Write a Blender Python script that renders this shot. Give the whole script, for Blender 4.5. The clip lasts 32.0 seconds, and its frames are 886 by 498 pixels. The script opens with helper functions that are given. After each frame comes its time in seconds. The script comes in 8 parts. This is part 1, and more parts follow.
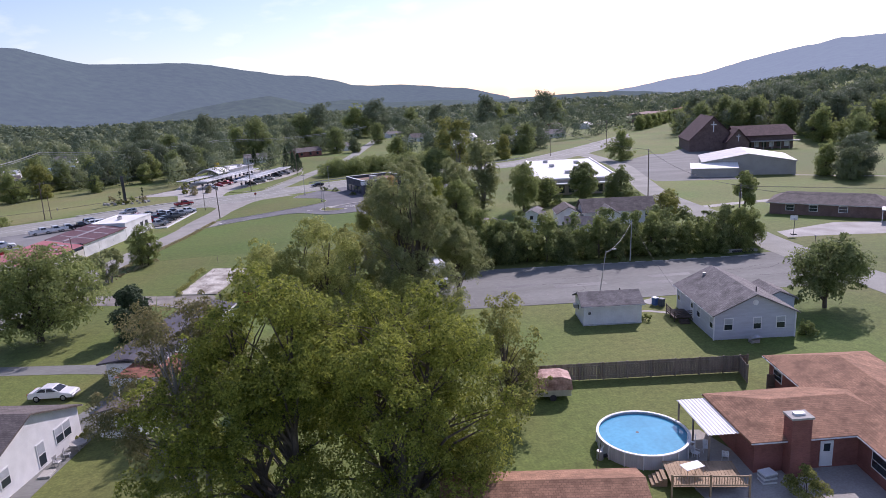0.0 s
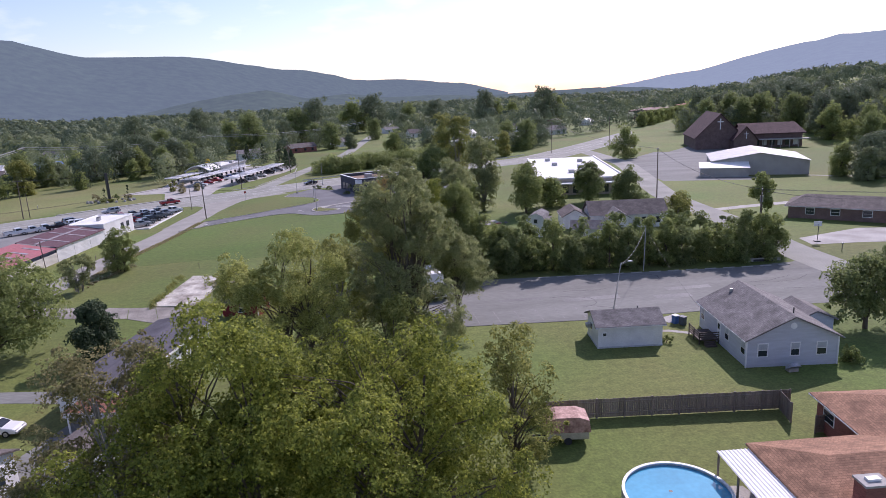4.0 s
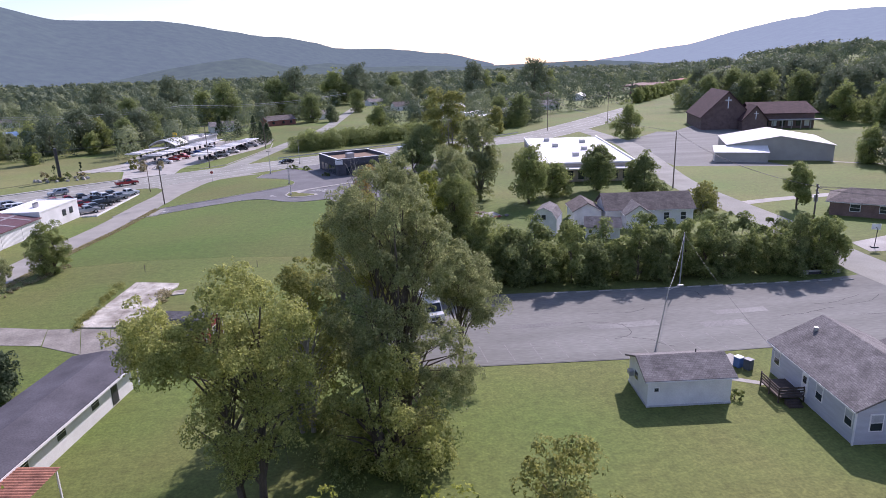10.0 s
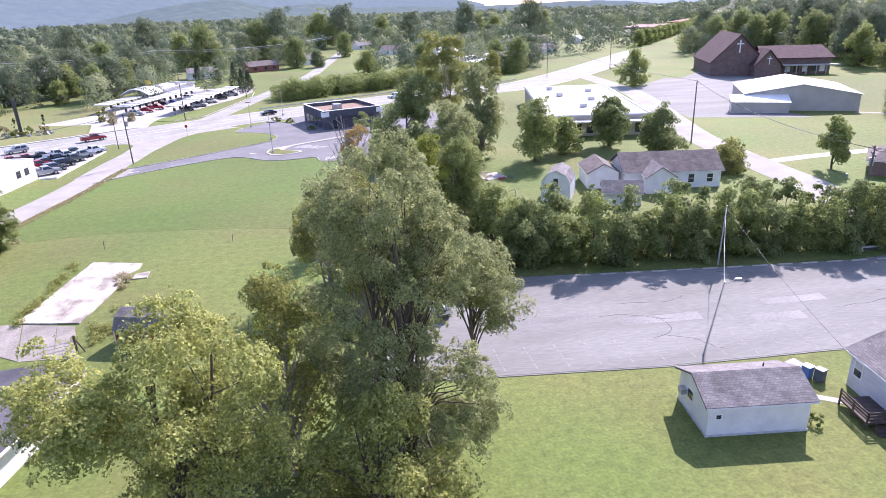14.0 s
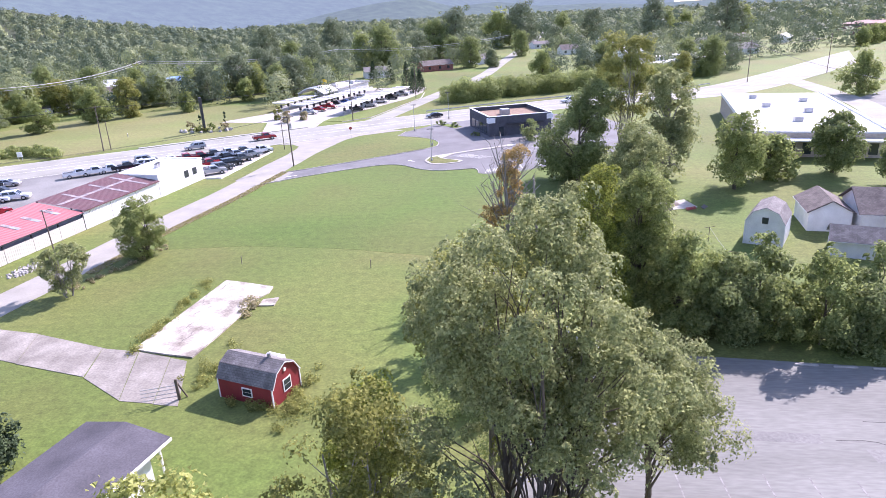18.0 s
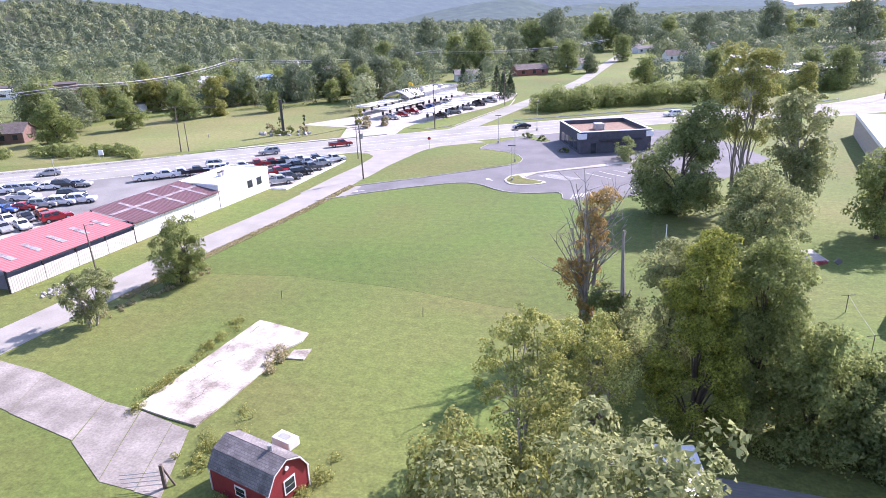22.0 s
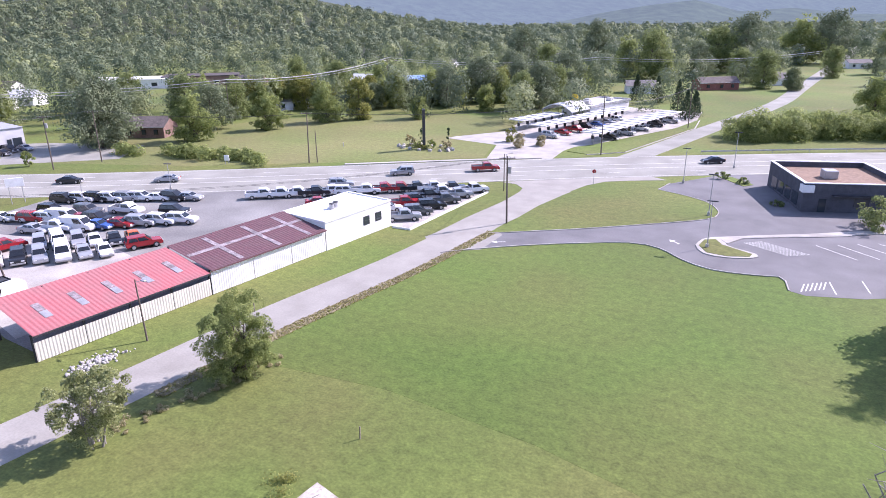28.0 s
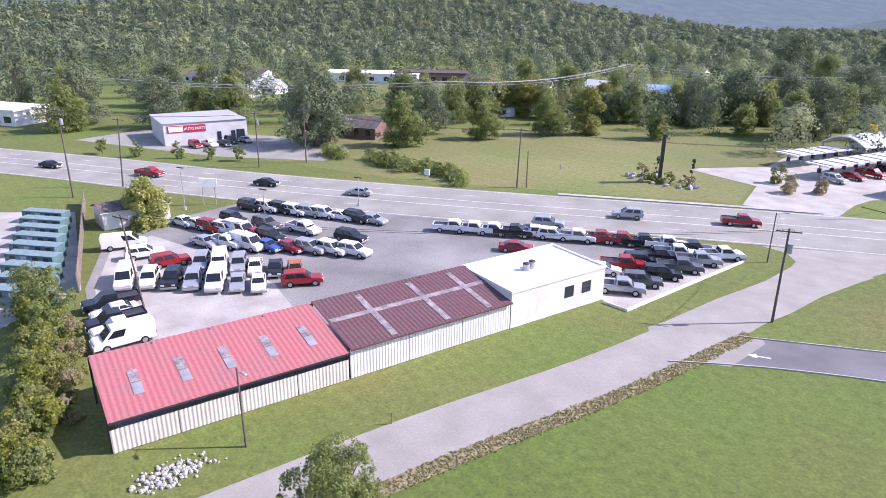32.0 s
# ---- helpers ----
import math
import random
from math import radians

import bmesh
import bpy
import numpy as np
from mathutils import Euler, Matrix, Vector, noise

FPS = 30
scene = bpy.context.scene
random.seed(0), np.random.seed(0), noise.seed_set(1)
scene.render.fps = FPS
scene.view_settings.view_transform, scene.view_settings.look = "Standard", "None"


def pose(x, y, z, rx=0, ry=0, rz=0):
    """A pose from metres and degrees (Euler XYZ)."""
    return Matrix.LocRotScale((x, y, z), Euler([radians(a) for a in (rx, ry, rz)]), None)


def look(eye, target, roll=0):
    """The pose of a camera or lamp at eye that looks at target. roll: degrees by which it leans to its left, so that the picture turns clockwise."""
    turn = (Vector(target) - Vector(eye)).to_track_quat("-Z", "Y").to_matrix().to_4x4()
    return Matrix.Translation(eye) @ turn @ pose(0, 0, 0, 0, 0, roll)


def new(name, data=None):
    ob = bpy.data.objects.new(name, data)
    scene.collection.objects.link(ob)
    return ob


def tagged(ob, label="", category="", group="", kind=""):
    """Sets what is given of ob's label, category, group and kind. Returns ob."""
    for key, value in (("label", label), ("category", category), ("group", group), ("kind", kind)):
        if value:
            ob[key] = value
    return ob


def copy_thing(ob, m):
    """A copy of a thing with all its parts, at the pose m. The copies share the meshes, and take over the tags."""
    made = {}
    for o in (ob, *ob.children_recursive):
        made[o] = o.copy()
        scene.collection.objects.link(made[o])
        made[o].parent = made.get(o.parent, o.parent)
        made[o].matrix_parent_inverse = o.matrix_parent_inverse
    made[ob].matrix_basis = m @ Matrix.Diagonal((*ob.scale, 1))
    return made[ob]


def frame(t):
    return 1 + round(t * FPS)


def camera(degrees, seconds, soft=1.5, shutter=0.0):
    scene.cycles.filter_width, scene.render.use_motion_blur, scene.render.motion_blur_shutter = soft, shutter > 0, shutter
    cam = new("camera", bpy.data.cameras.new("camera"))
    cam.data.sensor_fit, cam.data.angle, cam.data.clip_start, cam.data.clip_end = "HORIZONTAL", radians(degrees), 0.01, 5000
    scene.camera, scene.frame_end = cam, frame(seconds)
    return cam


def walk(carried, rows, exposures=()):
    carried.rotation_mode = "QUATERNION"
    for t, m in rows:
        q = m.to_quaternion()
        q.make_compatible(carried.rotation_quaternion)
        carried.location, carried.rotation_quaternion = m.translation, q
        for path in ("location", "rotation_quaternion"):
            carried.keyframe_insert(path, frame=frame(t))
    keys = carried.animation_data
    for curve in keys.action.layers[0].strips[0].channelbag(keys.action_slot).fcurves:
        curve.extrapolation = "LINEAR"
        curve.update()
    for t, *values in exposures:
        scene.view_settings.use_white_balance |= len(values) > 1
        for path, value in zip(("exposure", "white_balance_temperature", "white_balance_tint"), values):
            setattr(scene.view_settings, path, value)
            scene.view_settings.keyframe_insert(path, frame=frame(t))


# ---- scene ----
cam = camera(68.5, 32.0, soft=0.6)
PATH = [
    (0, (-1.545, 1.83, 28.972), (0.575, 21.2, 24.462), -3.2),
    (0.5, (-1.966, 2.733, 28.949), (0.234, 22.093, 24.419), -2.8),
    (1, (-1.906, 3.862, 29.038), (0.304, 23.202, 24.468), -2.9),
    (1.5, (-1.771, 4.972, 29.038), (0.419, 24.312, 24.448), -2.9),
    (2, (-1.632, 6.198, 29.14), (0.558, 25.538, 24.52), -2.8),
    (2.5, (-1.39, 7.491, 29.205), (0.79, 26.831, 24.585), -2.9),
    (3, (-1.168, 8.59, 29.102), (1.002, 27.93, 24.482), -2.8),
    (3.5, (-0.776, 9.579, 28.97), (1.384, 28.919, 24.34), -2.9),
    (5.5, (-0.324, 14.82, 29.028), (1.936, 34.12, 24.298), -2.8),
    (6, (-0.37, 16.382, 29.055), (1.9, 35.682, 24.335), -2.6),
    (6.5, (-0.573, 17.629, 29.095), (1.707, 36.919, 24.345), -2.5),
    (7, (-0.422, 18.96, 28.993), (1.858, 38.26, 24.243), -2.4),
    (7.5, (-0.354, 20.479, 28.889), (1.966, 39.769, 24.139), -2.4),
    (8, (-0.336, 22.12, 28.911), (2.054, 41.4, 24.171), -2.2),
    (8.5, (-0.123, 24.106, 28.952), (2.307, 43.376, 24.182), -2.2),
    (9, (0.024, 26.039, 29.032), (2.524, 45.289, 24.252), -2.0),
    (9.5, (0.13, 27.965, 29.081), (2.71, 47.205, 24.271), -2.0),
    (10, (0.197, 29.798, 29.187), (2.827, 48.848, 23.697), -2.0),
    (10.5, (0.292, 31.598, 29.268), (2.942, 50.348, 22.848), -1.9),
    (11, (0.354, 33.324, 29.483), (3.004, 51.804, 22.313), -1.9),
    (11.5, (0.363, 34.94, 29.534), (3.083, 53.41, 22.374), -1.9),
    (12, (0.384, 36.498, 29.484), (3.154, 54.968, 22.324), -2.1),
    (12.5, (0.365, 38.017, 29.481), (3.165, 56.487, 22.321), -2.1),
    (13, (0.43, 39.208, 29.166), (3.23, 57.718, 22.116), -2.1),
    (13.5, (0.405, 40.851, 29.125), (3.205, 59.361, 22.075), -2.1),
    (15.5, (1.495, 46.443, 29.695), (3.625, 64.993, 22.525), -2.8),
    (16, (1.463, 48.507, 29.691), (2.663, 67.157, 22.581), -2.6),
    (16.5, (1.733, 50.467, 29.442), (1.833, 69.177, 22.392), -2.9),
    (17, (2.016, 52.686, 29.269), (1.186, 71.396, 22.269), -3.0),
    (17.5, (2.202, 54.716, 29.123), (0.622, 73.396, 22.153), -3.0),
    (18, (2.118, 56.871, 28.97), (-0.042, 75.511, 22.06), -2.9),
    (18.5, (2.341, 58.867, 28.957), (-0.429, 77.447, 22.067), -3.0),
    (19, (2.434, 60.539, 29.065), (-0.596, 79.069, 22.175), -3.0),
    (19.5, (2.627, 62.221, 29.177), (-0.733, 80.701, 22.317), -3.1),
    (20, (2.804, 63.759, 29.385), (-1.096, 82.139, 22.555), -2.7),
    (20.5, (2.832, 65.418, 29.435), (-1.408, 83.738, 22.625), -2.5),
    (21, (2.833, 67.047, 29.48), (-1.647, 85.317, 22.67), -2.3),
    (21.5, (2.916, 68.59, 29.513), (-1.794, 86.8, 22.703), -2.3),
    (22, (2.752, 70.152, 29.543), (-2.038, 88.332, 22.733), -2.2),
    (22.5, (2.574, 71.703, 29.517), (-2.256, 89.873, 22.707), -2.1),
    (23, (2.242, 73.368, 29.534), (-2.588, 91.548, 22.724), -2.1),
    (23.5, (1.717, 75.153, 29.47), (-3.103, 93.333, 22.67), -2.0),
    (24, (1.001, 77.051, 29.513), (-3.799, 95.231, 22.723), -1.7),
    (24.5, (0.38, 79.059, 29.519), (-4.45, 97.249, 22.739), -1.7),
    (25, (-0.368, 81.049, 29.689), (-5.628, 99.109, 22.899), -1.6),
    (25.5, (-1.058, 83.382, 29.715), (-7.118, 101.192, 22.935), -1.5),
    (26, (-1.978, 85.821, 29.759), (-8.368, 103.521, 22.989), -1.4),
    (26.5, (-3.205, 88.406, 29.754), (-10.485, 105.766, 23.004), -1.1),
    (28.5, (-8.415, 99.71, 29.983), (-17.525, 116.18, 23.233), -0.6),
    (29, (-10.047, 102.547, 30.138), (-19.487, 118.827, 23.368), -0.5),
    (29.5, (-11.733, 105.319, 30.076), (-21.633, 121.339, 23.326), -0.2),
    (30, (-13.273, 107.97, 30.131), (-23.933, 123.48, 23.371), 0.0),
    (30.5, (-14.966, 110.58, 30.172), (-26.476, 125.47, 23.412), 0.1),
    (31, (-16.614, 112.989, 30.161), (-28.984, 127.179, 23.411), 0.2),
    (31.5, (-18.532, 115.191, 30.268), (-31.652, 128.681, 23.488), 0.6),
    (32, (-20.459, 117.348, 30.208), (-34.339, 130.048, 23.428), 0.7),
]
EXPOSURES = [(0, 0.18, 6150, 32), (9.3, 0.28, 6150, 32), (11.2, 0.9, 6150, 32), (12.0, 1.19, 6150, 33), (13.0, 1.3, 6150, 33), (17, 1.37, 6150, 33), (22, 1.34, 6150, 33), (26, 1.22, 6150, 33), (32, 0.91, 6150, 32)]
walk(cam, [(t, look(e, g, r)) for t, e, g, r in PATH], EXPOSURES)

# ---- light: late-morning sun ahead and to the right, hazy bright sky ----
SUN_DIR = Vector((0.61, 0.79, 0.80)).normalized()
world = bpy.data.worlds.new("sky_world")
scene.world = world
world.use_nodes = True
wn, wl = world.node_tree.nodes, world.node_tree.links
sky = wn.new("ShaderNodeTexSky")
sky.sky_type = "NISHITA"
sky.sun_disc = False
sky.sun_elevation = math.asin(SUN_DIR.z)
sky.sun_rotation = math.atan2(SUN_DIR.x, SUN_DIR.y)
sky.air_density, sky.dust_density, sky.ozone_density = 1.0, 0.7, 2.0
# thin cloud streaks near the horizon, pale over the sky's own colour
tc = wn.new("ShaderNodeTexCoord")
mp = wn.new("ShaderNodeMapping")
mp.inputs["Scale"].default_value = (4.0, 4.0, 12.0)
cn = wn.new("ShaderNodeTexNoise")
cn.inputs["Scale"].default_value, cn.inputs["Detail"].default_value = 2.6, 8.0
cr = wn.new("ShaderNodeValToRGB")
cr.color_ramp.elements[0].position, cr.color_ramp.elements[1].position = 0.52, 0.9
cr.color_ramp.elements[1].color = (0.6, 0.6, 0.6, 1)
mixc = wn.new("ShaderNodeMixRGB")
mixc.inputs[2].default_value = (9.0, 9.2, 9.8, 1)
wl.new(tc.outputs["Generated"], mp.inputs["Vector"])
wl.new(mp.outputs[0], cn.inputs["Vector"])
wl.new(cn.outputs[0], cr.inputs[0])
wl.new(cr.outputs[0], mixc.inputs[0])
wl.new(sky.outputs[0], mixc.inputs[1])
wl.new(mixc.outputs[0], wn["Background"].inputs[0])
wn["Background"].inputs[1].default_value = 0.13
sun = new("sun", bpy.data.lights.new("sun", "SUN"))
sun.data.energy, sun.data.angle, sun.data.color = 4.0, radians(0.6), (1.0, 0.955, 0.89)
sun.matrix_world = look(SUN_DIR * 100, (0, 0, 0))

# ---- materials ----


def mat(name, col, rough=0.8, var=0.25, scale=2.0, fine=25.0, bump=0.15, metal=0.0, tint=None, spec=0.3, island=0.0, stretch=None):
    m = bpy.data.materials.new(name)
    m.use_nodes = True
    n, l = m.node_tree.nodes, m.node_tree.links
    p = n["Principled BSDF"]
    p.inputs["Roughness"].default_value = rough
    p.inputs["Metallic"].default_value = metal
    p.inputs["Specular IOR Level"].default_value = spec
    t = n.new("ShaderNodeTexCoord")
    src = t.outputs["Object"]
    if stretch:
        mpn = n.new("ShaderNodeMapping")
        mpn.inputs["Scale"].default_value = stretch
        l.new(src, mpn.inputs["Vector"])
        src = mpn.outputs[0]
    a, b = n.new("ShaderNodeTexNoise"), n.new("ShaderNodeTexNoise")
    a.inputs["Scale"].default_value, a.inputs["Detail"].default_value = scale, 5
    b.inputs["Scale"].default_value, b.inputs["Detail"].default_value = fine, 3
    l.new(src, a.inputs["Vector"])
    l.new(src, b.inputs["Vector"])
    mix = n.new("ShaderNodeMixRGB")
    c2 = tint or tuple(max(0, c * (1 - var)) for c in col)
    c1 = tuple(min(1, c * (1 + var * 0.6)) for c in col)
    mix.inputs[1].default_value, mix.inputs[2].default_value = (*c1, 1), (*c2, 1)
    r = n.new("ShaderNodeMapRange")
    r.inputs["From Min"].default_value, r.inputs["From Max"].default_value = 0.32, 0.68
    l.new(a.outputs[0], r.inputs["Value"])
    l.new(r.outputs[0], mix.inputs[0])
    m2 = n.new("ShaderNodeMixRGB")
    m2.blend_type = "MULTIPLY"
    m2.inputs[0].default_value = min(1.0, var * 2)
    l.new(mix.outputs[0], m2.inputs[1])
    r2 = n.new("ShaderNodeMapRange")
    r2.inputs["From Min"].default_value, r2.inputs["From Max"].default_value = 0.3, 0.7
    r2.inputs["To Min"].default_value, r2.inputs["To Max"].default_value = 0.65, 1.25
    l.new(b.outputs[0], r2.inputs["Value"])
    l.new(r2.outputs[0], m2.inputs[2])
    last = m2.outputs[0]
    if island:
        g = n.new("ShaderNodeNewGeometry")
        hs = n.new("ShaderNodeHueSaturation")
        mr = n.new("ShaderNodeMapRange")
        mr.inputs["To Min"].default_value, mr.inputs["To Max"].default_value = 1 - island, 1 + island
        l.new(g.outputs["Random Per Island"], mr.inputs["Value"])
        l.new(mr.outputs[0], hs.inputs["Value"])
        l.new(last, hs.inputs["Color"])
        last = hs.outputs[0]
    l.new(last, p.inputs["Base Color"])
    if bump:
        bp = n.new("ShaderNodeBump")
        bp.inputs["Strength"].default_value, bp.inputs["Distance"].default_value = bump, 0.05
        l.new(b.outputs[0], bp.inputs["Height"])
        l.new(bp.outputs[0], p.inputs["Normal"])
    return m


def leaf_mat(name, col, col2, trans=0.5, scale=0.35, mix_rand=0.75, patch=0.0):
    m = bpy.data.materials.new(name)
    m.use_nodes = True
    n, l = m.node_tree.nodes, m.node_tree.links
    p = n["Principled BSDF"]
    g = n.new("ShaderNodeNewGeometry")
    t = n.new("ShaderNodeTexCoord")
    a = n.new("ShaderNodeTexNoise")
    a.inputs["Scale"].default_value, a.inputs["Detail"].default_value = scale, 3
    l.new(t.outputs["Object"], a.inputs["Vector"])
    ad = n.new("ShaderNodeMath")
    ad.operation = "MULTIPLY_ADD"
    ad.inputs[1].default_value, ad.inputs[2].default_value = mix_rand, -mix_rand / 2
    l.new(g.outputs["Random Per Island"], ad.inputs[0])
    sm = n.new("ShaderNodeMath")
    sm.use_clamp = True
    mr = n.new("ShaderNodeMapRange")
    mr.inputs["From Min"].default_value, mr.inputs["From Max"].default_value = patch, 1 - patch
    l.new(a.outputs[0], mr.inputs["Value"])
    l.new(mr.outputs[0], sm.inputs[0])
    l.new(ad.outputs[0], sm.inputs[1])
    mix = n.new("ShaderNodeMixRGB")
    mix.inputs[1].default_value, mix.inputs[2].default_value = (*col, 1), (*col2, 1)
    l.new(sm.outputs[0], mix.inputs[0])
    l.new(mix.outputs[0], p.inputs["Base Color"])
    p.inputs["Roughness"].default_value = 0.65
    p.inputs["Specular IOR Level"].default_value = 0.15
    tr = n.new("ShaderNodeBsdfTranslucent")
    l.new(mix.outputs[0], tr.inputs[0])
    ms = n.new("ShaderNodeMixShader")
    ms.inputs[0].default_value = trans
    l.new(p.outputs[0], ms.inputs[1])
    l.new(tr.outputs[0], ms.inputs[2])
    l.new(ms.outputs[0], n["Material Output"].inputs["Surface"])
    return m


def grass_mat(name, col, tint):
    m = mat(name, col, 0.9, 0.32, 0.05, 4.0, 0.6, tint=tint)
    n, l = m.node_tree.nodes, m.node_tree.links
    p = n["Principled BSDF"]
    old = p.inputs["Base Color"].links[0].from_socket
    t = n.new("ShaderNodeTexCoord")
    mp_ = n.new("ShaderNodeMapping")
    mp_.inputs["Rotation"].default_value = (0, 0, radians(8))
    mp_.inputs["Scale"].default_value = (0.04, 0.9, 1)
    l.new(t.outputs["Object"], mp_.inputs["Vector"])
    st = n.new("ShaderNodeTexNoise")
    st.inputs["Scale"].default_value, st.inputs["Detail"].default_value = 1.0, 4
    l.new(mp_.outputs[0], st.inputs["Vector"])
    big = n.new("ShaderNodeTexNoise")
    big.inputs["Scale"].default_value, big.inputs["Detail"].default_value = 0.016, 6
    l.new(t.outputs["Object"], big.inputs["Vector"])
    tuft = n.new("ShaderNodeTexNoise")
    tuft.inputs["Scale"].default_value, tuft.inputs["Detail"].default_value = 1.1, 9
    tuft.inputs["Roughness"].default_value = 0.7
    l.new(t.outputs["Object"], tuft.inputs["Vector"])
    for src, lo, hi in ((st, 0.96, 1.035), (big, 0.84, 1.17), (tuft, 0.8, 1.2)):
        r = n.new("ShaderNodeMapRange")
        r.inputs["From Min"].default_value, r.inputs["From Max"].default_value = 0.35, 0.65
        r.inputs["To Min"].default_value, r.inputs["To Max"].default_value = lo, hi
        l.new(src.outputs[0], r.inputs["Value"])
        mm = n.new("ShaderNodeMixRGB")
        mm.blend_type = "MULTIPLY"
        mm.inputs[0].default_value = 1
        l.new(old, mm.inputs[1])
        l.new(r.outputs[0], mm.inputs[2])
        old = mm.outputs[0]
    l.new(old, p.inputs["Base Color"])
    return m


def shingle_mat(name, col, var=0.3):
    m = mat(name, col, 0.9, var, 0.8, 14.0, 0.2)
    n, l = m.node_tree.nodes, m.node_tree.links
    p = n["Principled BSDF"]
    old = p.inputs["Base Color"].links[0].from_socket
    t = n.new("ShaderNodeTexCoord")
    b = n.new("ShaderNodeTexBrick")
    b.inputs["Scale"].default_value = 1.0
    b.inputs["Brick Width"].default_value, b.inputs["Row Height"].default_value = 0.32, 0.2
    b.inputs["Mortar Size"].default_value = 0.015
    b.inputs["Color1"].default_value, b.inputs["Color2"].default_value = (1.15, 1.15, 1.15, 1), (0.75, 0.75, 0.75, 1)
    b.inputs["Mortar"].default_value = (0.5, 0.5, 0.5, 1)
    l.new(t.outputs["UV"], b.inputs["Vector"])
    mm = n.new("ShaderNodeMixRGB")
    mm.blend_type = "MULTIPLY"
    mm.inputs[0].default_value = 0.8
    l.new(old, mm.inputs[1])
    l.new(b.outputs[0], mm.inputs[2])
    l.new(mm.outputs[0], p.inputs["Base Color"])
    return m


def brick_mat(name, col):
    m = shingle_mat(name, col, 0.2)
    b = [k for k in m.node_tree.nodes if k.type == "TEX_BRICK"][0]
    b.inputs["Brick Width"].default_value, b.inputs["Row Height"].default_value = 0.22, 0.075
    b.inputs["Mortar"].default_value = (1.3, 1.3, 1.3, 1)
    return m


GRASS = grass_mat("grass", (0.094, 0.138, 0.029), (0.148, 0.156, 0.046))
FIELDGRASS = grass_mat("field_grass", (0.079, 0.127, 0.023), (0.113, 0.14, 0.034))
DRYLAWN = grass_mat("dry_lawn_grass", (0.125, 0.15, 0.045), (0.185, 0.18, 0.07))
ASPHALT = mat("asphalt", (0.208, 0.21, 0.195), 0.9, 0.22, 0.12, 3.0, 0.05, tint=(0.165, 0.166, 0.153), stretch=(0.3, 1.6, 1))
ASPHALT_NEW = mat("new_asphalt", (0.165, 0.163, 0.168), 0.85, 0.2, 0.2, 8.0, 0.2)
ROADGREY = mat("road_asphalt", (0.292, 0.29, 0.258), 0.9, 0.2, 0.15, 5.0, 0.15, tint=(0.238, 0.236, 0.208))
LANEMAT = mat("lane_asphalt", (0.315, 0.302, 0.27), 0.9, 0.12, 0.3, 5.0, 0.1, tint=(0.27, 0.258, 0.23))
CONCRETE = mat("concrete", (0.41, 0.395, 0.365), 0.9, 0.2, 0.25, 6.0, 0.2, tint=(0.32, 0.302, 0.275))
OLDSLAB = mat("old_slab_concrete", (0.5, 0.475, 0.415), 0.9, 0.4, 0.45, 5.0, 0.25, tint=(0.24, 0.21, 0.175))
LOTDARK = mat("dealer_lot_asphalt", (0.262, 0.26, 0.246), 0.9, 0.25, 0.09, 4.0, 0.2, tint=(0.165, 0.163, 0.158))
PAINT = mat("road_paint", (0.6, 0.6, 0.57), 0.7, 0.25, 3.0, 30.0, 0.05)
WORNPAINT = mat("worn_lot_paint", (0.255, 0.247, 0.24), 0.8, 0.4, 1.5, 20.0, 0.05)
WHITEWALL = mat("white_siding", (0.76, 0.755, 0.75), 0.6, 0.1, 0.8, 12.0, 0.05)
BLUEGREY = mat("pale_blue_grey_siding", (0.5, 0.52, 0.575), 0.6, 0.1, 0.6, 12.0, 0.05, stretch=(1, 1, 6))
SHINGLE_GREY = shingle_mat("grey_shingles", (0.22, 0.205, 0.2))
SHINGLE_RED = shingle_mat("red_brown_shingles", (0.36, 0.2, 0.125))
SHINGLE_BROWN = shingle_mat("brown_shingles", (0.17, 0.145, 0.135))
SHINGLE_MAROON = shingle_mat("maroon_shingles", (0.1, 0.055, 0.06))
TARROOF = mat("dark_tar_roof", (0.1, 0.095, 0.11), 0.85, 0.3, 0.35, 8.0, 0.1)
BRICK_RED = brick_mat("red_brick", (0.27, 0.11, 0.09))
BRICK_BROWN = brick_mat("brown_brick", (0.2, 0.13, 0.11))
BRICK_DARK = brick_mat("charcoal_brick", (0.085, 0.085, 0.1))
TRIM = mat("white_trim", (0.78, 0.78, 0.78), 0.5, 0.08, 2.0, 20.0, 0.02)
DRIVE = mat("worn_drive_concrete", (0.34, 0.305, 0.26), 0.9, 0.3, 0.3, 5.0, 0.2, tint=(0.25, 0.22, 0.185))
BLIND = mat("window_blind", (0.42, 0.44, 0.47), 0.3, 0.15, 1.0, 8.0, 0.0)
GLASS = mat("window_glass", (0.03, 0.04, 0.05), 0.08, 0.1, 1.0, 8.0, 0.0, spec=0.6)
REDROOF = mat("faded_red_metal_roof", (0.4, 0.125, 0.13), 0.5, 0.2, 0.4, 6.0, 0.05, tint=(0.37, 0.155, 0.155))
MAROON = mat("rusty_maroon_metal_roof", (0.115, 0.055, 0.062), 0.6, 0.4, 0.5, 6.0, 0.1, tint=(0.14, 0.08, 0.083))
SKYLIGHT = mat("translucent_roof_panel", (0.3, 0.26, 0.265), 0.5, 0.45, 1.2, 6.0, 0.05)
BEIGEWALL = mat("beige_metal_wall", (0.66, 0.62, 0.55), 0.5, 0.12, 0.5, 8.0, 0.05)
WHITEMETAL = mat("white_metal_wall", (0.74, 0.73, 0.72), 0.5, 0.12, 0.4, 8.0, 0.05)
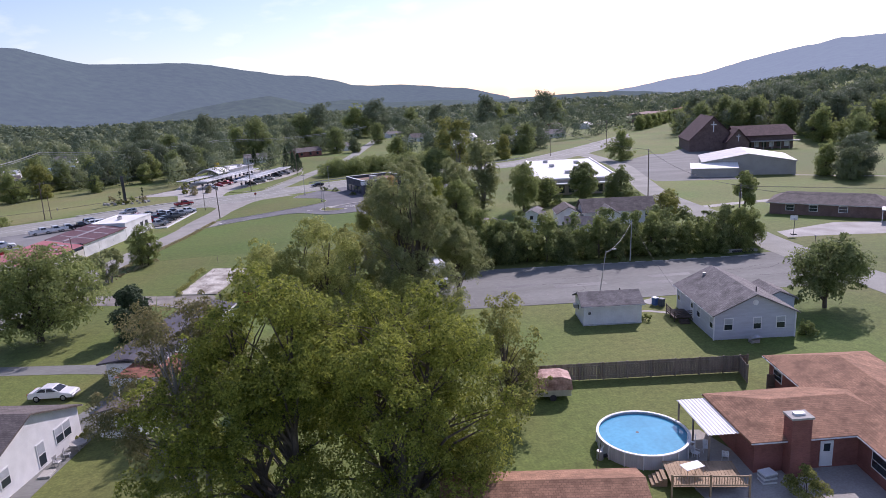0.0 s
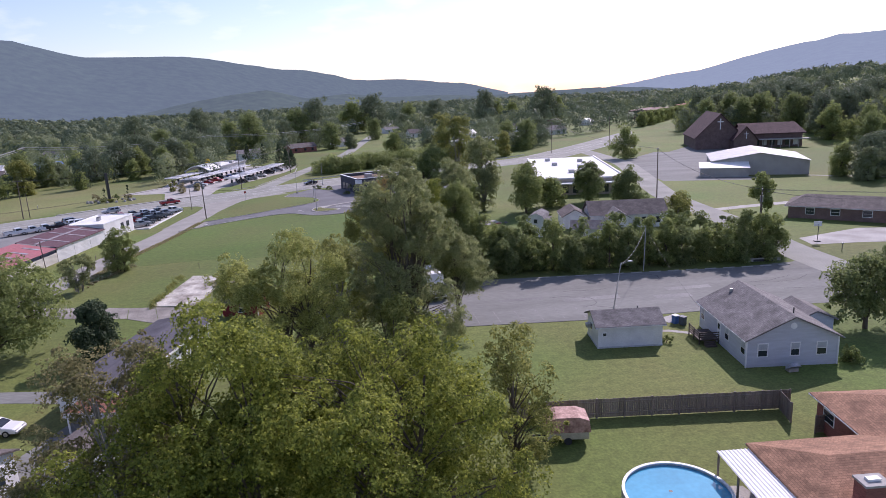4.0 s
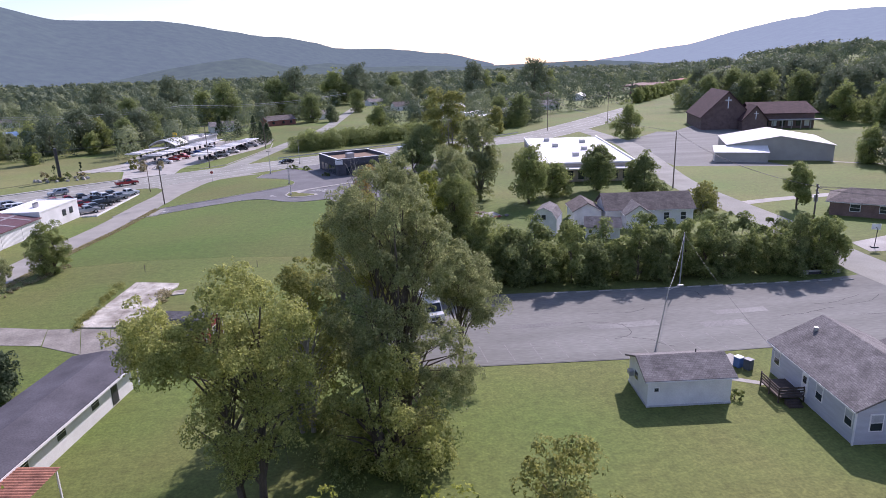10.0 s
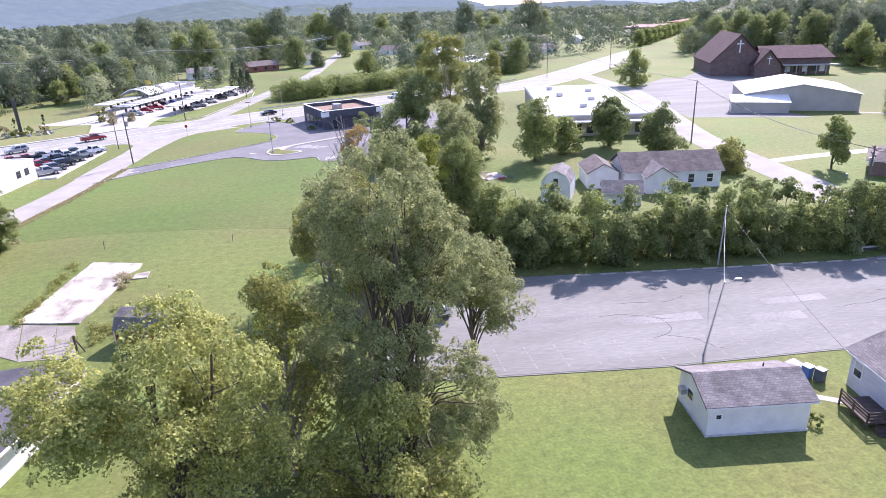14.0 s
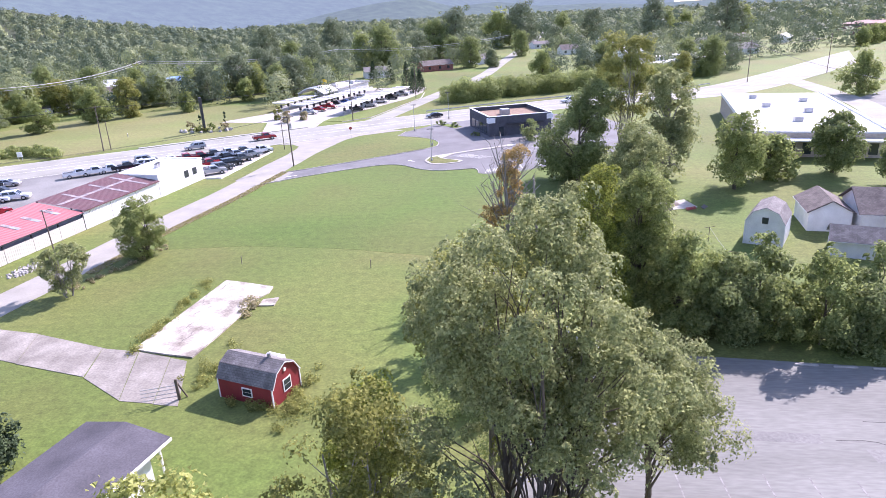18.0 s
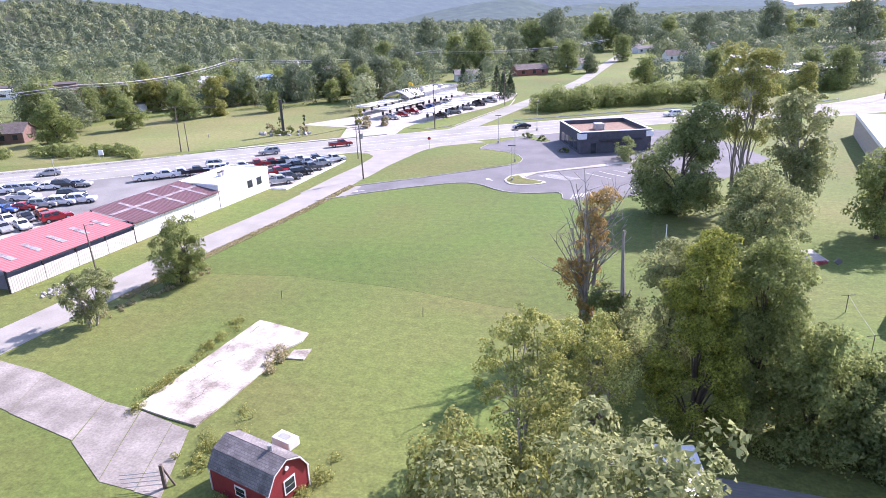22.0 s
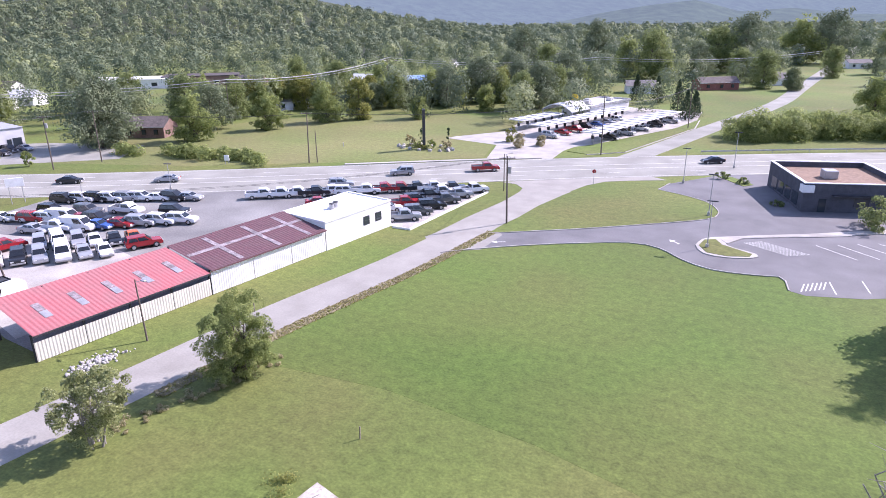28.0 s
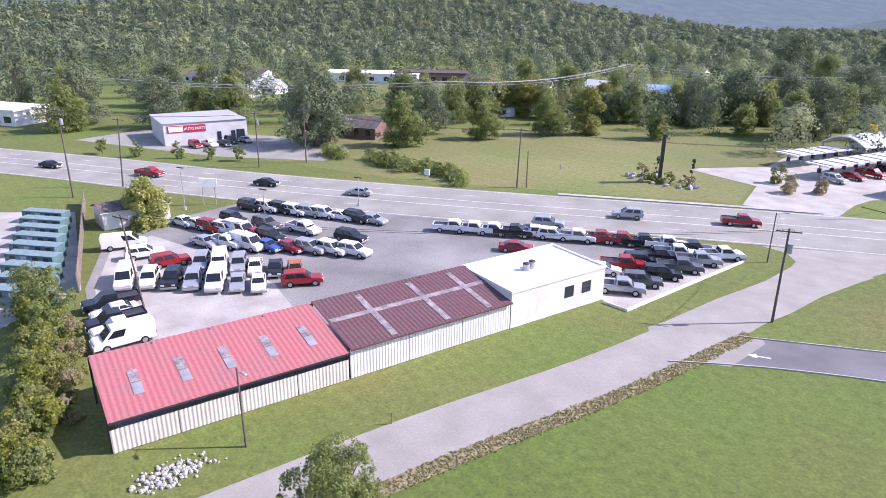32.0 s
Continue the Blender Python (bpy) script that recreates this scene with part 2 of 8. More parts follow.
WHITEROOF = mat("white_membrane_roof", (0.8, 0.79, 0.76), 0.6, 0.12, 0.2, 4.0, 0.03)
GREYMETAL = mat("grey_metal", (0.42, 0.42, 0.43), 0.45, 0.2, 1.0, 12.0, 0.05, metal=0.4)
DARKMETAL = mat("dark_metal", (0.05, 0.05, 0.055), 0.5, 0.2, 1.0, 12.0, 0.05)
WOODPOLE = mat("weathered_pole_wood", (0.15, 0.12, 0.1), 0.9, 0.3, 1.0, 20.0, 0.3, stretch=(6, 6, 0.5))
FENCEWOOD = mat("weathered_fence_wood", (0.27, 0.225, 0.185), 0.9, 0.3, 0.8, 14.0, 0.25, stretch=(3, 3, 0.4), island=0.2)
DECKWOOD = mat("deck_wood", (0.42, 0.3, 0.19), 0.8, 0.25, 1.0, 14.0, 0.15, island=0.15)
BARK = mat("bark", (0.13, 0.105, 0.085), 0.95, 0.35, 1.5, 12.0, 0.5, stretch=(2, 2, 0.4))
PALEBARK = mat("pale_bark", (0.31, 0.285, 0.255), 0.95, 0.35, 1.5, 12.0, 0.5, stretch=(2, 2, 0.4))
LEAF_DARK = leaf_mat("dark_leaves", (0.125, 0.165, 0.065), (0.335, 0.385, 0.155), 0.56, 0.5, 0.8)
LEAF_MID = leaf_mat("green_leaves", (0.148, 0.19, 0.065), (0.4, 0.45, 0.165), 0.58, 0.5, 0.8)
LEAF_OLIVE = leaf_mat("olive_leaves", (0.14, 0.16, 0.045), (0.44, 0.44, 0.14), 0.5, 0.6, 0.9)
LEAF_YELLOW = leaf_mat("yellow_green_leaves", (0.2, 0.23, 0.065), (0.57, 0.58, 0.2), 0.5, 0.6, 0.9)
LEAF_GREY = leaf_mat("grey_green_leaves", (0.172, 0.2, 0.085), (0.46, 0.49, 0.23), 0.55, 0.6, 0.9)
LEAF_RUST = leaf_mat("reddish_tipped_leaves", (0.135, 0.15, 0.06), (0.36, 0.31, 0.15), 0.5, 0.5, 0.9)
LEAF_ORANGE = leaf_mat("orange_vine_leaves", (0.3, 0.24, 0.1), (0.58, 0.4, 0.15))
LEAF_SUN = leaf_mat("sunlit_leaves", (0.1, 0.133, 0.03), (0.42, 0.445, 0.085), 0.48, 0.5, 0.9)
LEAF_PINE = leaf_mat("cedar_needles", (0.04, 0.065, 0.035), (0.085, 0.12, 0.055), 0.2)
LEAF_FAR = [leaf_mat("far_woods_leaves", (0.095, 0.13, 0.078), (0.26, 0.3, 0.17), 0.3, 0.045, 0.08, 0.3), leaf_mat("far_dark_leaves", (0.068, 0.1, 0.062), (0.19, 0.23, 0.135), 0.25, 0.045, 0.08, 0.3), leaf_mat("far_light_leaves", (0.135, 0.17, 0.085), (0.35, 0.385, 0.195), 0.35, 0.045, 0.08, 0.3)]
WOODFLOOR = mat("woodland_floor", (0.05, 0.062, 0.03), 0.95, 0.3, 0.05, 1.0, 0.2)
DRYGRASS = leaf_mat("dry_weeds", (0.29, 0.26, 0.14), (0.48, 0.43, 0.25))
DIRT = mat("dry_dirt", (0.27, 0.235, 0.14), 0.95, 0.3, 0.8, 9.0, 0.4)

# ---- mesh helpers ----


def part(name, bm, material, parent=None, label=""):
    me = bpy.data.meshes.new(name)
    bm.to_mesh(me)
    bm.free()
    me.materials.append(material)
    ob = new(name, me)
    if parent is not None:
        ob.parent = parent
    if label:
        ob["label"] = label
    return ob


def mesh_np(name, verts, faces, material, parent=None, smooth=False):
    """A mesh from arrays; faces all have three or all have four corners."""
    me = bpy.data.meshes.new(name)
    faces = np.asarray(faces, dtype=np.int32)
    nv, (nf, k) = len(verts), faces.shape
    me.vertices.add(nv)
    me.vertices.foreach_set("co", np.asarray(verts, dtype=np.float32).ravel())
    me.loops.add(nf * k)
    me.loops.foreach_set("vertex_index", faces.ravel())
    me.polygons.add(nf)
    me.polygons.foreach_set("loop_start", np.arange(0, nf * k, k, dtype=np.int32))
    me.polygons.foreach_set("loop_total", np.full(nf, k, dtype=np.int32))
    me.update(calc_edges=True)
    me.materials.append(material)
    if smooth:
        me.polygons.foreach_set("use_smooth", np.ones(nf, dtype=bool))
    ob = new(name, me)
    if parent is not None:
        ob.parent = parent
    return ob


def empty(name, m, label, category, group="", kind=""):
    e = new(name)
    e.empty_display_size = 0.2
    e.matrix_world = m
    return tagged(e, label, category, group, kind)


def box(bm, x0, y0, z0, x1, y1, z1, bev=0.0):
    vs = [bm.verts.new(p) for p in ((x0, y0, z0), (x1, y0, z0), (x1, y1, z0), (x0, y1, z0), (x0, y0, z1), (x1, y0, z1), (x1, y1, z1), (x0, y1, z1))]
    for f in ((3, 2, 1, 0), (4, 5, 6, 7), (0, 1, 5, 4), (1, 2, 6, 5), (2, 3, 7, 6), (3, 0, 4, 7)):
        bm.faces.new([vs[i] for i in f])
    if bev:
        es = list({e for v in vs for e in v.link_edges})
        bmesh.ops.bevel(bm, geom=es, offset=bev, segments=1, affect="EDGES")


def bx(*a, bev=0.0):
    bm = bmesh.new()
    box(bm, *a, bev=bev)
    return bm


def tube(bm, p, q, r0, r1, n=8):
    p, q = Vector(p), Vector(q)
    d = (q - p).normalized()
    s = d.orthogonal().normalized()
    t = d.cross(s)
    a = [bm.verts.new(p + (s * math.cos(k * math.tau / n) + t * math.sin(k * math.tau / n)) * r0) for k in range(n)]
    b = [bm.verts.new(q + (s * math.cos(k * math.tau / n) + t * math.sin(k * math.tau / n)) * r1) for k in range(n)]
    for k in range(n):
        bm.faces.new((a[k], a[(k + 1) % n], b[(k + 1) % n], b[k]))
    bm.faces.new(a[::-1])
    bm.faces.new(b)


def tb(p, q, r0, r1=None, n=8):
    bm = bmesh.new()
    tube(bm, p, q, r0, r0 if r1 is None else r1, n)
    return bm


def poly_prism(pts, z0, z1):
    bm = bmesh.new()
    a = [bm.verts.new((x, y, z1)) for x, y in pts]
    b = [bm.verts.new((x, y, z0)) for x, y in pts]
    bm.faces.new(a)
    n = len(pts)
    for i in range(n):
        bm.faces.new((b[i], b[(i + 1) % n], a[(i + 1) % n], a[i]))
    bmesh.ops.recalc_face_normals(bm, faces=bm.faces)
    return bm


def poly3(pts, th=0.03):
    bm = bmesh.new()
    T = [bm.verts.new(p) for p in pts]
    B_ = [bm.verts.new((x, y, z - th)) for x, y, z in pts]
    bm.faces.new(T)
    bm.faces.new(B_[::-1])
    for i in range(len(pts)):
        j = (i + 1) % len(pts)
        bm.faces.new((T[i], B_[i], B_[j], T[j]))
    bmesh.ops.recalc_face_normals(bm, faces=bm.faces)
    return bm


def corrugated(x0, x1, y0, y1, z, step=0.2, d=0.05):
    """One folded sheet, its ribs along y."""
    bm = bmesh.new()
    n = int((x1 - x0) / step)
    prev = None
    for i in range(n + 1):
        for dx, dz in ((0, 0), (0.3, d), (0.5, d), (0.8, 0)) if i < n else ((0, 0),):
            x = x0 + (i + dx) * (x1 - x0) / n
            cur = (bm.verts.new((x, y0, z + dz)), bm.verts.new((x, y1, z + dz)))
            if prev:
                bm.faces.new((prev[0], cur[0], cur[1], prev[1]))
            prev = cur
    return bm


def smooth_line(pts, step=4.0):
    """Points along a Catmull-Rom curve through pts."""
    P = [Vector(p).to_2d() for p in pts]
    P = [P[0] * 2 - P[1]] + P + [P[-1] * 2 - P[-2]]
    out = []
    for i in range(1, len(P) - 2):
        k = max(2, int((P[i + 1] - P[i]).length / step))
        for j in range(k):
            t = j / k
            a, b, c, d = P[i - 1], P[i], P[i + 1], P[i + 2]
            out.append(0.5 * ((2 * b) + (c - a) * t + (2 * a - 5 * b + 4 * c - d) * t * t + (3 * b - a - 3 * c + d) * t ** 3))
    out.append(P[-2])
    return out


def offset_line(line, d):
    res = []
    for i, p in enumerate(line):
        t = (line[min(i + 1, len(line) - 1)] - line[max(i - 1, 0)]).normalized()
        res.append(p + Vector((t.y, -t.x)) * d)
    return res


def strip(line, w0, w1, z0, z1):
    """A band along a line, from w0 to w1 to its right, with sides down to z0."""
    bm = bmesh.new()
    A, B = offset_line(line, w0), offset_line(line, w1)
    rows = [[bm.verts.new((*p, z1)) for p in A], [bm.verts.new((*p, z1)) for p in B], [bm.verts.new((*p, z0)) for p in A], [bm.verts.new((*p, z0)) for p in B]]
    for i in range(len(line) - 1):
        for a, b in ((0, 1), (1, 3), (3, 2), (2, 0)):
            bm.faces.new((rows[a][i], rows[a][i + 1], rows[b][i + 1], rows[b][i]))
    bm.faces.new((rows[0][0], rows[1][0], rows[3][0], rows[2][0]))
    bm.faces.new((rows[0][-1], rows[2][-1], rows[3][-1], rows[1][-1]))
    bmesh.ops.recalc_face_normals(bm, faces=bm.faces)
    return bm


def uv_planar(ob):
    """Metre-sized UVs across each face, level along u."""
    me = ob.data
    uv = me.uv_layers.new(name="UVMap").data
    for p in me.polygons:
        n = p.normal
        u = Vector((0, 0, 1)).cross(n)
        u = u.normalized() if u.length > 0.01 else Vector((1, 0, 0))
        v = n.cross(u)
        for li in p.loop_indices:
            co = me.vertices[me.loops[li].vertex_index].co
            uv[li].uv = (co.dot(u), co.dot(v))
    return ob


# ---- ground, roads, paved areas ----
rng = np.random.default_rng(7)


def hill(x, y):
    """The plain's rise towards the mountain."""
    d, a = math.hypot(x + 10, y - 60), math.degrees(math.atan2(x + 10, y - 60))
    k = min(1.0, max(0.0, (-22 - a) / 22))
    if a > 27:
        k = min(1.0, (a - 27) / 14)
        return k * k * (3 - 2 * k) * max(0.0, min(d, 720) - 290) * 0.055
    return k * k * (3 - 2 * k) * max(0.0, min(d, 1700) - 850) * 0.11


ring = [0, 60, 120, 180, 250, 290, 350, 420, 500, 600, 720, 800, 850, 1000, 1300, 1700, 2200, 4400]
gv, gq, seg = [], [], 144
for r in ring:
    for k in range(seg):
        a = k * math.tau / seg
        gv.append((-20 + r * math.cos(a), 120 + r * math.sin(a), hill(-20 + r * math.cos(a), 120 + r * math.sin(a))))
for i in range(len(ring) - 1):
    for k in range(seg):
        gq.append((i * seg + k, (i + 1) * seg + k, (i + 1) * seg + (k + 1) % seg, i * seg + (k + 1) % seg))
ground = mesh_np("ground", gv, gq, GRASS)
ground.data.materials.append(WOODFLOOR)
for pg in ground.data.polygons:
    d_, a_ = math.hypot(pg.center.x + 10, pg.center.y - 60), math.degrees(math.atan2(pg.center.x + 10, pg.center.y - 60))
    pg.material_index = 1 if d_ > 560 and -110 < a_ < -7 or d_ > 1000 else 0
tagged(ground, "mown green grass with paler dry patches", "lawn", kind="structure")

HWY = smooth_line([(-420, -20), (-300, 66), (-183, 141), (-138, 166), (-104, 187), (-57, 219), (-18, 243), (25, 266), (66, 278), (108, 322), (162, 390), (243, 487), (330, 610)], 8)
ROADR = smooth_line([(71.5, 20), (70.5, 60), (70.2, 90), (70.8, 112), (73.8, 131), (75.2, 151), (76.4, 165), (78.6, 178), (83.5, 197), (90, 222), (96, 250), (99, 300)])
LANE = smooth_line([(-58, 60), (-58.5, 90), (-56.5, 112), (-54.3, 128), (-52.3, 144), (-48.8, 163), (-46.6, 181), (-42, 208)])
tagged(part("road", strip(HWY, -9.6, 9.6, -0.3, 0.03), ROADGREY), "wide pale asphalt highway with white lane lines", "road", kind="structure")
for o, w in ((-9.0, 0.16), (9.0, 0.16)):
    tagged(part("road_edge_line", strip(HWY, o - w / 2, o + w / 2, 0.02, 0.034), PAINT), "solid white painted edge line", "road marking", kind="structure")
for o in (-1.9, 1.9):
    tagged(part("road_centre_line", strip(HWY, o - 0.1, o + 0.1, 0.02, 0.034), PAINT), "solid pale centre line on the highway", "road marking", kind="structure")
bm = bmesh.new()
for o in (-5.4, 5.4):
    L_ = offset_line(HWY, o)
    acc = 0.0
    for i in range(len(L_) - 1):
        d = (L_[i + 1] - L_[i])
        t, n_ = d.normalized(), Vector((-d.y, d.x)).normalized()
        p = L_[i]
        if i % 2 == 0 and p.length < 420:
            q = [p + n_ * 0.08, p - n_ * 0.08, p + t * 3.2 - n_ * 0.08, p + t * 3.2 + n_ * 0.08]
            bm.faces.new([bm.verts.new((*v, 0.035)) for v in q])
tagged(part("lane_dashes", bm, PAINT), "white dashed lane lines on the highway", "road marking", kind="structure")
tagged(part("side_road", strip(ROADR, -3.6, 3.6, -0.3, 0.028), ROADGREY), "two-lane pale asphalt side road", "road", kind="structure")
tagged(part("lane", strip(LANE, -2.7, 2.9, -0.3, 0.026), LANEMAT), "narrow worn grey asphalt lane", "road", kind="structure")
MOUTH = [(-50.9, 174), (-50.4, 176.3), (-49.6, 186), (-48.2, 196), (-48.0, 203.4), (-48.4, 206.2), (-50.6, 208.6), (-54, 209), (-30, 226), (-26, 223.7), (-32.1, 220.4), (-36.2, 217.6), (-38.6, 213.1), (-40.6, 205), (-42.2, 196.2), (-42.8, 188), (-43.3, 182), (-41.2, 179.6), (-41.4, 172.6), (-44.5, 170.5), (-45.4, 168)]
tagged(part("lane_mouth", poly_prism(MOUTH, -0.3, 0.024), LANEMAT), "flared junction of lane and highway", "road", kind="structure")
tagged(part("parking_lot", poly_prism([(2, 89.4), (8.6, 88.4), (25.8, 86.6), (40.2, 86.1), (55.3, 85.0), (67.4, 83.9), (67.6, 104.2), (65.6, 103.9), (56.8, 103.5), (41.8, 105.1), (18.5, 107.8), (2, 109.5)], -0.3, 0.02), ASPHALT), "wide grey asphalt church parking lot", "parking lot", kind="structure")
tagged(part("lot_kerb", strip([Vector(p) for p in ((2, 89.3), (8.6, 88.3), (25.8, 86.5), (40.2, 86.0), (55.3, 84.9))], 0, 0.15, -0.3, 0.05), ASPHALT), "low worn asphalt kerb along the lot", "kerb", kind="structure")

tagged(part("lane_shoulder", strip([p for p in LANE if 126 < p.y < 182], 2.85, 4.3, -0.2, 0.03), DIRT), "strip of dry brown dirt along the lane", "shoulder", kind="structure")
# restaurant drive: winding new asphalt with kerbed islands
LOW = [tuple(p) for p in smooth_line([(-45.8, 169.2), (-41.2, 173.3), (-36.9, 176.6), (-31.5, 180.2), (-24.2, 184.1), (-20.0, 183.6), (-16.4, 180.3), (-12.8, 178.4), (-8.6, 178.6), (-5.3, 179.4)], 1.5)] + [(-4.5, 178.2), (-4.1, 175.3)]
UP = [tuple(p) for p in smooth_line([(-43.2, 179.3), (-37, 183.6), (-31.7, 187.3), (-22.6, 194.4), (-15.9, 200.2), (-14.7, 203.4), (-15.0, 206.4), (-17.0, 210.4), (-21, 213.4), (-26.0, 215.7)], 1.5)] + [(-24.9, 221.3)]
REST = LOW + [(-2.4, 174.6), (3.4, 176.4), (20, 187), (34, 210), (24, 240), (2, 246), (-14, 238), (-21.5, 226.2)] + UP[::-1]
tagged(part("restaurant_drive", poly_prism(REST, -0.3, 0.022), ASPHALT_NEW), "dark new asphalt drive round the restaurant", "driveway", kind="structure")
tagged(part("drive_kerb", strip([Vector(p) for p in LOW], 0, 0.14, -0.3, 0.13), CONCRETE), "pale concrete kerb along the drive", "kerb", kind="structure")
tagged(part("drive_kerb", strip([Vector(p) for p in UP], -0.14, 0, -0.3, 0.13), CONCRETE), "pale concrete kerb along the verge", "kerb", kind="structure")
tagged(part("verge", poly_prism([(-42.4, 188), (-41.8, 196.2), (-40.2, 205), (-38.2, 212.9), (-35.8, 217.2), (-32, 219.9), (-26.8, 222.6), (-25.4, 221.3)] + [(x - 0.25, y + 0.2) for x, y in UP[-2::-1]], -0.3, 0.06), GRASS), "mown grass verge inside the kerb", "lawn", kind="structure")
ISL = [tuple(p) for p in smooth_line([(-15.3, 190.0), (-15.8, 187.0), (-14.4, 184.0), (-11.4, 183.6), (-8.5, 184.9), (-8.2, 186.6), (-12.0, 188.8), (-10.3, 192.6), (2.9, 200.2), (2.6, 201.4), (-6, 196.6), (-14.2, 191.4)], 1.2)]
tagged(part("island_kerb", poly_prism(ISL, -0.3, 0.12), CONCRETE), "rounded concrete kerb of a traffic island", "kerb", kind="structure")
tagged(part("island_grass", poly_prism([(-15.0, 189.8), (-15.4, 187.0), (-14.1, 184.4), (-11.4, 184.0), (-8.9, 185.1), (-8.7, 186.3), (-12.6, 188.6), (-13.6, 190.6)], -0.2, 0.15), GRASS), "small grass traffic island", "lawn", kind="structure")
tagged(part("sidewalk", poly_prism([(-13.0, 190.9), (-12.0, 189.4), (-10.2, 193.0), (2.4, 200.3), (10, 205), (9, 206.5), (-6, 196.2)], -0.2, 0.14), CONCRETE), "pale concrete walk by the drive", "sidewalk", kind="structure")
bm = bmesh.new()
for i in range(4):
    x, y = -1.3 + i * 2.5, 193.9 + i * 1.5
    bm.faces.new([bm.verts.new((x + a, y + b, 0.04)) for a, b in ((0, 0), (4.6, -4.0), (4.7, -3.88), (0.1, 0.12))])
for i in range(8):
    p, q = Vector((-10.0, 190.9)).lerp(Vector((-8.1, 192.6)), i / 7), Vector((-4.5, 187.8)).lerp(Vector((-2.0, 189.4)), i / 7)
    bm.faces.new([bm.verts.new((*v, 0.042)) for v in (p, q, q + Vector((0.04, 0.11)), p + Vector((0.04, 0.11)))])
for i in range(6):
    bm.faces.new([bm.verts.new((-3.0 + i * 0.45 + a, 175.6 + i * 0.35 + b, 0.042)) for a, b in ((0, 0), (0.3, 2.6), (0.45, 2.6), (0.15, 0))])
for i in range(3):
    bm.faces.new([bm.verts.new((0.5 + i * 3.4 + a, 176.4 + i * 2.0 + b, 0.042)) for a, b in ((0, 0), (-0.6, 3.8), (-0.45, 3.8), (0.15, 0))])
tagged(part("parking_lines", bm, PAINT), "white painted parking bays and hatching", "road marking", kind="structure")


def arrow(x, y, rz):
    bm = bmesh.new()
    bm.faces.new([bm.verts.new((*p, 0)) for p in ((-0.12, -1), (0.12, -1), (0.12, 0.2), (-0.12, 0.2))])
    bm.faces.new([bm.verts.new((*p, 0)) for p in ((-0.5, 0.2), (0.5, 0.2), (0, 1.1))])
    o = part("road_arrow", bm, PAINT)
    o.matrix_world = pose(x, y, 0.04, 0, 0, rz)
    tagged(o, "white arrow painted on the drive", "road marking", kind="structure")


arrow(-18.6, 187.2, 50)
arrow(-40.5, 176.5, 118)

# dealer's lot: dark asphalt with a paler concrete yard, and grass verges
tagged(part("dealer_lot", poly_prism([(-59.2, 176.2), (-54.9, 176.0), (-53.6, 200.8), (-57, 205.0), (-80, 193.6), (-104, 180.4), (-121.5, 165.0), (-119.2, 150.7), (-112, 139), (-99, 133.4), (-73, 127.8), (-66.2, 127.3)], -0.3, 0.02), LOTDARK), "stained dark asphalt car lot", "parking lot", kind="structure")
tagged(part("concrete_yard", poly_prism([(-72, 128.2), (-98, 134.2), (-111, 139.8), (-113.5, 146), (-97, 150), (-86, 150.5), (-71, 147)], 0.0, 0.032), CONCRETE), "bright concrete yard of the car lot", "parking lot", kind="structure")
tagged(part("front_apron", poly_prism([(-57.4, 176.0), (-54.9, 175.9), (-53.4, 200.4), (-56, 203.4), (-62, 199), (-66, 179)], 0.0, 0.034), CONCRETE), "bright concrete apron below the parked trucks", "parking lot", kind="structure")
tagged(part("apron_kerb", strip([Vector(p) for p in ((-57.4, 175.8), (-54.6, 175.7), (-53.0, 200.6), (-55.6, 204))], 0, 0.25, -0.2, 0.3), TRIM), "white concrete kerb round the truck apron", "kerb", kind="structure")
# old house slab and its drive
tagged(part("house_slab", poly_prism([(-33.8, 108.2), (-33.2, 112.8), (-31.7, 124.8), (-29.4, 124.2), (-25.3, 122.9), (-25.2, 121.3), (-26.4, 118.6), (-26.2, 115.4), (-26.5, 112.2), (-27.3, 106.8), (-30.4, 107.4)], -0.2, 0.16), OLDSLAB), "cracked sun-bleached slab of a removed house", "concrete slab")
tagged(part("slab_step", poly_prism([(-25.2, 117.9), (-23.5, 118.0), (-23.6, 120.0), (-25.2, 119.5)], -0.2, 0.12), OLDSLAB), "loose concrete step by the slab", "concrete slab")
drive = tagged(new("old_drive"), "cracked weathered concrete drive", "driveway", kind="structure")
DRV = mat("old_drive_concrete", (0.275, 0.255, 0.225), 0.9, 0.3, 0.4, 5.0, 0.25, tint=(0.195, 0.177, 0.155))
for pts in ([(-54.5, 113.0), (-45.9, 111.4), (-44.0, 105.6), (-54.5, 108.6)], [(-45.8, 111.3), (-37.2, 108.6), (-35.8, 103.4), (-43.9, 105.5)], [(-37.1, 108.5), (-33.2, 107.9), (-30.4, 99.9), (-35.6, 103.2)], [(-33.1, 107.9), (-29.5, 106.9), (-27.2, 99.5), (-30.3, 99.8)], [(-29.4, 106.8), (-27.6, 106.3), (-24.9, 99.2), (-27.1, 99.4)]):
    part("concrete_panel", poly_prism(pts, -0.2, 0.03 + rng.uniform(0, 0.02)), DRV, drive)
tagged(part("house_drive", poly_prism([(-62, 84.5), (-38, 80.2), (-33, 79.0), (-33, 76.2), (-38, 77.5), (-62, 81.8)], -0.2, 0.02), ASPHALT), "narrow asphalt house drive", "driveway", kind="structure")
tagged(part("house_drive", poly_prism([(-33.5, 50), (-30.2, 50), (-28.6, 62), (-25.5, 68), (-24.5, 73), (-29.5, 74), (-32.2, 66)], -0.2, 0.024), ASPHALT), "patched dark asphalt drive beside the house", "driveway", kind="structure")
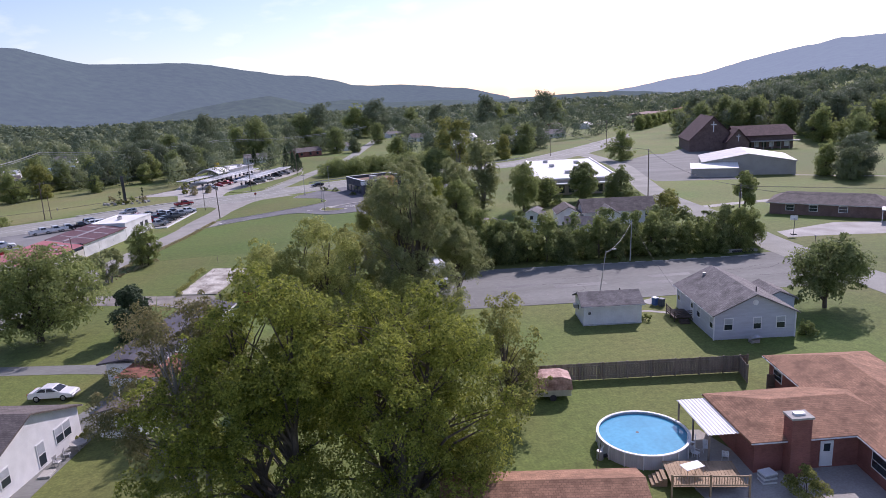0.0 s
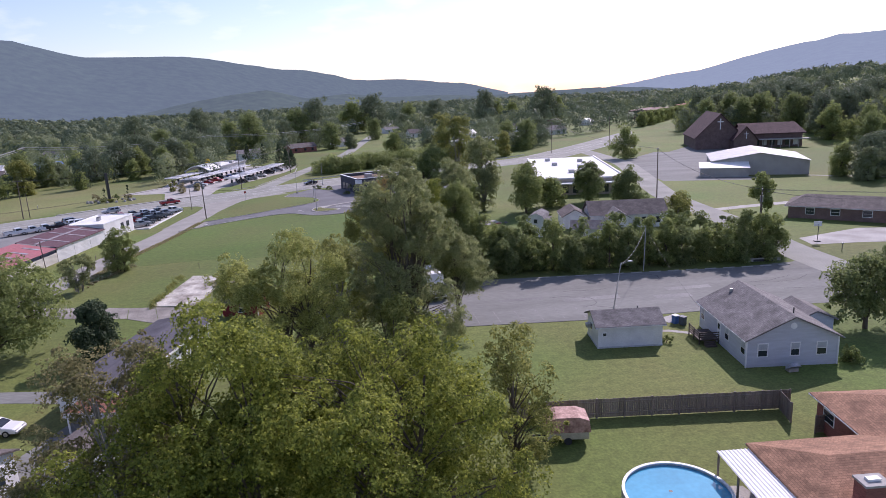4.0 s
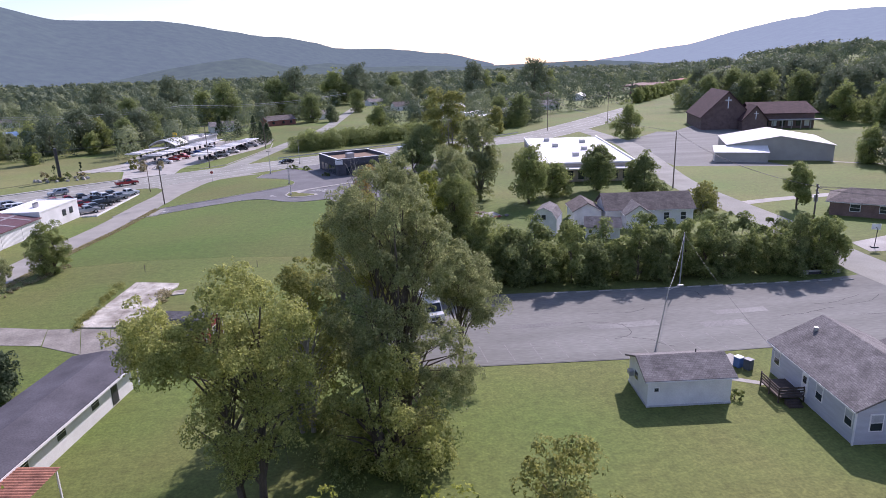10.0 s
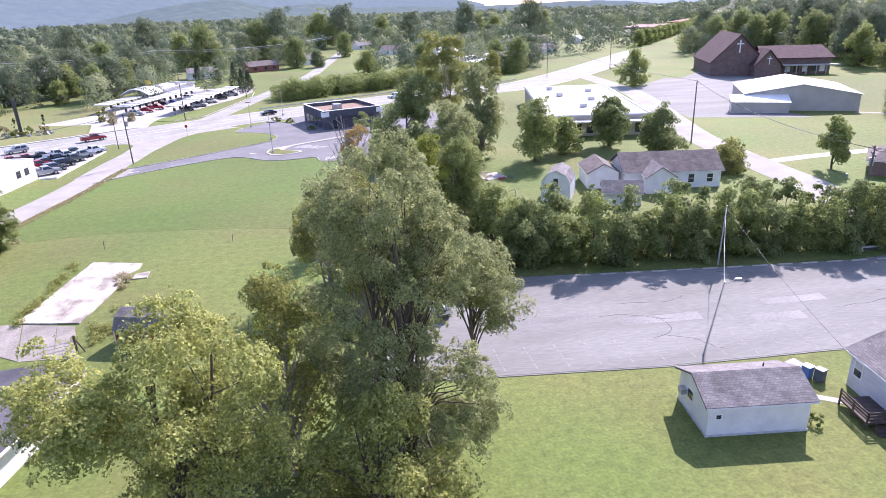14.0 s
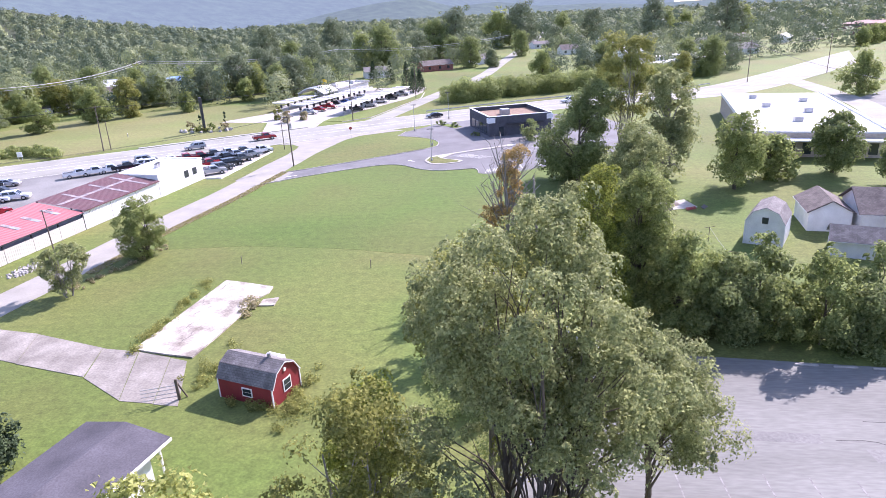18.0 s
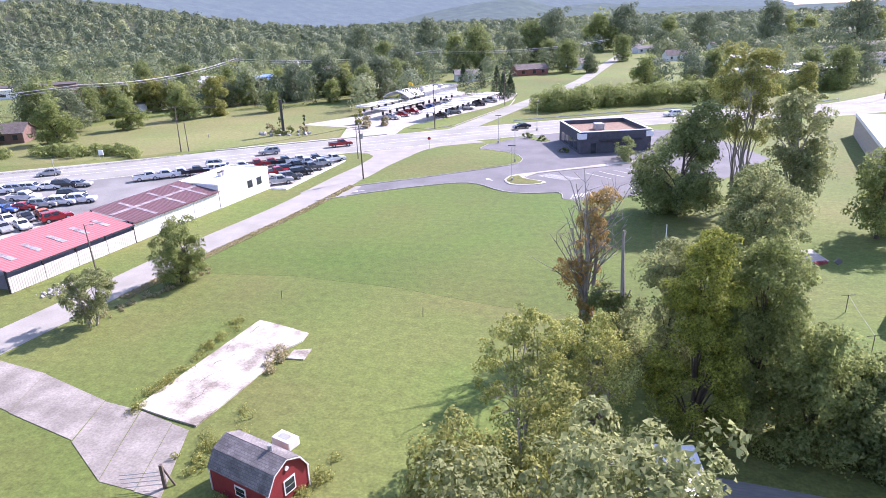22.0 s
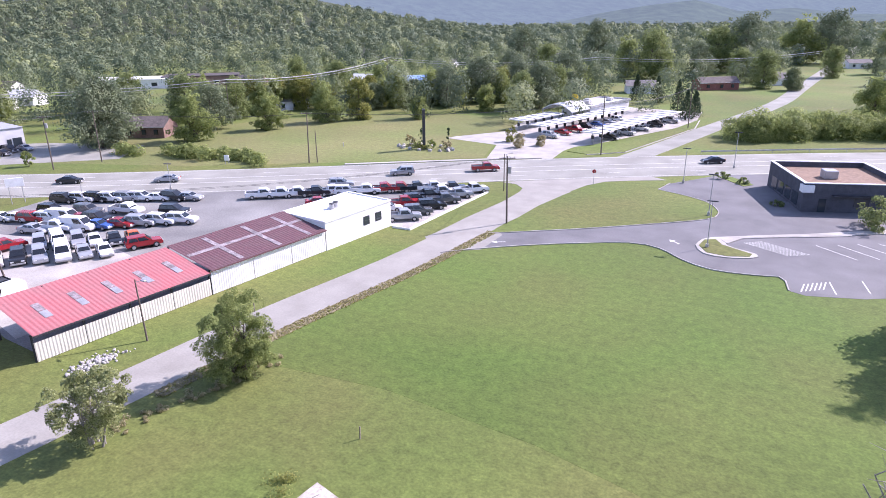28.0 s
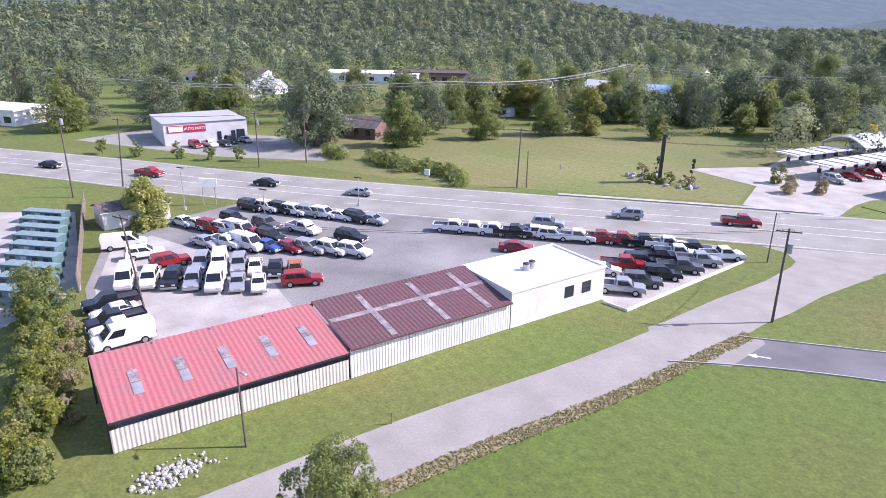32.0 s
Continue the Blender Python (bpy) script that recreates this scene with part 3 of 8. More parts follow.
tagged(part("brick_house_drive", poly_prism([(77, 118), (92, 122), (112, 116), (112, 106), (84, 112), (76, 113)], -0.2, 0.02), CONCRETE), "pale concrete drive of the brick house", "driveway", kind="structure")
tagged(part("church_lot", poly_prism([(88, 196), (115, 186), (112, 214), (160, 268), (200, 330), (180, 345), (120, 275), (95, 250)], -0.2, 0.015), ASPHALT), "faded asphalt beside the church hall", "parking lot", kind="structure")
tagged(part("church_walk", strip([Vector(p) for p in ((129, 189), (150, 172), (190, 150))], -0.7, 0.7, -0.1, 0.02), CONCRETE), "concrete footpath over the church lawn", "sidewalk", kind="structure")
tagged(part("field_drive", strip([Vector(p) for p in ((74, 148), (86, 150), (112, 152))], -1.4, 1.4, -0.1, 0.018), CONCRETE), "short concrete drive on the lawn", "driveway", kind="structure")
tagged(part("drive_in_lot", poly_prism([(-69.6, 243.4), (-65.4, 228), (-52, 233), (-52.6, 243), (-51.7, 249), (-48.5, 253.5), (-34.6, 287), (-31.2, 304), (-32, 322), (-62, 326), (-76, 290), (-77.3, 277), (-75.6, 262.6), (-84.3, 250), (-85.2, 247)], -0.3, 0.02), CONCRETE), "bright concrete lot of the drive-in restaurant", "parking lot", kind="structure")
tagged(part("drive_in_island", poly_prism([(-51.6, 242.8), (-51.2, 249), (-48, 253.4), (-34.2, 287), (-30.9, 303), (-30.0, 288), (-39.6, 247.4), (-46.3, 241.2)], -0.2, 0.1), GRASS), "kerbed grass island", "lawn", kind="structure")
tagged(part("island_edge", strip([Vector(p) for p in ((-46.5, 240.8), (-39.4, 247.0), (-29.8, 288), (-30.6, 304))], 0, 0.3, -0.2, 0.13), CONCRETE), "pale concrete kerb of the drive-in island", "kerb", kind="structure")
tagged(part("dry_field", poly_prism([(-160, 179), (-119, 194), (-88, 213.4), (-66.5, 228.6), (-70.2, 243), (-85.8, 247), (-84.6, 250.4), (-76.2, 262.8), (-78, 290), (-110, 285), (-150, 255), (-165, 215)], -0.1, 0.006), DRYLAWN), "paler dry mown field beyond the highway", "lawn", kind="structure")
tagged(part("store_lot", poly_prism([(-200, 158), (-160, 176), (-141, 192), (-150, 206), (-176, 198), (-205, 176)], -0.2, 0.02), ROADGREY), "grey asphalt forecourt of the parts store", "parking lot", kind="structure")
tagged(part("bin_yard", poly_prism([(-90, 118), (-99, 133), (-133, 141), (-150, 120), (-120, 100)], -0.2, 0.02), CONCRETE), "concrete storage yard", "parking lot", kind="structure")
tagged(part("hill_street", strip(smooth_line([(-37, 240), (-33, 257), (-26.5, 287), (-11.6, 354), (-3.5, 425), (18, 616), (43, 850)], 15), -3, 3, -0.1, 0.02), ROADGREY), "straight residential street climbing away", "road", kind="structure")
tagged(part("far_lot", poly_prism([(120, 300), (160, 355), (220, 330), (190, 285)], -0.2, 0.012), CONCRETE), "bright forecourt beside the church", "parking lot", kind="structure")

# ---- houses and buildings ----


def window(parent, x, y, z, w, h, face, trim=TRIM, upper=None):
    """A framed window on a wall; face: the outward normal '-y', '+y', '-x' or '+x' in the house's own frame."""
    g = 0.05
    upper = upper or GLASS
    wf = bmesh.new()
    if face[1] == "y":
        s = -1 if face[0] == "-" else 1
        box(wf, x - w / 2 - 0.1, min(y, y + s * g), z - 0.1, x + w / 2 + 0.1, max(y, y + s * g), z + h + 0.1)
        fr = part("window", wf, trim, parent)
        part("pane", bx(x - w / 2, min(y, y + s * (g + 0.012)), z, x + w / 2, max(y, y + s * (g + 0.012)), z + h * 0.48), GLASS, fr)
        part("pane", bx(x - w / 2, min(y, y + s * (g + 0.012)), z + h * 0.53, x + w / 2, max(y, y + s * (g + 0.012)), z + h), upper, fr)
    else:
        s = -1 if face[0] == "-" else 1
        box(wf, min(x, x + s * g), y - w / 2 - 0.1, z - 0.1, max(x, x + s * g), y + w / 2 + 0.1, z + h + 0.1)
        fr = part("window", wf, trim, parent)
        part("pane", bx(min(x, x + s * (g + 0.012)), y - w / 2, z, max(x, x + s * (g + 0.012)), y + w / 2, z + h * 0.48), GLASS, fr)
        part("pane", bx(min(x, x + s * (g + 0.012)), y - w / 2, z + h * 0.53, max(x, x + s * (g + 0.012)), y + w / 2, z + h), upper, fr)


def door(parent, x, y, w, h, face, z=0.15, m=TRIM):
    s = -1 if face[0] == "-" else 1
    if face[1] == "y":
        d = part("door", bx(x - w / 2, min(y, y + s * 0.06), z, x + w / 2, max(y, y + s * 0.06), z + h), m, parent)
        part("pane", bx(x - w / 4, min(y, y + s * 0.075), z + h * 0.6, x + w / 4, max(y, y + s * 0.075), z + h * 0.9), GLASS, d)
    else:
        d = part("door", bx(min(x, x + s * 0.06), y - w / 2, z, max(x, x + s * 0.06), y + w / 2, z + h), m, parent)
        part("pane", bx(min(x, x + s * 0.075), y - w / 4, z + h * 0.6, max(x, x + s * 0.075), y + w / 4, z + h * 0.9), GLASS, d)


def gable_house(name, label, m, L, W, wall_h, rise, wallm, roofm, over=0.4, hip=0.0, category="house", base=True):
    """Long side along x, ridge along x; local origin at the middle of the base. hip: length by which the ridge ends draw in."""
    e = empty(name, m, label, category)
    bm = bmesh.new()
    a, b = L / 2, W / 2
    lo = [bm.verts.new(p) for p in ((-a, -b, -0.3), (a, -b, -0.3), (a, b, -0.3), (-a, b, -0.3))]
    hi = [bm.verts.new(p) for p in ((-a, -b, wall_h), (a, -b, wall_h), (a, b, wall_h), (-a, b, wall_h))]
    for i in range(4):
        bm.faces.new((lo[i], lo[(i + 1) % 4], hi[(i + 1) % 4], hi[i]))
    if not hip:
        t0, t1 = bm.verts.new((-a, 0, wall_h + rise - 0.05)), bm.verts.new((a, 0, wall_h + rise - 0.05))
        bm.faces.new((hi[3], hi[0], t0))
        bm.faces.new((hi[1], hi[2], t1))
    uv_planar(part("wall", bm, wallm, e))
    k = rise / b
    ao, bo, ze = a + over, b + over, wall_h - over * k
    th = 0.16
    for s in (-1, 1):
        bm = bmesh.new()
        x0, x1 = (-ao + hip, ao - hip)
        P = [(-ao, s * bo, ze), (ao, s * bo, ze), (x1, 0, wall_h + rise), (x0, 0, wall_h + rise)]
        T = [bm.verts.new((x, y, z + th)) for x, y, z in P]
        Bv = [bm.verts.new(p) for p in P]
        bm.faces.new(T)
        bm.faces.new(Bv[::-1])
        for i in range(4):
            bm.faces.new((T[i], Bv[i], Bv[(i + 1) % 4], T[(i + 1) % 4]))
        bmesh.ops.recalc_face_normals(bm, faces=bm.faces)
        uv_planar(part("roof", bm, roofm, e))
        if hip:
            bm = bmesh.new()
            P = [(s * ao, -bo, ze), (s * ao, bo, ze), (s * (ao - hip), 0, wall_h + rise)]
            T = [bm.verts.new((x, y, z + th)) for x, y, z in P]
            Bv = [bm.verts.new(p) for p in P]
            bm.faces.new(T)
            bm.faces.new(Bv[::-1])
            for i in range(3):
                bm.faces.new((T[i], Bv[i], Bv[(i + 1) % 3], T[(i + 1) % 3]))
            bmesh.ops.recalc_face_normals(bm, faces=bm.faces)
            uv_planar(part("roof", bm, roofm, e))
        part("gutter", bx(-ao, s * bo - 0.05, ze + 0.02, ao, s * bo + 0.05, ze + 0.11), TRIM, e)
    return e


def local(x, y, rz, z=0.0):
    return pose(x, y, z, 0, 0, rz)


# white block garage
G = gable_house("garage", "white painted block garage with grey shingle roof", local(27.9, 79.2, -6), 7.3, 4.9, 2.6, 1.0, WHITEWALL, SHINGLE_GREY, 0.35, category="garage")
window(G, -3.65, 0.4, 1.3, 0.8, 0.7, "-x")
part("air_conditioner", bx(-4.15, 0.9, 1.3, -3.65, 1.6, 1.75, bev=0.04), GREYMETAL, G)
window(G, -2.9, -2.45, 1.5, 0.35, 0.3, "-y")
part("vent_pipe", tb((1.8, 0.9, 2.8), (1.8, 0.9, 3.7), 0.06), DARKMETAL, G)
part("base_course", bx(-3.7, -2.5, -0.3, 3.7, 2.5, 0.18), mat("painted_block", (0.55, 0.55, 0.57), 0.8, 0.2), G)

# grey-blue house
H = gable_house("house", "pale blue-grey sided house with brown-grey shingle roof", local(42.0, 74.3, 83), 12.4, 9.2, 3.1, 2.2, BLUEGREY, SHINGLE_GREY, 0.4)
for xx, ww in ((-3.0, 0.9), (0.3, 0.8), (3.0, 0.9)):
    window(H, -6.2, -xx, 1.2, ww, 1.3, "-x", upper=BLIND)
for xx in (-5.4, -1.5, 5.2):
    window(H, xx, 4.6, 1.3, 0.8, 1.2, "+y", upper=BLIND)
door(H, 0.6, 4.6, 0.95, 2.05, "+y", 0.5)
part("gable_vent", tb((-6.2, 0, 4.35), (-6.28, 0, 4.35), 0.32, n=16), TRIM, H)
part("roof_vent", tb((4.8, 1.6, 4.4), (4.8, 1.6, 5.0), 0.2), GREYMETAL, H)
part("roof_pipe", tb((-4.5, -0.8, 4.9), (-4.5, -0.8, 5.7), 0.07), DARKMETAL, H)
for yy in (-4.66, 4.66):
    part("downspout", bx(-6.3, yy - 0.06, -0.1, -6.18, yy + 0.06, 3.0), TRIM, H)
W2 = gable_house("house_wing", "front porch wing with grey shingle roof", local(48.0, 76.0, 83), 5.0, 4.0, 2.6, 0.9, BLUEGREY, SHINGLE_GREY, 0.3, category="porch")
D = empty("back_deck", local(36.5, 77.0, 83), "dark stained wooden back deck with rails", "deck")
DKWOOD = mat("dark_deck_wood", (0.09, 0.07, 0.06), 0.8, 0.25)
part("platform", bx(-1.6, -1.3, 0.45, 1.6, 1.1, 0.6), DKWOOD, D)
for x0, y0, x1, y1 in ((-1.6, 1.04, 1.6, 1.1), (-1.6, -1.3, -1.54, 1.1)):
    for z in (0.8, 1.05, 1.3):
        part("rail", bx(x0, y0, z, x1, y1, z + 0.12), DKWOOD, D)
for x0, y0 in ((-1.6, 1.0), (0, 1.0), (1.5, 1.0), (-1.6, -1.2)):
    part("post", bx(x0, y0, -0.1, x0 + 0.1, y0 + 0.1, 1.45), DKWOOD, D)
for i in range(3):
    part("step", bx(-2.0 - i * 0.28, -0.6, 0.0, -1.7 - i * 0.28, 0.6, 0.42 - i * 0.13), DKWOOD, D)

# red brick house by the pool: two hipped wings at right angles
RB = gable_house("brick_house", "red brick ranch house with red-brown shingle roof", local(32.0, 46.4, -4), 12.2, 7.4, 2.8, 1.1, BRICK_RED, SHINGLE_RED, 0.5, hip=3.4)
RC = gable_house("brick_house_wing", "long red brick wing with red-brown shingle roof", local(38.8, 46.3, 82), 20.0, 9.0, 2.8, 1.3, BRICK_RED, SHINGLE_RED, 0.5, hip=4.0)
door(RB, -0.5, -3.7, 1.0, 2.1, "-y")
window(RB, 3.6, -3.7, 1.2, 1.2, 1.0, "-y")
window(RC, -7.0, 4.5, 1.0, 1.6, 1.2, "+y")
window(RC, 8.2, 4.5, 1.2, 1.4, 0.9, "+y")
CH = empty("chimney", local(28.6, 42.5, -4), "square red brick chimney on the house wall", "chimney")
uv_planar(part("shaft", bx(-0.75, -0.55, -0.2, 0.75, 0.55, 4.7), BRICK_RED, CH))
part("cap", bx(-0.85, -0.65, 4.7, 0.85, 0.65, 4.85), CONCRETE, CH)
part("flue", bx(-0.4, -0.2, 4.85, 0.4, 0.2, 5.0), TRIM, CH)
CP = empty("patio_cover", local(24.8, 47.6, -4), "white corrugated patio cover on posts", "patio cover")
bm = corrugated(-1.75, 1.75, -3.05, 3.05, 2.6, 0.28)
part("roof_sheet", bm, WHITEMETAL, CP)
for sx, sy in ((-1.6, -2.9), (-1.6, 2.9), (-1.6, 0)):
    part("post", bx(sx - 0.06, sy - 0.06, 0, sx + 0.06, sy + 0.06, 2.56), FENCEWOOD, CP)

# round swimming pool
PL = empty("swimming_pool", pose(19.3, 48.6, 0), "round above-ground pool with blue water and white rim", "pool")
R_ = 3.66
bm = bmesh.new()
n_ = 48
ri = [[bm.verts.new((r * math.cos(k * math.tau / n_), r * math.sin(k * math.tau / n_), z)) for k in range(n_)] for r, z in ((R_, 0), (R_, 1.2), (R_ - 0.06, 1.2), (R_ - 0.06, 0.0))]
for a, b in ((0, 1), (1, 2), (2, 3)):
    for k in range(n_):
        bm.faces.new((ri[a][k], ri[a][(k + 1) % n_], ri[b][(k + 1) % n_], ri[b][k]))
part("pool_wall", bm, mat("pool_wall_sheet", (0.55, 0.56, 0.57), 0.4, 0.12, stretch=(4, 4, 0.3)), PL)
bm = bmesh.new()
ri = [[bm.verts.new((r * math.cos(k * math.tau / n_), r * math.sin(k * math.tau / n_), z)) for k in range(n_)] for r, z in ((R_ + 0.1, 1.19), (R_ + 0.1, 1.27), (R_ - 0.12, 1.27), (R_ - 0.12, 1.19))]
for a, b in ((0, 1), (1, 2), (2, 3)):
    for k in range(n_):
        bm.faces.new((ri[a][k], ri[a][(k + 1) % n_], ri[b][(k + 1) % n_], ri[b][k]))
part("rim", bm, TRIM, PL)
for k in range(16):
    a = k * math.tau / 16
    part("upright", tb((1.015 * R_ * math.cos(a), 1.015 * R_ * math.sin(a), 0), (1.015 * R_ * math.cos(a), 1.015 * R_ * math.sin(a), 1.2), 0.06, n=6), TRIM, PL)
POOLBLUE = mat("pool_liner_water", (0.1, 0.4, 0.58), 0.06, 0.12, 0.5, 3.0, 0.05, spec=0.5)
bm = bmesh.new()
bmesh.ops.create_circle(bm, cap_ends=True, radius=R_ - 0.07, segments=48, matrix=pose(0, 0, 1.05))
part("water", bm, POOLBLUE, PL)
part("drain", tb((-0.3, 0.4, 1.052), (-0.3, 0.4, 1.06), 0.14), DARKMETAL, PL)
LD = empty("pool_ladder", local(22.3, 46.3, -35), "white metal pool ladder", "ladder")
for s in (-0.3, 0.3):
    part("rail", tb((s, 0, 0), (s, 0.2, 1.9), 0.03), TRIM, LD)
for z in (0.4, 0.8, 1.2):
    part("step", bx(-0.3, 0.0, z, 0.3, 0.2, z + 0.05), TRIM, LD)
# pool deck with rails
DK = empty("pool_deck", local(21.4, 42.6, -12), "pale wooden pool deck with railings", "deck")
for i in range(20):
    part("board", bx(-2.6 + i * 0.26, -1.6, 0.75, -2.6 + i * 0.26 + 0.24, 1.8, 0.8), DECKWOOD, DK)
for x0, x1 in ((-2.7, -0.1), (0.1, 2.7)):
    for z in (0.95, 1.65):
        part("rail", bx(x0, -1.75, z, x1, -1.66, z + 0.1), DECKWOOD, DK)
    for i in range(14):
        xx = x0 + 0.1 + i * (x1 - x0 - 0.2) / 13
        part("baluster", bx(xx - 0.02, -1.72, 1.05, xx + 0.02, -1.68, 1.65), DECKWOOD, DK)
for x in (-2.7, 0, 2.7):
    part("post", bx(x - 0.06, -1.76, 0, x + 0.06, -1.64, 1.8), DECKWOOD, DK)
for i in range(4):
    part("step", bx(-3.0 - i * 0.28, -0.4, 0, -2.7 - i * 0.28, 0.9, 0.62 - i * 0.15), DECKWOOD, DK)
tagged(part("patio", poly_prism([(21, 38), (37, 36), (37, 42.5), (26.5, 44.3), (25, 50), (22.6, 50.5), (20.5, 42)], -0.1, 0.03), CONCRETE), "grey concrete patio", "patio", kind="structure")
# outbuilding roof below the pool, shed
LO = gable_house("outbuilding", "low outbuilding with red-brown shingle roof", local(8.6, 40.6, -9), 13.4, 4.6, 2.3, 0.8, BRICK_RED, SHINGLE_RED, 0.3, category="outbuilding")

# wooden fence: posts, rails and board panels
def fence(name, label, p, q, h, panel=2.4, m=FENCEWOOD):
    p, q = Vector(p), Vector(q)
    d = q - p
    n = max(1, round(d.length / panel))
    e = empty(name, local(p.x, p.y, math.degrees(math.atan2(d.y, d.x))), label, "fence")
    w = d.length / n
    for i in range(n + 1):
        part("post", bx(i * w - 0.06, -0.06, -0.1, i * w + 0.06, 0.06, h + 0.08), m, e)
    for i in range(n):
        k = int(w / 0.155)
        for j in range(k):
            x0 = i * w + 0.04 + j * (w - 0.08) / k
            part("board", bx(x0, 0.03, 0.04 + rng.uniform(0, 0.04), x0 + 0.142, 0.055 + rng.uniform(0, 0.012), h + rng.uniform(-0.03, 0.02)), m, e)
        for z in (0.4, h - 0.35):
            part("rail", bx(i * w + 0.06, -0.02, z, (i + 1) * w - 0.06, 0.03, z + 0.09), m, e)
    return e


fence("board_fence", "tall weathered board fence between the yards", (11.0, 62.7), (35.4, 59.9), 1.85)
fence("board_fence", "short return of weathered board fence", (34.0, 57.6), (34.6, 60.0), 1.85)
fence("board_fence", "short dark board fence by the brick house", (34.8, 55.6), (38.6, 55.2), 1.6)

# covered camper under a tarp
CM = empty("camper_trailer", local(14.6, 59.0, -8), "camper trailer under a faded pink tarp", "trailer")
bm = bmesh.new()
prof = [(-1.9, 1.15), (1.9, 1.15), (1.75, 2.2), (0.9, 2.5), (-0.9, 2.5), (-1.8, 2.2)]
f = [bm.verts.new((x, -1.05, z)) for x, z in prof]
b = [bm.verts.new((x, 1.05, z)) for x, z in prof]
bm.faces.new(f[::-1])
bm.faces.new(b)
for i in range(6):
    bm.faces.new((f[i], f[(i + 1) % 6], b[(i + 1) % 6], b[i]))
bmesh.ops.recalc_face_normals(bm, faces=bm.faces)
part("tarp", bm, mat("faded_tarp", (0.5, 0.32, 0.27), 0.7, 0.35, 1.2, 6.0, 0.3, tint=(0.26, 0.14, 0.11)), CM)
part("body", bx(-1.75, -0.95, 0.45, 1.75, 0.95, 1.2, bev=0.05), mat("cream_panel", (0.5, 0.47, 0.36), 0.5, 0.15), CM)
for s in (-1, 1):
    part("wheel", tb((0, s * 0.8, 0.33), (0, s * 1.0, 0.33), 0.33, n=14), DARKMETAL, CM)
part("hitch", bx(-2.9, -0.05, 0.4, -1.75, 0.05, 0.5), DARKMETAL, CM)

# white-sided house and buildings beyond the big tree
LH = gable_house("house", "white sided house with grey-brown shingle roof", local(-38.5, 56.5, -10), 15.0, 12.4, 3.0, 2.3, WHITEWALL, SHINGLE_BROWN, 0.35)
for yy in (-3.6, 3.2, 4.3):
    window(LH, 7.5, yy, 1.1, 0.95, 1.35, "+x", upper=BLIND)
for yy in (0.7,):
    window(LH, 7.5, yy, 0.35, 0.85, 1.95, "+x", upper=BLIND)
gable_house("garage", "small white garage with a grey roof", local(-25.0, 62.6, 70), 6.0, 4.4, 2.4, 0.7, WHITEWALL, SHINGLE_BROWN, 0.3, category="garage")
CPR = empty("carport", local(-25.5, 71.0, 80), "carport with a rusty red metal roof", "carport")
RUST = mat("rusty_roof_sheet", (0.38, 0.17, 0.11), 0.7, 0.4, 0.8, 8.0, 0.1)
bm = corrugated(-3.25, 3.25, -3.35, 3.35, 2.56, 0.3)
part("roof_sheet", bm, RUST, CPR)
for sx in (-3, 3):
    for sy in (-3.1, 3.1):
        part("post", bx(sx - 0.06, sy - 0.06, 0, sx + 0.06, sy + 0.06, 2.54), TRIM, CPR)
FR = empty("flat_roofed_house", local(-26.8, 82.0, 78), "long white house with a dark tar roof", "house")
part("wall", bx(-10.0, -2.9, -0.2, 9.2, 2.9, 2.6), WHITEWALL, FR)
bm = bmesh.new()
f = [bm.verts.new(p) for p in ((-10.6, -3.6, 2.6), (10.6, -3.6, 2.6), (10.6, 0, 3.2), (-10.6, 0, 3.2))]
b = [bm.verts.new(p) for p in ((-10.6, 3.6, 2.6), (10.6, 3.6, 2.6))]
bm.faces.new(f)
bm.faces.new((f[3], f[2], b[1], b[0]))
r = bmesh.ops.extrude_face_region(bm, geom=bm.faces[:])
bmesh.ops.translate(bm, verts=[v for v in r["geom"] if isinstance(v, bmesh.types.BMVert)], vec=(0, 0, 0.18))
bmesh.ops.recalc_face_normals(bm, faces=bm.faces)
part("roof", bm, TARROOF, FR)
part("fascia", bx(-10.62, -3.66, 2.5, 10.62, -3.6, 2.72), TRIM, FR)
for xx in (-6, -1.5, 3.2):
    window(FR, xx, -2.9, 1.3, 1.1, 0.9, "-y")
door(FR, 6.2, -2.9, 0.95, 2.0, "-y", m=DARKMETAL)
for sx in (9.9,):
    part("porch_post", bx(sx - 0.06, -3.2, 0, sx + 0.06, -3.08, 2.6), TRIM, FR)

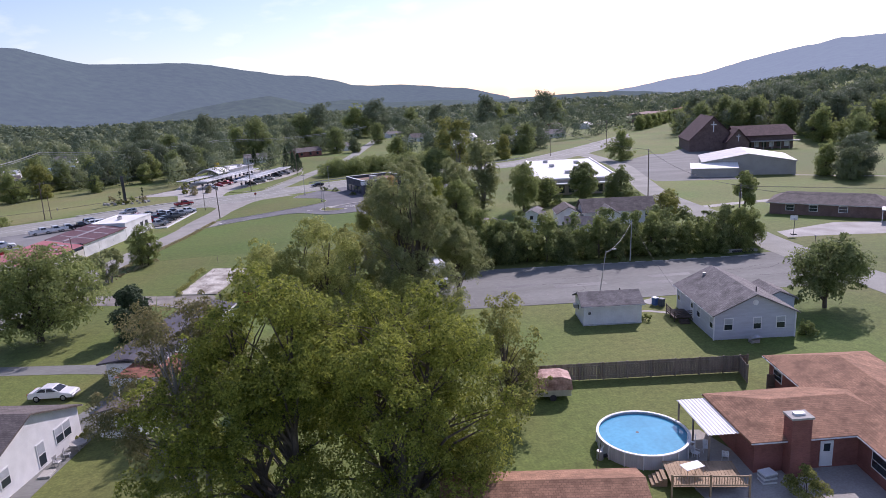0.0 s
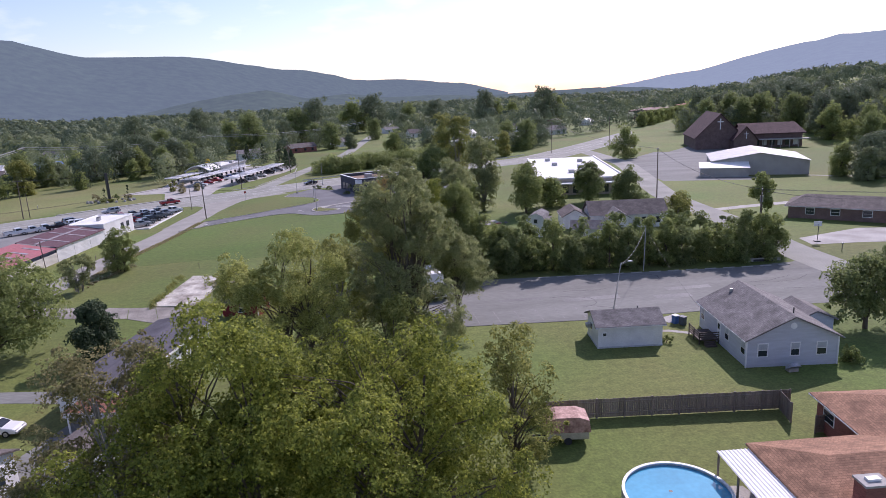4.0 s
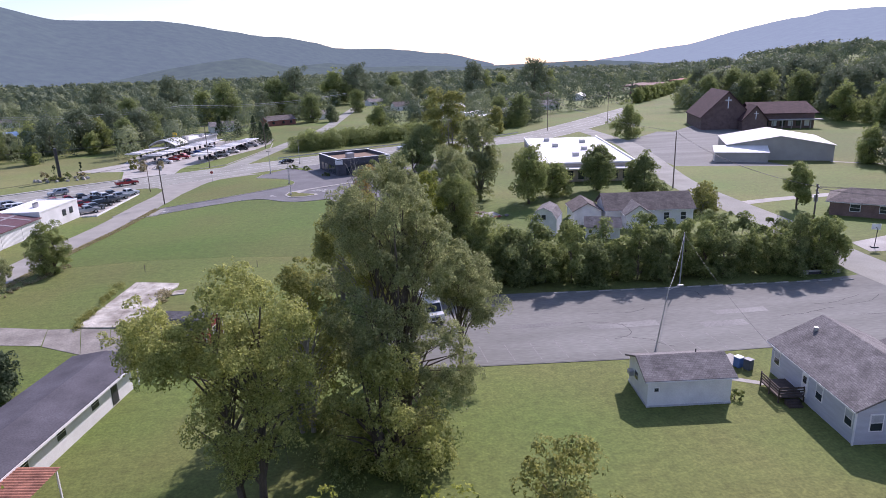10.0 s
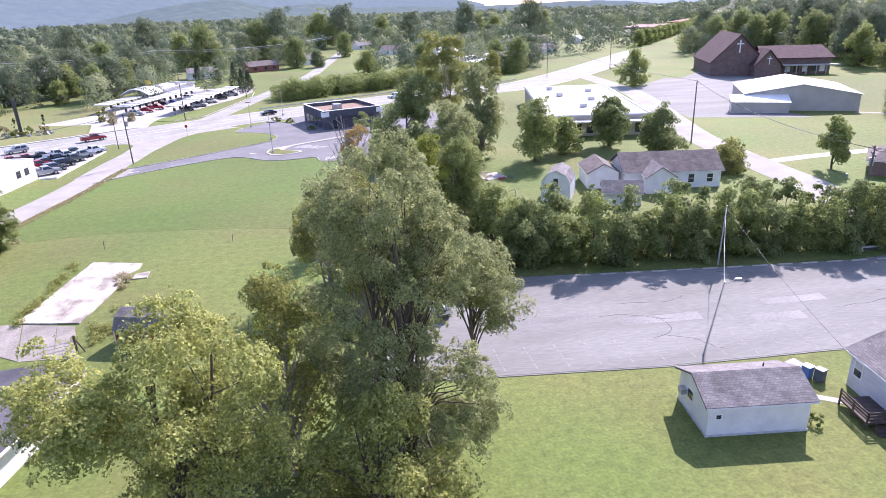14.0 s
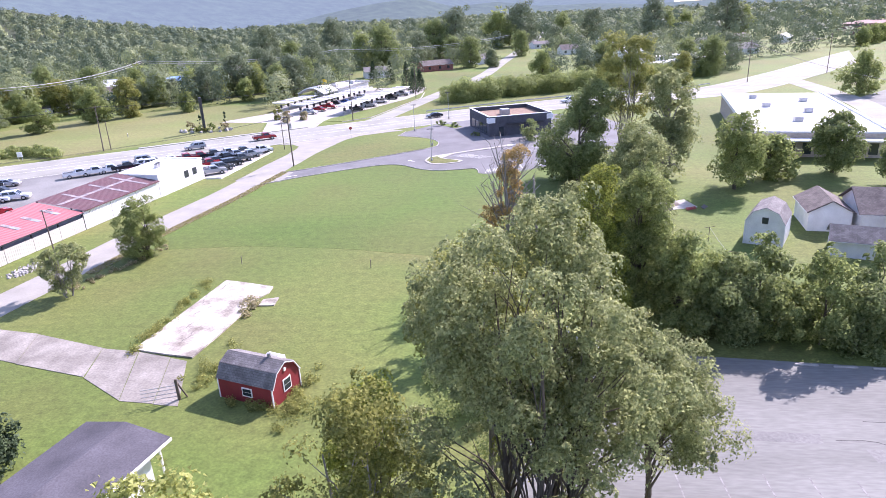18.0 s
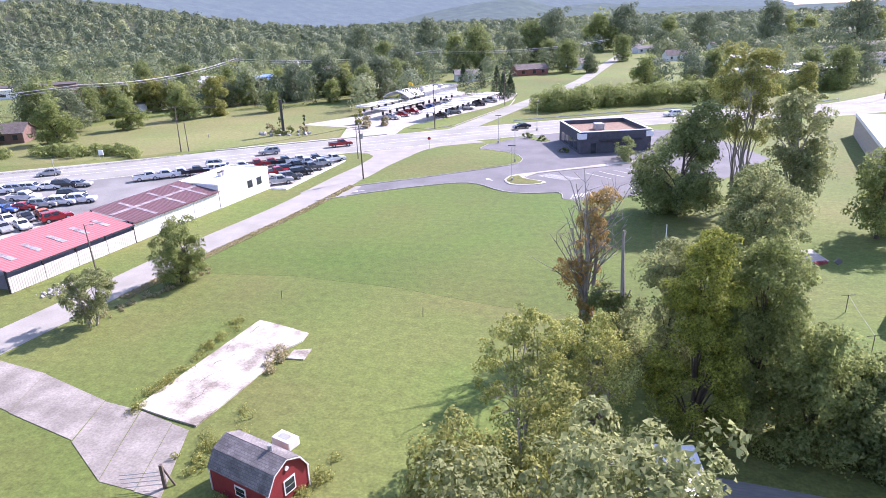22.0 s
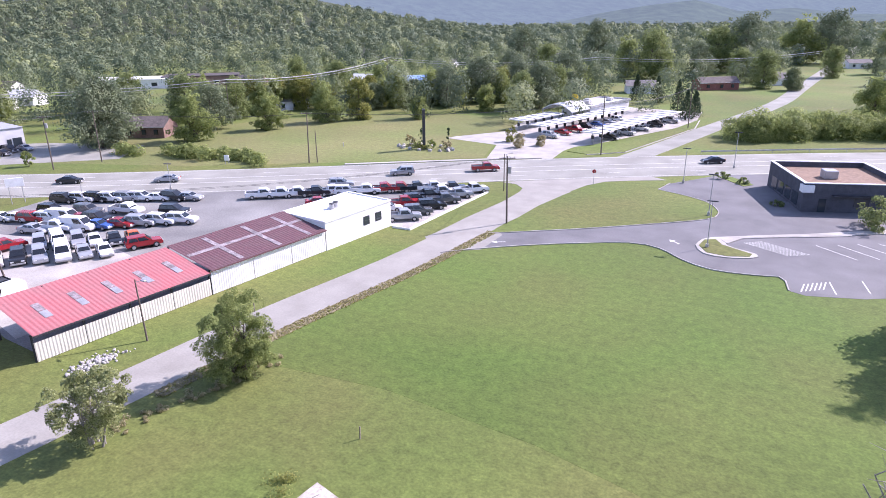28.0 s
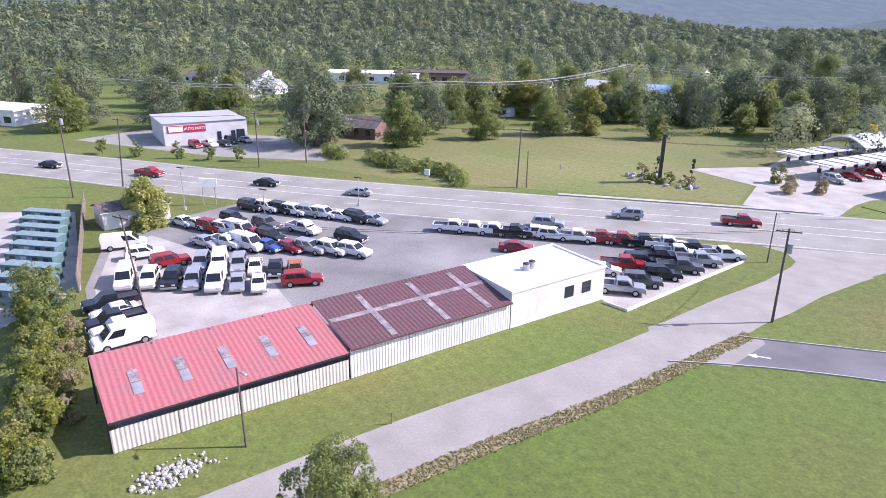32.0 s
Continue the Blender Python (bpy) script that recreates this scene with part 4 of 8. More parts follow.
# red barn-shaped shed
def gambrel(name, label, m, L, W, wall_h, roof_h, wallm, roofm, trim=TRIM):
    e = empty(name, m, label, "shed")
    a, b = L / 2, W / 2
    pr = [(-b, 0), (-b, wall_h), (-b * 0.62, wall_h + roof_h * 0.68), (0, wall_h + roof_h), (b * 0.62, wall_h + roof_h * 0.68), (b, wall_h), (b, 0)]
    bm = bmesh.new()
    f = [bm.verts.new((-a, y, z)) for y, z in pr]
    k = [bm.verts.new((a, y, z)) for y, z in pr]
    bm.faces.new(f)
    bm.faces.new(k[::-1])
    bm.faces.new((f[0], f[1], k[1], k[0]))
    bm.faces.new((f[5], f[6], k[6], k[5]))
    bmesh.ops.recalc_face_normals(bm, faces=bm.faces)
    part("wall", bm, wallm, e)
    for i in range(1, 5):
        (y0, z0), (y1, z1) = pr[i], pr[i + 1]
        bm = bmesh.new()
        n_ = Vector((0, z1 - z0, y0 - y1)).normalized() * 0.07
        if n_.z < 0:
            n_ = -n_
        P = [(-a - 0.15, y0, z0), (a + 0.15, y0, z0), (a + 0.15, y1, z1), (-a - 0.15, y1, z1)]
        lo = [bm.verts.new(p) for p in P]
        hi = [bm.verts.new(Vector(p) + n_) for p in P]
        bm.faces.new(hi)
        bm.faces.new(lo[::-1])
        for j in range(4):
            bm.faces.new((lo[j], lo[(j + 1) % 4], hi[(j + 1) % 4], hi[j]))
        bmesh.ops.recalc_face_normals(bm, faces=bm.faces)
        uv_planar(part("roof", bm, roofm, e))
        for sx in (-1, 1):
            bm = bmesh.new()
            tube(bm, (sx * (a + 0.12), y0, z0 - 0.02), (sx * (a + 0.12), y1, z1 - 0.02), 0.06, 0.06, 4)
            part("trim", bm, trim, e)
    for sx in (-1, 1):
        for sy in (-1, 1):
            part("corner_board", bx(sx * a - 0.05, sy * b - 0.05, 0, sx * a + 0.05, sy * b + 0.05, wall_h), trim, e)
    return e


REDWOOD = mat("red_painted_boards", (0.25, 0.035, 0.04), 0.6, 0.15, 0.8, 10.0, 0.1)
RS = gambrel("barn_shed", "red barn-shaped shed with white trim and grey roof", local(-18.8, 101.6, -18), 5.4, 3.6, 1.7, 1.6, REDWOOD, SHINGLE_GREY)
window(RS, 0.2, -1.8, 0.7, 0.8, 0.6, "-y")
window(RS, 2.7, 0.1, 0.8, 0.8, 0.9, "+x")
part("gable_vent", tb((2.7, 0, 2.6), (2.78, 0, 2.6), 0.16, n=12), TRIM, RS)
part("roof_vent", tb((1.2, 0.2, 3.2), (1.2, 0.2, 3.7), 0.16), GREYMETAL, RS)
BN = empty("white_cabinet", local(-19.3, 106.2, -19), "old white metal cabinet among dry weeds", "cabinet")
part("box", bx(-0.9, -0.55, 0.0, 0.9, 0.55, 0.7, bev=0.04), TRIM, BN)
part("slot", bx(-0.55, -0.3, 0.7, 0.45, 0.3, 0.715), GREYMETAL, BN)
WS = gambrel("barn_shed", "white barn-shaped shed with a grey roof", local(33.6, 137.4, 62), 5.4, 4.4, 2.9, 1.9, WHITEWALL, SHINGLE_GREY)
window(WS, -2.7, 0, 2.9, 0.5, 0.6, "-x", DARKMETAL)

# white L-shaped house behind the hedge
WH = gable_house("house", "white sided house with grey-brown shingle roof", local(53.2, 141.0, -9), 15.5, 8.0, 2.9, 2.2, WHITEWALL, SHINGLE_BROWN, 0.4)
gable_house("house_wing", "white gabled wing of the house", local(49.8, 137.2, 81), 5.4, 4.4, 2.7, 1.5, WHITEWALL, SHINGLE_GREY, 0.3, category="house wing")
gable_house("house_wing", "white side wing of the house", local(42.6, 143.4, 81), 7, 5, 2.6, 1.4, WHITEWALL, SHINGLE_BROWN, 0.3, category="house wing")
gable_house("shed", "small white shed with a grey shingle roof", local(41.8, 132.2, -20), 5.6, 4.0, 2.0, 1.2, WHITEWALL, SHINGLE_GREY, 0.3, category="shed")
window(WH, 3.0, -4.0, 0.9, 0.9, 1.3, "-y")
window(WH, 6.0, -4.0, 0.9, 0.9, 1.3, "-y")
# low brick house at the side road
BH = gable_house("brick_house", "low brown brick ranch house with grey roof", local(98.0, 131.5, -42), 22.0, 9.5, 2.7, 1.6, BRICK_BROWN, SHINGLE_BROWN, 0.7, hip=3.5)
for xx in (-7, -2.5, 3):
    window(BH, xx, -4.75, 1.0, 1.5, 1.2, "-y")
CPB = empty("carport", local(104.0, 117.5, -42), "flat carport with a white edge", "carport")
part("roof_sheet", bx(-4, -2.6, 2.5, 4, 2.6, 2.7), WHITEMETAL, CPB)
for sx in (-3.8, 3.8):
    part("post", bx(sx - 0.06, -2.4, 0, sx + 0.06, -2.28, 2.5), TRIM, CPB)

# white flat-roofed shop building
WB = empty("shop_building", local(69.0, 179.6, 79), "brick shop building with a bright white flat roof", "building")
uv_planar(part("wall", bx(0, 0, -0.2, 54, 23, 4.4), mat("cream_brick", (0.42, 0.36, 0.3), 0.8, 0.15), WB))
part("roof", bx(0.3, 0.3, 4.4, 53.7, 22.7, 4.75), WHITEROOF, WB)
part("parapet", bx(-0.15, -0.15, 4.3, 54.15, 0.3, 5.1), WHITEROOF, WB)
part("parapet", bx(-0.15, 22.7, 4.3, 54.15, 23.15, 5.1), WHITEROOF, WB)
part("canopy", bx(-2.4, 0, 3.3, 0, 23, 3.55), WHITEMETAL, WB)
for i in range(8):
    part("window", bx(-0.06, 1.5 + i * 2.7, 0.6, 0.02, 3.0 + i * 2.7, 2.7), GLASS, WB)
for x, y in ((8, 6), (10.5, 12), (22, 8), (30, 15), (38, 6), (44, 16)):
    part("roof_unit", bx(x, y, 4.75, x + 1.8, y + 1.6, 5.7, bev=0.06), GREYMETAL, WB)

# church hall with a low gabled metal roof, and the church behind it
GY = empty("church_hall", local(112.8, 213.8, 0), "beige metal hall with a pale grey low-pitched roof", "building")
def slab_roof(pts, th, m, parent):
    bm = bmesh.new()
    T = [bm.verts.new((x, y, z + th)) for x, y, z in pts]
    B_ = [bm.verts.new(p) for p in pts]
    bm.faces.new(T)
    bm.faces.new(B_[::-1])
    for i in range(len(pts)):
        j = (i + 1) % len(pts)
        bm.faces.new((T[i], B_[i], B_[j], T[j]))
    bmesh.ops.recalc_face_normals(bm, faces=bm.faces)
    return part("roof", bm, m, parent)
GY.matrix_world = local(123.5, 206.5, -25)
HALLROOF = mat("pale_grey_metal_roof", (0.47, 0.455, 0.43), 0.5, 0.15, 0.3, 5.0, 0.05)
gym_w = mat("tan_metal_wall", (0.4, 0.37, 0.34), 0.6, 0.1, 0.4, 8.0, 0.05)
a, b = 13.5, 12.0
bm = bmesh.new()
v = [bm.verts.new(p) for p in ((-a, -b, -0.2), (a, -b, -0.2), (a, b, -0.2), (-a, b, -0.2), (-a, -b, 4.2), (a, -b, 4.2), (a, b, 4.2), (-a, b, 4.2), (0, -b, 6.6), (0, b, 6.6))]
for f in ((0, 1, 5, 8, 4), (1, 2, 6, 5), (2, 3, 7, 9, 6), (3, 0, 4, 7)):
    bm.faces.new([v[i] for i in f])
part("wall", bm, gym_w, GY)
slab_roof([(-a - 0.4, -b - 0.4, 4.15), (0, -b - 0.4, 6.62), (0, b + 0.4, 6.62), (-a - 0.4, b + 0.4, 4.15)], 0.15, HALLROOF, GY)
slab_roof([(0, -b - 0.4, 6.62), (a + 0.4, -b - 0.4, 4.15), (a + 0.4, b + 0.4, 4.15), (0, b + 0.4, 6.62)], 0.15, HALLROOF, GY)
part("side_wing", bx(-a - 3.5, -b - 4.5, -0.2, -3.5, -b, 2.9), gym_w, GY)
slab_roof([(-a - 3.9, -b - 4.9, 2.7), (-3.2, -b - 4.9, 2.7), (-3.2, -b, 4.0), (-a - 3.9, -b, 4.0)], 0.12, WHITEROOF, GY)
part("door_leaf", bx(-a - 3.56, -b - 3, 0, -a - 3.5, -b - 1.6, 2.1), TRIM, GY)
CHU = empty("church", local(163, 277, -18), "brick church with a steep maroon roof and white crosses", "church")
def a_frame(parent, x, y, L, W, h0, h1, wallm, roofm, along="y"):
    bm = bmesh.new()
    v = [bm.verts.new(p) for p in ((x - W / 2, y, 0), (x + W / 2, y, 0), (x + W / 2, y, h0), (x, y, h1 - 0.1), (x - W / 2, y, h0))]
    w = [bm.verts.new((q.co.x, y + L, q.co.z)) for q in v]
    bm.faces.new(v)
    bm.faces.new(w[::-1])
    for i in (0, 1, 4):
        bm.faces.new((v[i], w[i], w[(i + 1) % 5], v[(i + 1) % 5]))
    bmesh.ops.recalc_face_normals(bm, faces=bm.faces)
    uv_planar(part("wall", bm, wallm, parent))
    for s in (-1, 1):
        uv_planar(slab_roof([(x + s * (W / 2 + 0.6), y - 0.8, h0 - 0.5), (x, y - 0.8, h1), (x, y + L + 0.5, h1), (x + s * (W / 2 + 0.6), y + L + 0.5, h0 - 0.5)], 0.3, roofm, parent))
CB = brick_mat("church_brick", (0.16, 0.11, 0.1))
a_frame(CHU, -12, -8, 30, 19, 5.0, 14.6, CB, SHINGLE_MAROON)
a_frame(CHU, -3, -14, 10, 9, 4.0, 9.4, CB, SHINGLE_MAROON)
part("nave_wall", bx(-2, -6, 0, 21, 10, 6.0), CB, CHU)
uv_planar(slab_roof([(-3, -7.5, 5.6), (22, -7.5, 5.6), (20, 2, 9.5), (-3, 2, 9.5)], 0.3, SHINGLE_MAROON, CHU))
uv_planar(slab_roof([(-3, 2, 9.5), (20, 2, 9.5), (22, 11.5, 5.6), (-3, 11.5, 5.6)], 0.3, SHINGLE_MAROON, CHU))
part("arcade_roof", bx(1, -10, 3.3, 23, -6, 3.6), CONCRETE, CHU)
for i in range(6):
    part("window", bx(2.5 + i * 3, -6.08, 0.8, 4.3 + i * 3, -5.98, 2.9), TRIM if i % 2 else GLASS, CHU)
    part("arcade_post", bx(1.4 + i * 3.4, -9.8, 0, 1.7 + i * 3.4, -9.5, 3.3), CONCRETE, CHU)
for x, y, z, s in ((-12, -8.95, 11.0, 1.5), (-3, -14.95, 6.2, 1.0)):
    cr_ = part("cross", bx(x - 0.12 * s, y - 0.1, z - 1.8 * s, x + 0.12 * s, y, z + 1.2 * s), TRIM, CHU)
    part("cross_arm", bx(x - 0.8 * s, y - 0.12, z + 0.2 * s, x + 0.8 * s, y - 0.02, z + 0.45 * s), TRIM, CHU)

# dark restaurant with a flat roof and parapet
RT = empty("restaurant", local(-3.3, 211.2, 19), "dark charcoal brick restaurant with flat brown roof", "restaurant")
Lx, Ly, hh = 15.6, 17.0, 4.6
for nm, a0 in (("wall", (0, 0, -0.2, Lx, 0.3, hh)), ("wall", (0, Ly - 0.3, -0.2, Lx, Ly, hh)), ("wall", (0, 0.3, -0.2, 0.3, Ly - 0.3, hh)), ("wall", (Lx - 0.3, 0.3, -0.2, Lx, Ly - 0.3, hh))):
    uv_planar(part(nm, bx(*a0), BRICK_DARK, RT))
part("roof", bx(0.3, 0.3, 3.6, Lx - 0.3, Ly - 0.3, 3.75), mat("brown_gravel_roof", (0.26, 0.18, 0.13), 0.9, 0.2), RT)
for a0 in ((-0.1, -0.1, hh, Lx + 0.1, 0.4, hh + 0.12), (-0.1, Ly - 0.4, hh, Lx + 0.1, Ly + 0.1, hh + 0.12), (-0.1, 0.4, hh, 0.4, Ly - 0.4, hh + 0.12), (Lx - 0.4, 0.4, hh, Lx + 0.1, Ly - 0.4, hh + 0.12)):
    part("coping", bx(*a0), TRIM, RT)
part("roof_unit", bx(5.5, 7, 3.75, 7.6, 9.2, 5.1, bev=0.08), GREYMETAL, RT)
part("corner_sign", bx(-0.35, -0.35, 3.2, 1.4, 1.0, 4.35), TRIM, RT)
part("corner_sign", bx(14.4, -0.35, 3.2, 15.95, 1.0, 4.35), TRIM, RT)
part("awning", bx(4.2, -0.9, 2.7, 13.4, 0, 2.85), DARKMETAL, RT)
part("window", bx(7.6, -0.06, 1.0, 9.8, 0.02, 2.3), GLASS, RT)
part("door_leaf", bx(2.4, -0.06, 0, 3.5, 0.02, 2.2), GLASS, RT)
for i in range(4):
    part("window", bx(-0.06, 2.0 + i * 3.4, 0.5, 0.02, 4.6 + i * 3.4, 2.5), GLASS, RT)

# ---- dealer's sheds along the lane (local x runs along the lane) ----
DX = math.degrees(math.atan2(50.1, 7.2))
DW = 8.0


def ribbed(x0, x1, y, z0, z1, step=0.3, d=0.03):
    """One upright folded sheet, its ribs towards -y."""
    bm = corrugated(x0, x1, z0, z1, 0, step, d)
    bm.transform(Matrix.Translation((0, y, 0)) @ Matrix.Rotation(radians(90), 4, "X"))
    return bm


def shed(name, label, x0, x1, z_wall, z_low, z_high, wallm, roofm, gap):
    e = empty(name, local(-65.3, 126.3, DX), label, "metal shed")
    n = max(1, round((x1 - x0) / 5.2))
    for i in range(n):
        bm = ribbed(x0 + i * (x1 - x0) / n + 0.03, x0 + (i + 1) * (x1 - x0) / n - 0.03, 0, 0.05, z_wall)
        part("wall_panel", bm, wallm, e)
    for i in range(n + 1):
        xx = x0 + i * (x1 - x0) / n
        part("post", bx(xx - 0.08, 0.06, 0, xx + 0.08, 0.22, z_low), DARKMETAL, e)
        part("back_post", bx(xx - 0.08, DW - 0.2, 0, xx + 0.08, DW - 0.05, z_high), DARKMETAL, e)
    run = DW + 0.55
    bm = corrugated(x0, x1, 0, math.hypot(run, z_high - z_low), 0, 0.45, 0.025)
    bm.transform(Matrix.Translation((0, -0.35, z_low)) @ Matrix.Rotation(math.atan2(z_high - z_low, run), 4, "X"))
    part("roof", bm, roofm, e)
    part("fascia", bx(x0, -0.38, z_low - 0.16, x1, -0.33, z_low), DARKMETAL if gap else roofm, e)
    return e


S1 = shed("open_shed", "long shed with faded red metal roof and beige wall", 0, 18.9, 2.0, 2.8, 4.2, BEIGEWALL, REDROOF, True)
S2 = shed("storage_shed", "white metal shed with rusty maroon roof", 19.0, 37.0, 2.9, 3.05, 4.3, WHITEMETAL, MAROON, False)
for i in range(5):
    x0 = 2.2 + i * 3.5
    for y0, y1, mm in ((1.9, 3.3, GREYMETAL), (3.4, 5.0, SKYLIGHT)):
        k = (4.2 - 2.8) / (DW + 0.55)
        z0, z1 = 2.8 + (y0 + 0.35) * k + 0.06, 2.8 + (y1 + 0.35) * k + 0.06
        part("skylight", poly3([(x0, y0, z0), (x0 + 0.75, y0, z0), (x0 + 0.75, y1, z1), (x0, y1, z1)]), mm, S1)
k2 = (4.3 - 3.05) / (DW + 0.55)
for x0, y0, w, l in ((23.2, 0.0, 0.65, 7.4), (29.0, 0.0, 0.65, 7.4), (34.0, 0.0, 0.65, 7.4)):
    z0, z1 = 3.05 + (y0 + 0.35) * k2 + 0.055, 3.05 + (y0 + l + 0.35) * k2 + 0.055
    part("pale_strip", poly3([(x0, y0, z0), (x0 + w, y0, z0), (x0 + w, y0 + l, z1), (x0, y0 + l, z1)]), SKYLIGHT, S2)
z0, z1 = 3.05 + 4.35 * k2 + 0.062, 3.05 + 4.95 * k2 + 0.062
part("pale_strip", poly3([(19.2, 4.0, z0), (36.8, 4.0, z0), (36.8, 4.6, z1), (19.2, 4.6, z1)]), SKYLIGHT, S2)
OF = empty("dealer_office", local(-65.3, 126.3, DX), "white block sales office with flat white roof", "building")
part("wall", bx(37.1, 0.0, -0.2, 50.6, 8.6, 3.9), WHITEMETAL, OF)
for a0 in ((37.0, -0.1, 3.9, 50.7, 0.2, 4.15), (37.0, 8.4, 3.9, 50.7, 8.7, 4.15), (37.0, 0.2, 3.9, 37.3, 8.4, 4.15), (50.4, 0.2, 3.9, 50.7, 8.4, 4.15)):
    part("parapet", bx(*a0), TRIM, OF)
part("roof", bx(37.3, 0.2, 3.85, 50.4, 8.4, 3.98), WHITEROOF, OF)
for xx in (45.2, 47.8):
    window(OF, xx, 0.0, 1.7, 1.1, 1.1, "-y", DARKMETAL)
for xx, yy in ((42.4, 4.0), (43.4, 4.2)):
    u = part("roof_fan", tb((xx, yy, 3.98), (xx, yy, 4.75), 0.38, n=14), GREYMETAL, OF)
    part("fan_cap", tb((xx, yy, 4.75), (xx, yy, 4.85), 0.42, 0.3, 14), DARKMETAL, u)

# drive-in restaurant: parking canopies, low building with a white arch and yellow crest
for (x, y, L, rz, lab) in ((-70.6, 274.6, 19, 73, "short white drive-in canopy on posts"), (-58.5, 281, 46, 74, "long white drive-in canopy on posts"), (-43.5, 277, 48, 76, "long white drive-in canopy on slim posts")):
    e = empty("drive_in_canopy", local(x, y, rz), lab, "canopy")
    part("roof", bx(-L / 2, -2.6, 2.7, L / 2, 2.6, 2.95), WHITEMETAL, e)
    for i in range(round(L / 4)):
        part("beam", bx(-L / 2 + 1 + i * 3.9, -2.7, 2.95, -L / 2 + 1.25 + i * 3.9, 2.7, 3.1), GREYMETAL, e)
        part("post", bx(-L / 2 + 1 + i * 3.9, -0.1, 0, -L / 2 + 1.2 + i * 3.9, 0.1, 2.7), GREYMETAL, e)
        part("menu_box", bx(-L / 2 + 0.9 + i * 3.9, -0.35, 1.1, -L / 2 + 1.3 + i * 3.9, 0.3, 2.0), DARKMETAL, e)
DI = empty("drive_in", local(-66.0, 293, 76), "low drive-in building with a white arched canopy", "restaurant")
part("wall", bx(2, -5, -0.2, 27, 5, 3.2), WHITEMETAL, DI)
for a0 in ((1.6, -5.4, 3.2, 27.4, -5.0, 3.9), (1.6, 5.0, 3.2, 27.4, 5.4, 3.9), (1.6, -5.0, 3.2, 2.0, 5.0, 3.9), (27.0, -5.0, 3.2, 27.4, 5.0, 3.9)):
    part("parapet", bx(*a0), GREYMETAL, DI)
part("roof", bx(2.0, -5.0, 3.2, 27.0, 5.0, 3.4), WHITEROOF, DI)
for x, y in ((8, -1), (13, 2), (20, -2)):
    part("roof_unit", bx(x, y, 3.4, x + 1.8, y + 1.6, 4.5, bev=0.06), GREYMETAL, DI)
bm = bmesh.new()
pr = [(-5.2 + 10.4 * i / 14, 3.1 + 2.0 * math.sin(math.pi * i / 14)) for i in range(15)]
f = [bm.verts.new((-9.0, y, z)) for y, z in pr]
k = [bm.verts.new((1.6, y, z)) for y, z in pr]
for i in range(14):
    bm.faces.new((f[i], f[i + 1], k[i + 1], k[i]))
r = bmesh.ops.extrude_face_region(bm, geom=bm.faces[:])
bmesh.ops.translate(bm, verts=[v for v in r["geom"] if isinstance(v, bmesh.types.BMVert)], vec=(0, 0, 0.3))
bmesh.ops.recalc_face_normals(bm, faces=bm.faces)
part("arched_roof", bm, WHITEROOF, DI)
for x, y in ((-8.6, -5.0), (-8.6, 5.0)):
    part("post", bx(x - 0.15, y - 0.15, -0.1, x + 0.15, y + 0.15, 3.2), GREYMETAL, DI)
part("crest", bx(1.0, -0.9, 3.4, 1.9, 1.1, 7.2, bev=0.3), mat("yellow_sign", (0.75, 0.52, 0.05), 0.5, 0.1), DI, "yellow rooftop crest")

# parts store across the highway
ST = empty("parts_store", local(-178.2, 172.0, 79.4), "pale grey metal parts store with a red and white sign", "store")
part("wall", bx(0, 0, -0.2, 19.6, 18, 5.2), mat("pale_grey_metal_wall", (0.6, 0.6, 0.61), 0.5, 0.12, 0.4, 8.0, 0.05), ST)
bm = corrugated(-0.2, 19.8, -0.3, 18.1, 5.22, 0.5, 0.06)
part("roof", bm, mat("grey_white_roof", (0.5, 0.5, 0.52), 0.5, 0.1), ST)
sg = part("sign_board", bx(0.8, -0.12, 3.0, 9.6, 0, 4.6), mat("sign_red", (0.45, 0.03, 0.06), 0.5, 0.1), ST, "red sign board with white letters")
part("sign_emblem", bx(1.1, -0.16, 3.2, 4.4, -0.12, 4.4), TRIM, sg)
part("entrance", bx(16.9, -0.1, 0, 18.9, 0.0, 2.8), GLASS, ST)
for x in (12.2, 15.6):
    part("window", bx(x, -0.08, 0.5, x + 1.0, 0, 2.6), GLASS, ST)
txt = bpy.data.curves.new("sign_letters", "FONT")
txt.body, txt.size, txt.extrude = "AUTO PARTS", 1.0, 0.02
to = new("sign_letters", txt)
txt.materials.append(TRIM)
to.parent = ST
to.matrix_local = pose(4.6, -0.17, 3.45, 90, 0, 0) @ Matrix.Diagonal((0.82, 1, 1, 1))

# grey shed and stacked green bins beside the dealer's lot
SHD = gable_house("shed", "small white shed with a grey roof", local(-122.5, 146.5, 88), 9.5, 5.0, 2.6, 0.8, WHITEMETAL, SHINGLE_BROWN, 0.3, category="shed")
BINM = mat("green_bin_paint", (0.12, 0.22, 0.22), 0.5, 0.2, 0.6, 8.0, 0.05)
def bin_rack(x, y, rz):
    e = empty("storage_container", local(x, y, rz), "green metal container with louvred lid", "container", "stacked green containers")
    part("body", bx(-3.3, -0.95, 0, 3.3, 0.95, 1.75, bev=0.05), BINM, e)
    part("lid", bx(-3.4, -1.0, 1.8, 3.4, 0.8, 1.9, bev=0.03), mat("pale_green_lid", (0.2, 0.29, 0.3), 0.5, 0.2), e)
    for i, xo in enumerate((-2.7, -1.1, 0.5, 2.0)):
        part("opening", bx(xo, -0.99, 1.0, xo + 0.75, -0.94, 1.65), DARKMETAL if i != 1 else GREYMETAL, e)
    for xo in (-3.3, -0.1, 3.2):
        part("rib", bx(xo, -1.02, 0.1, xo + 0.12, -0.94, 1.75), BINM, e)
    return e
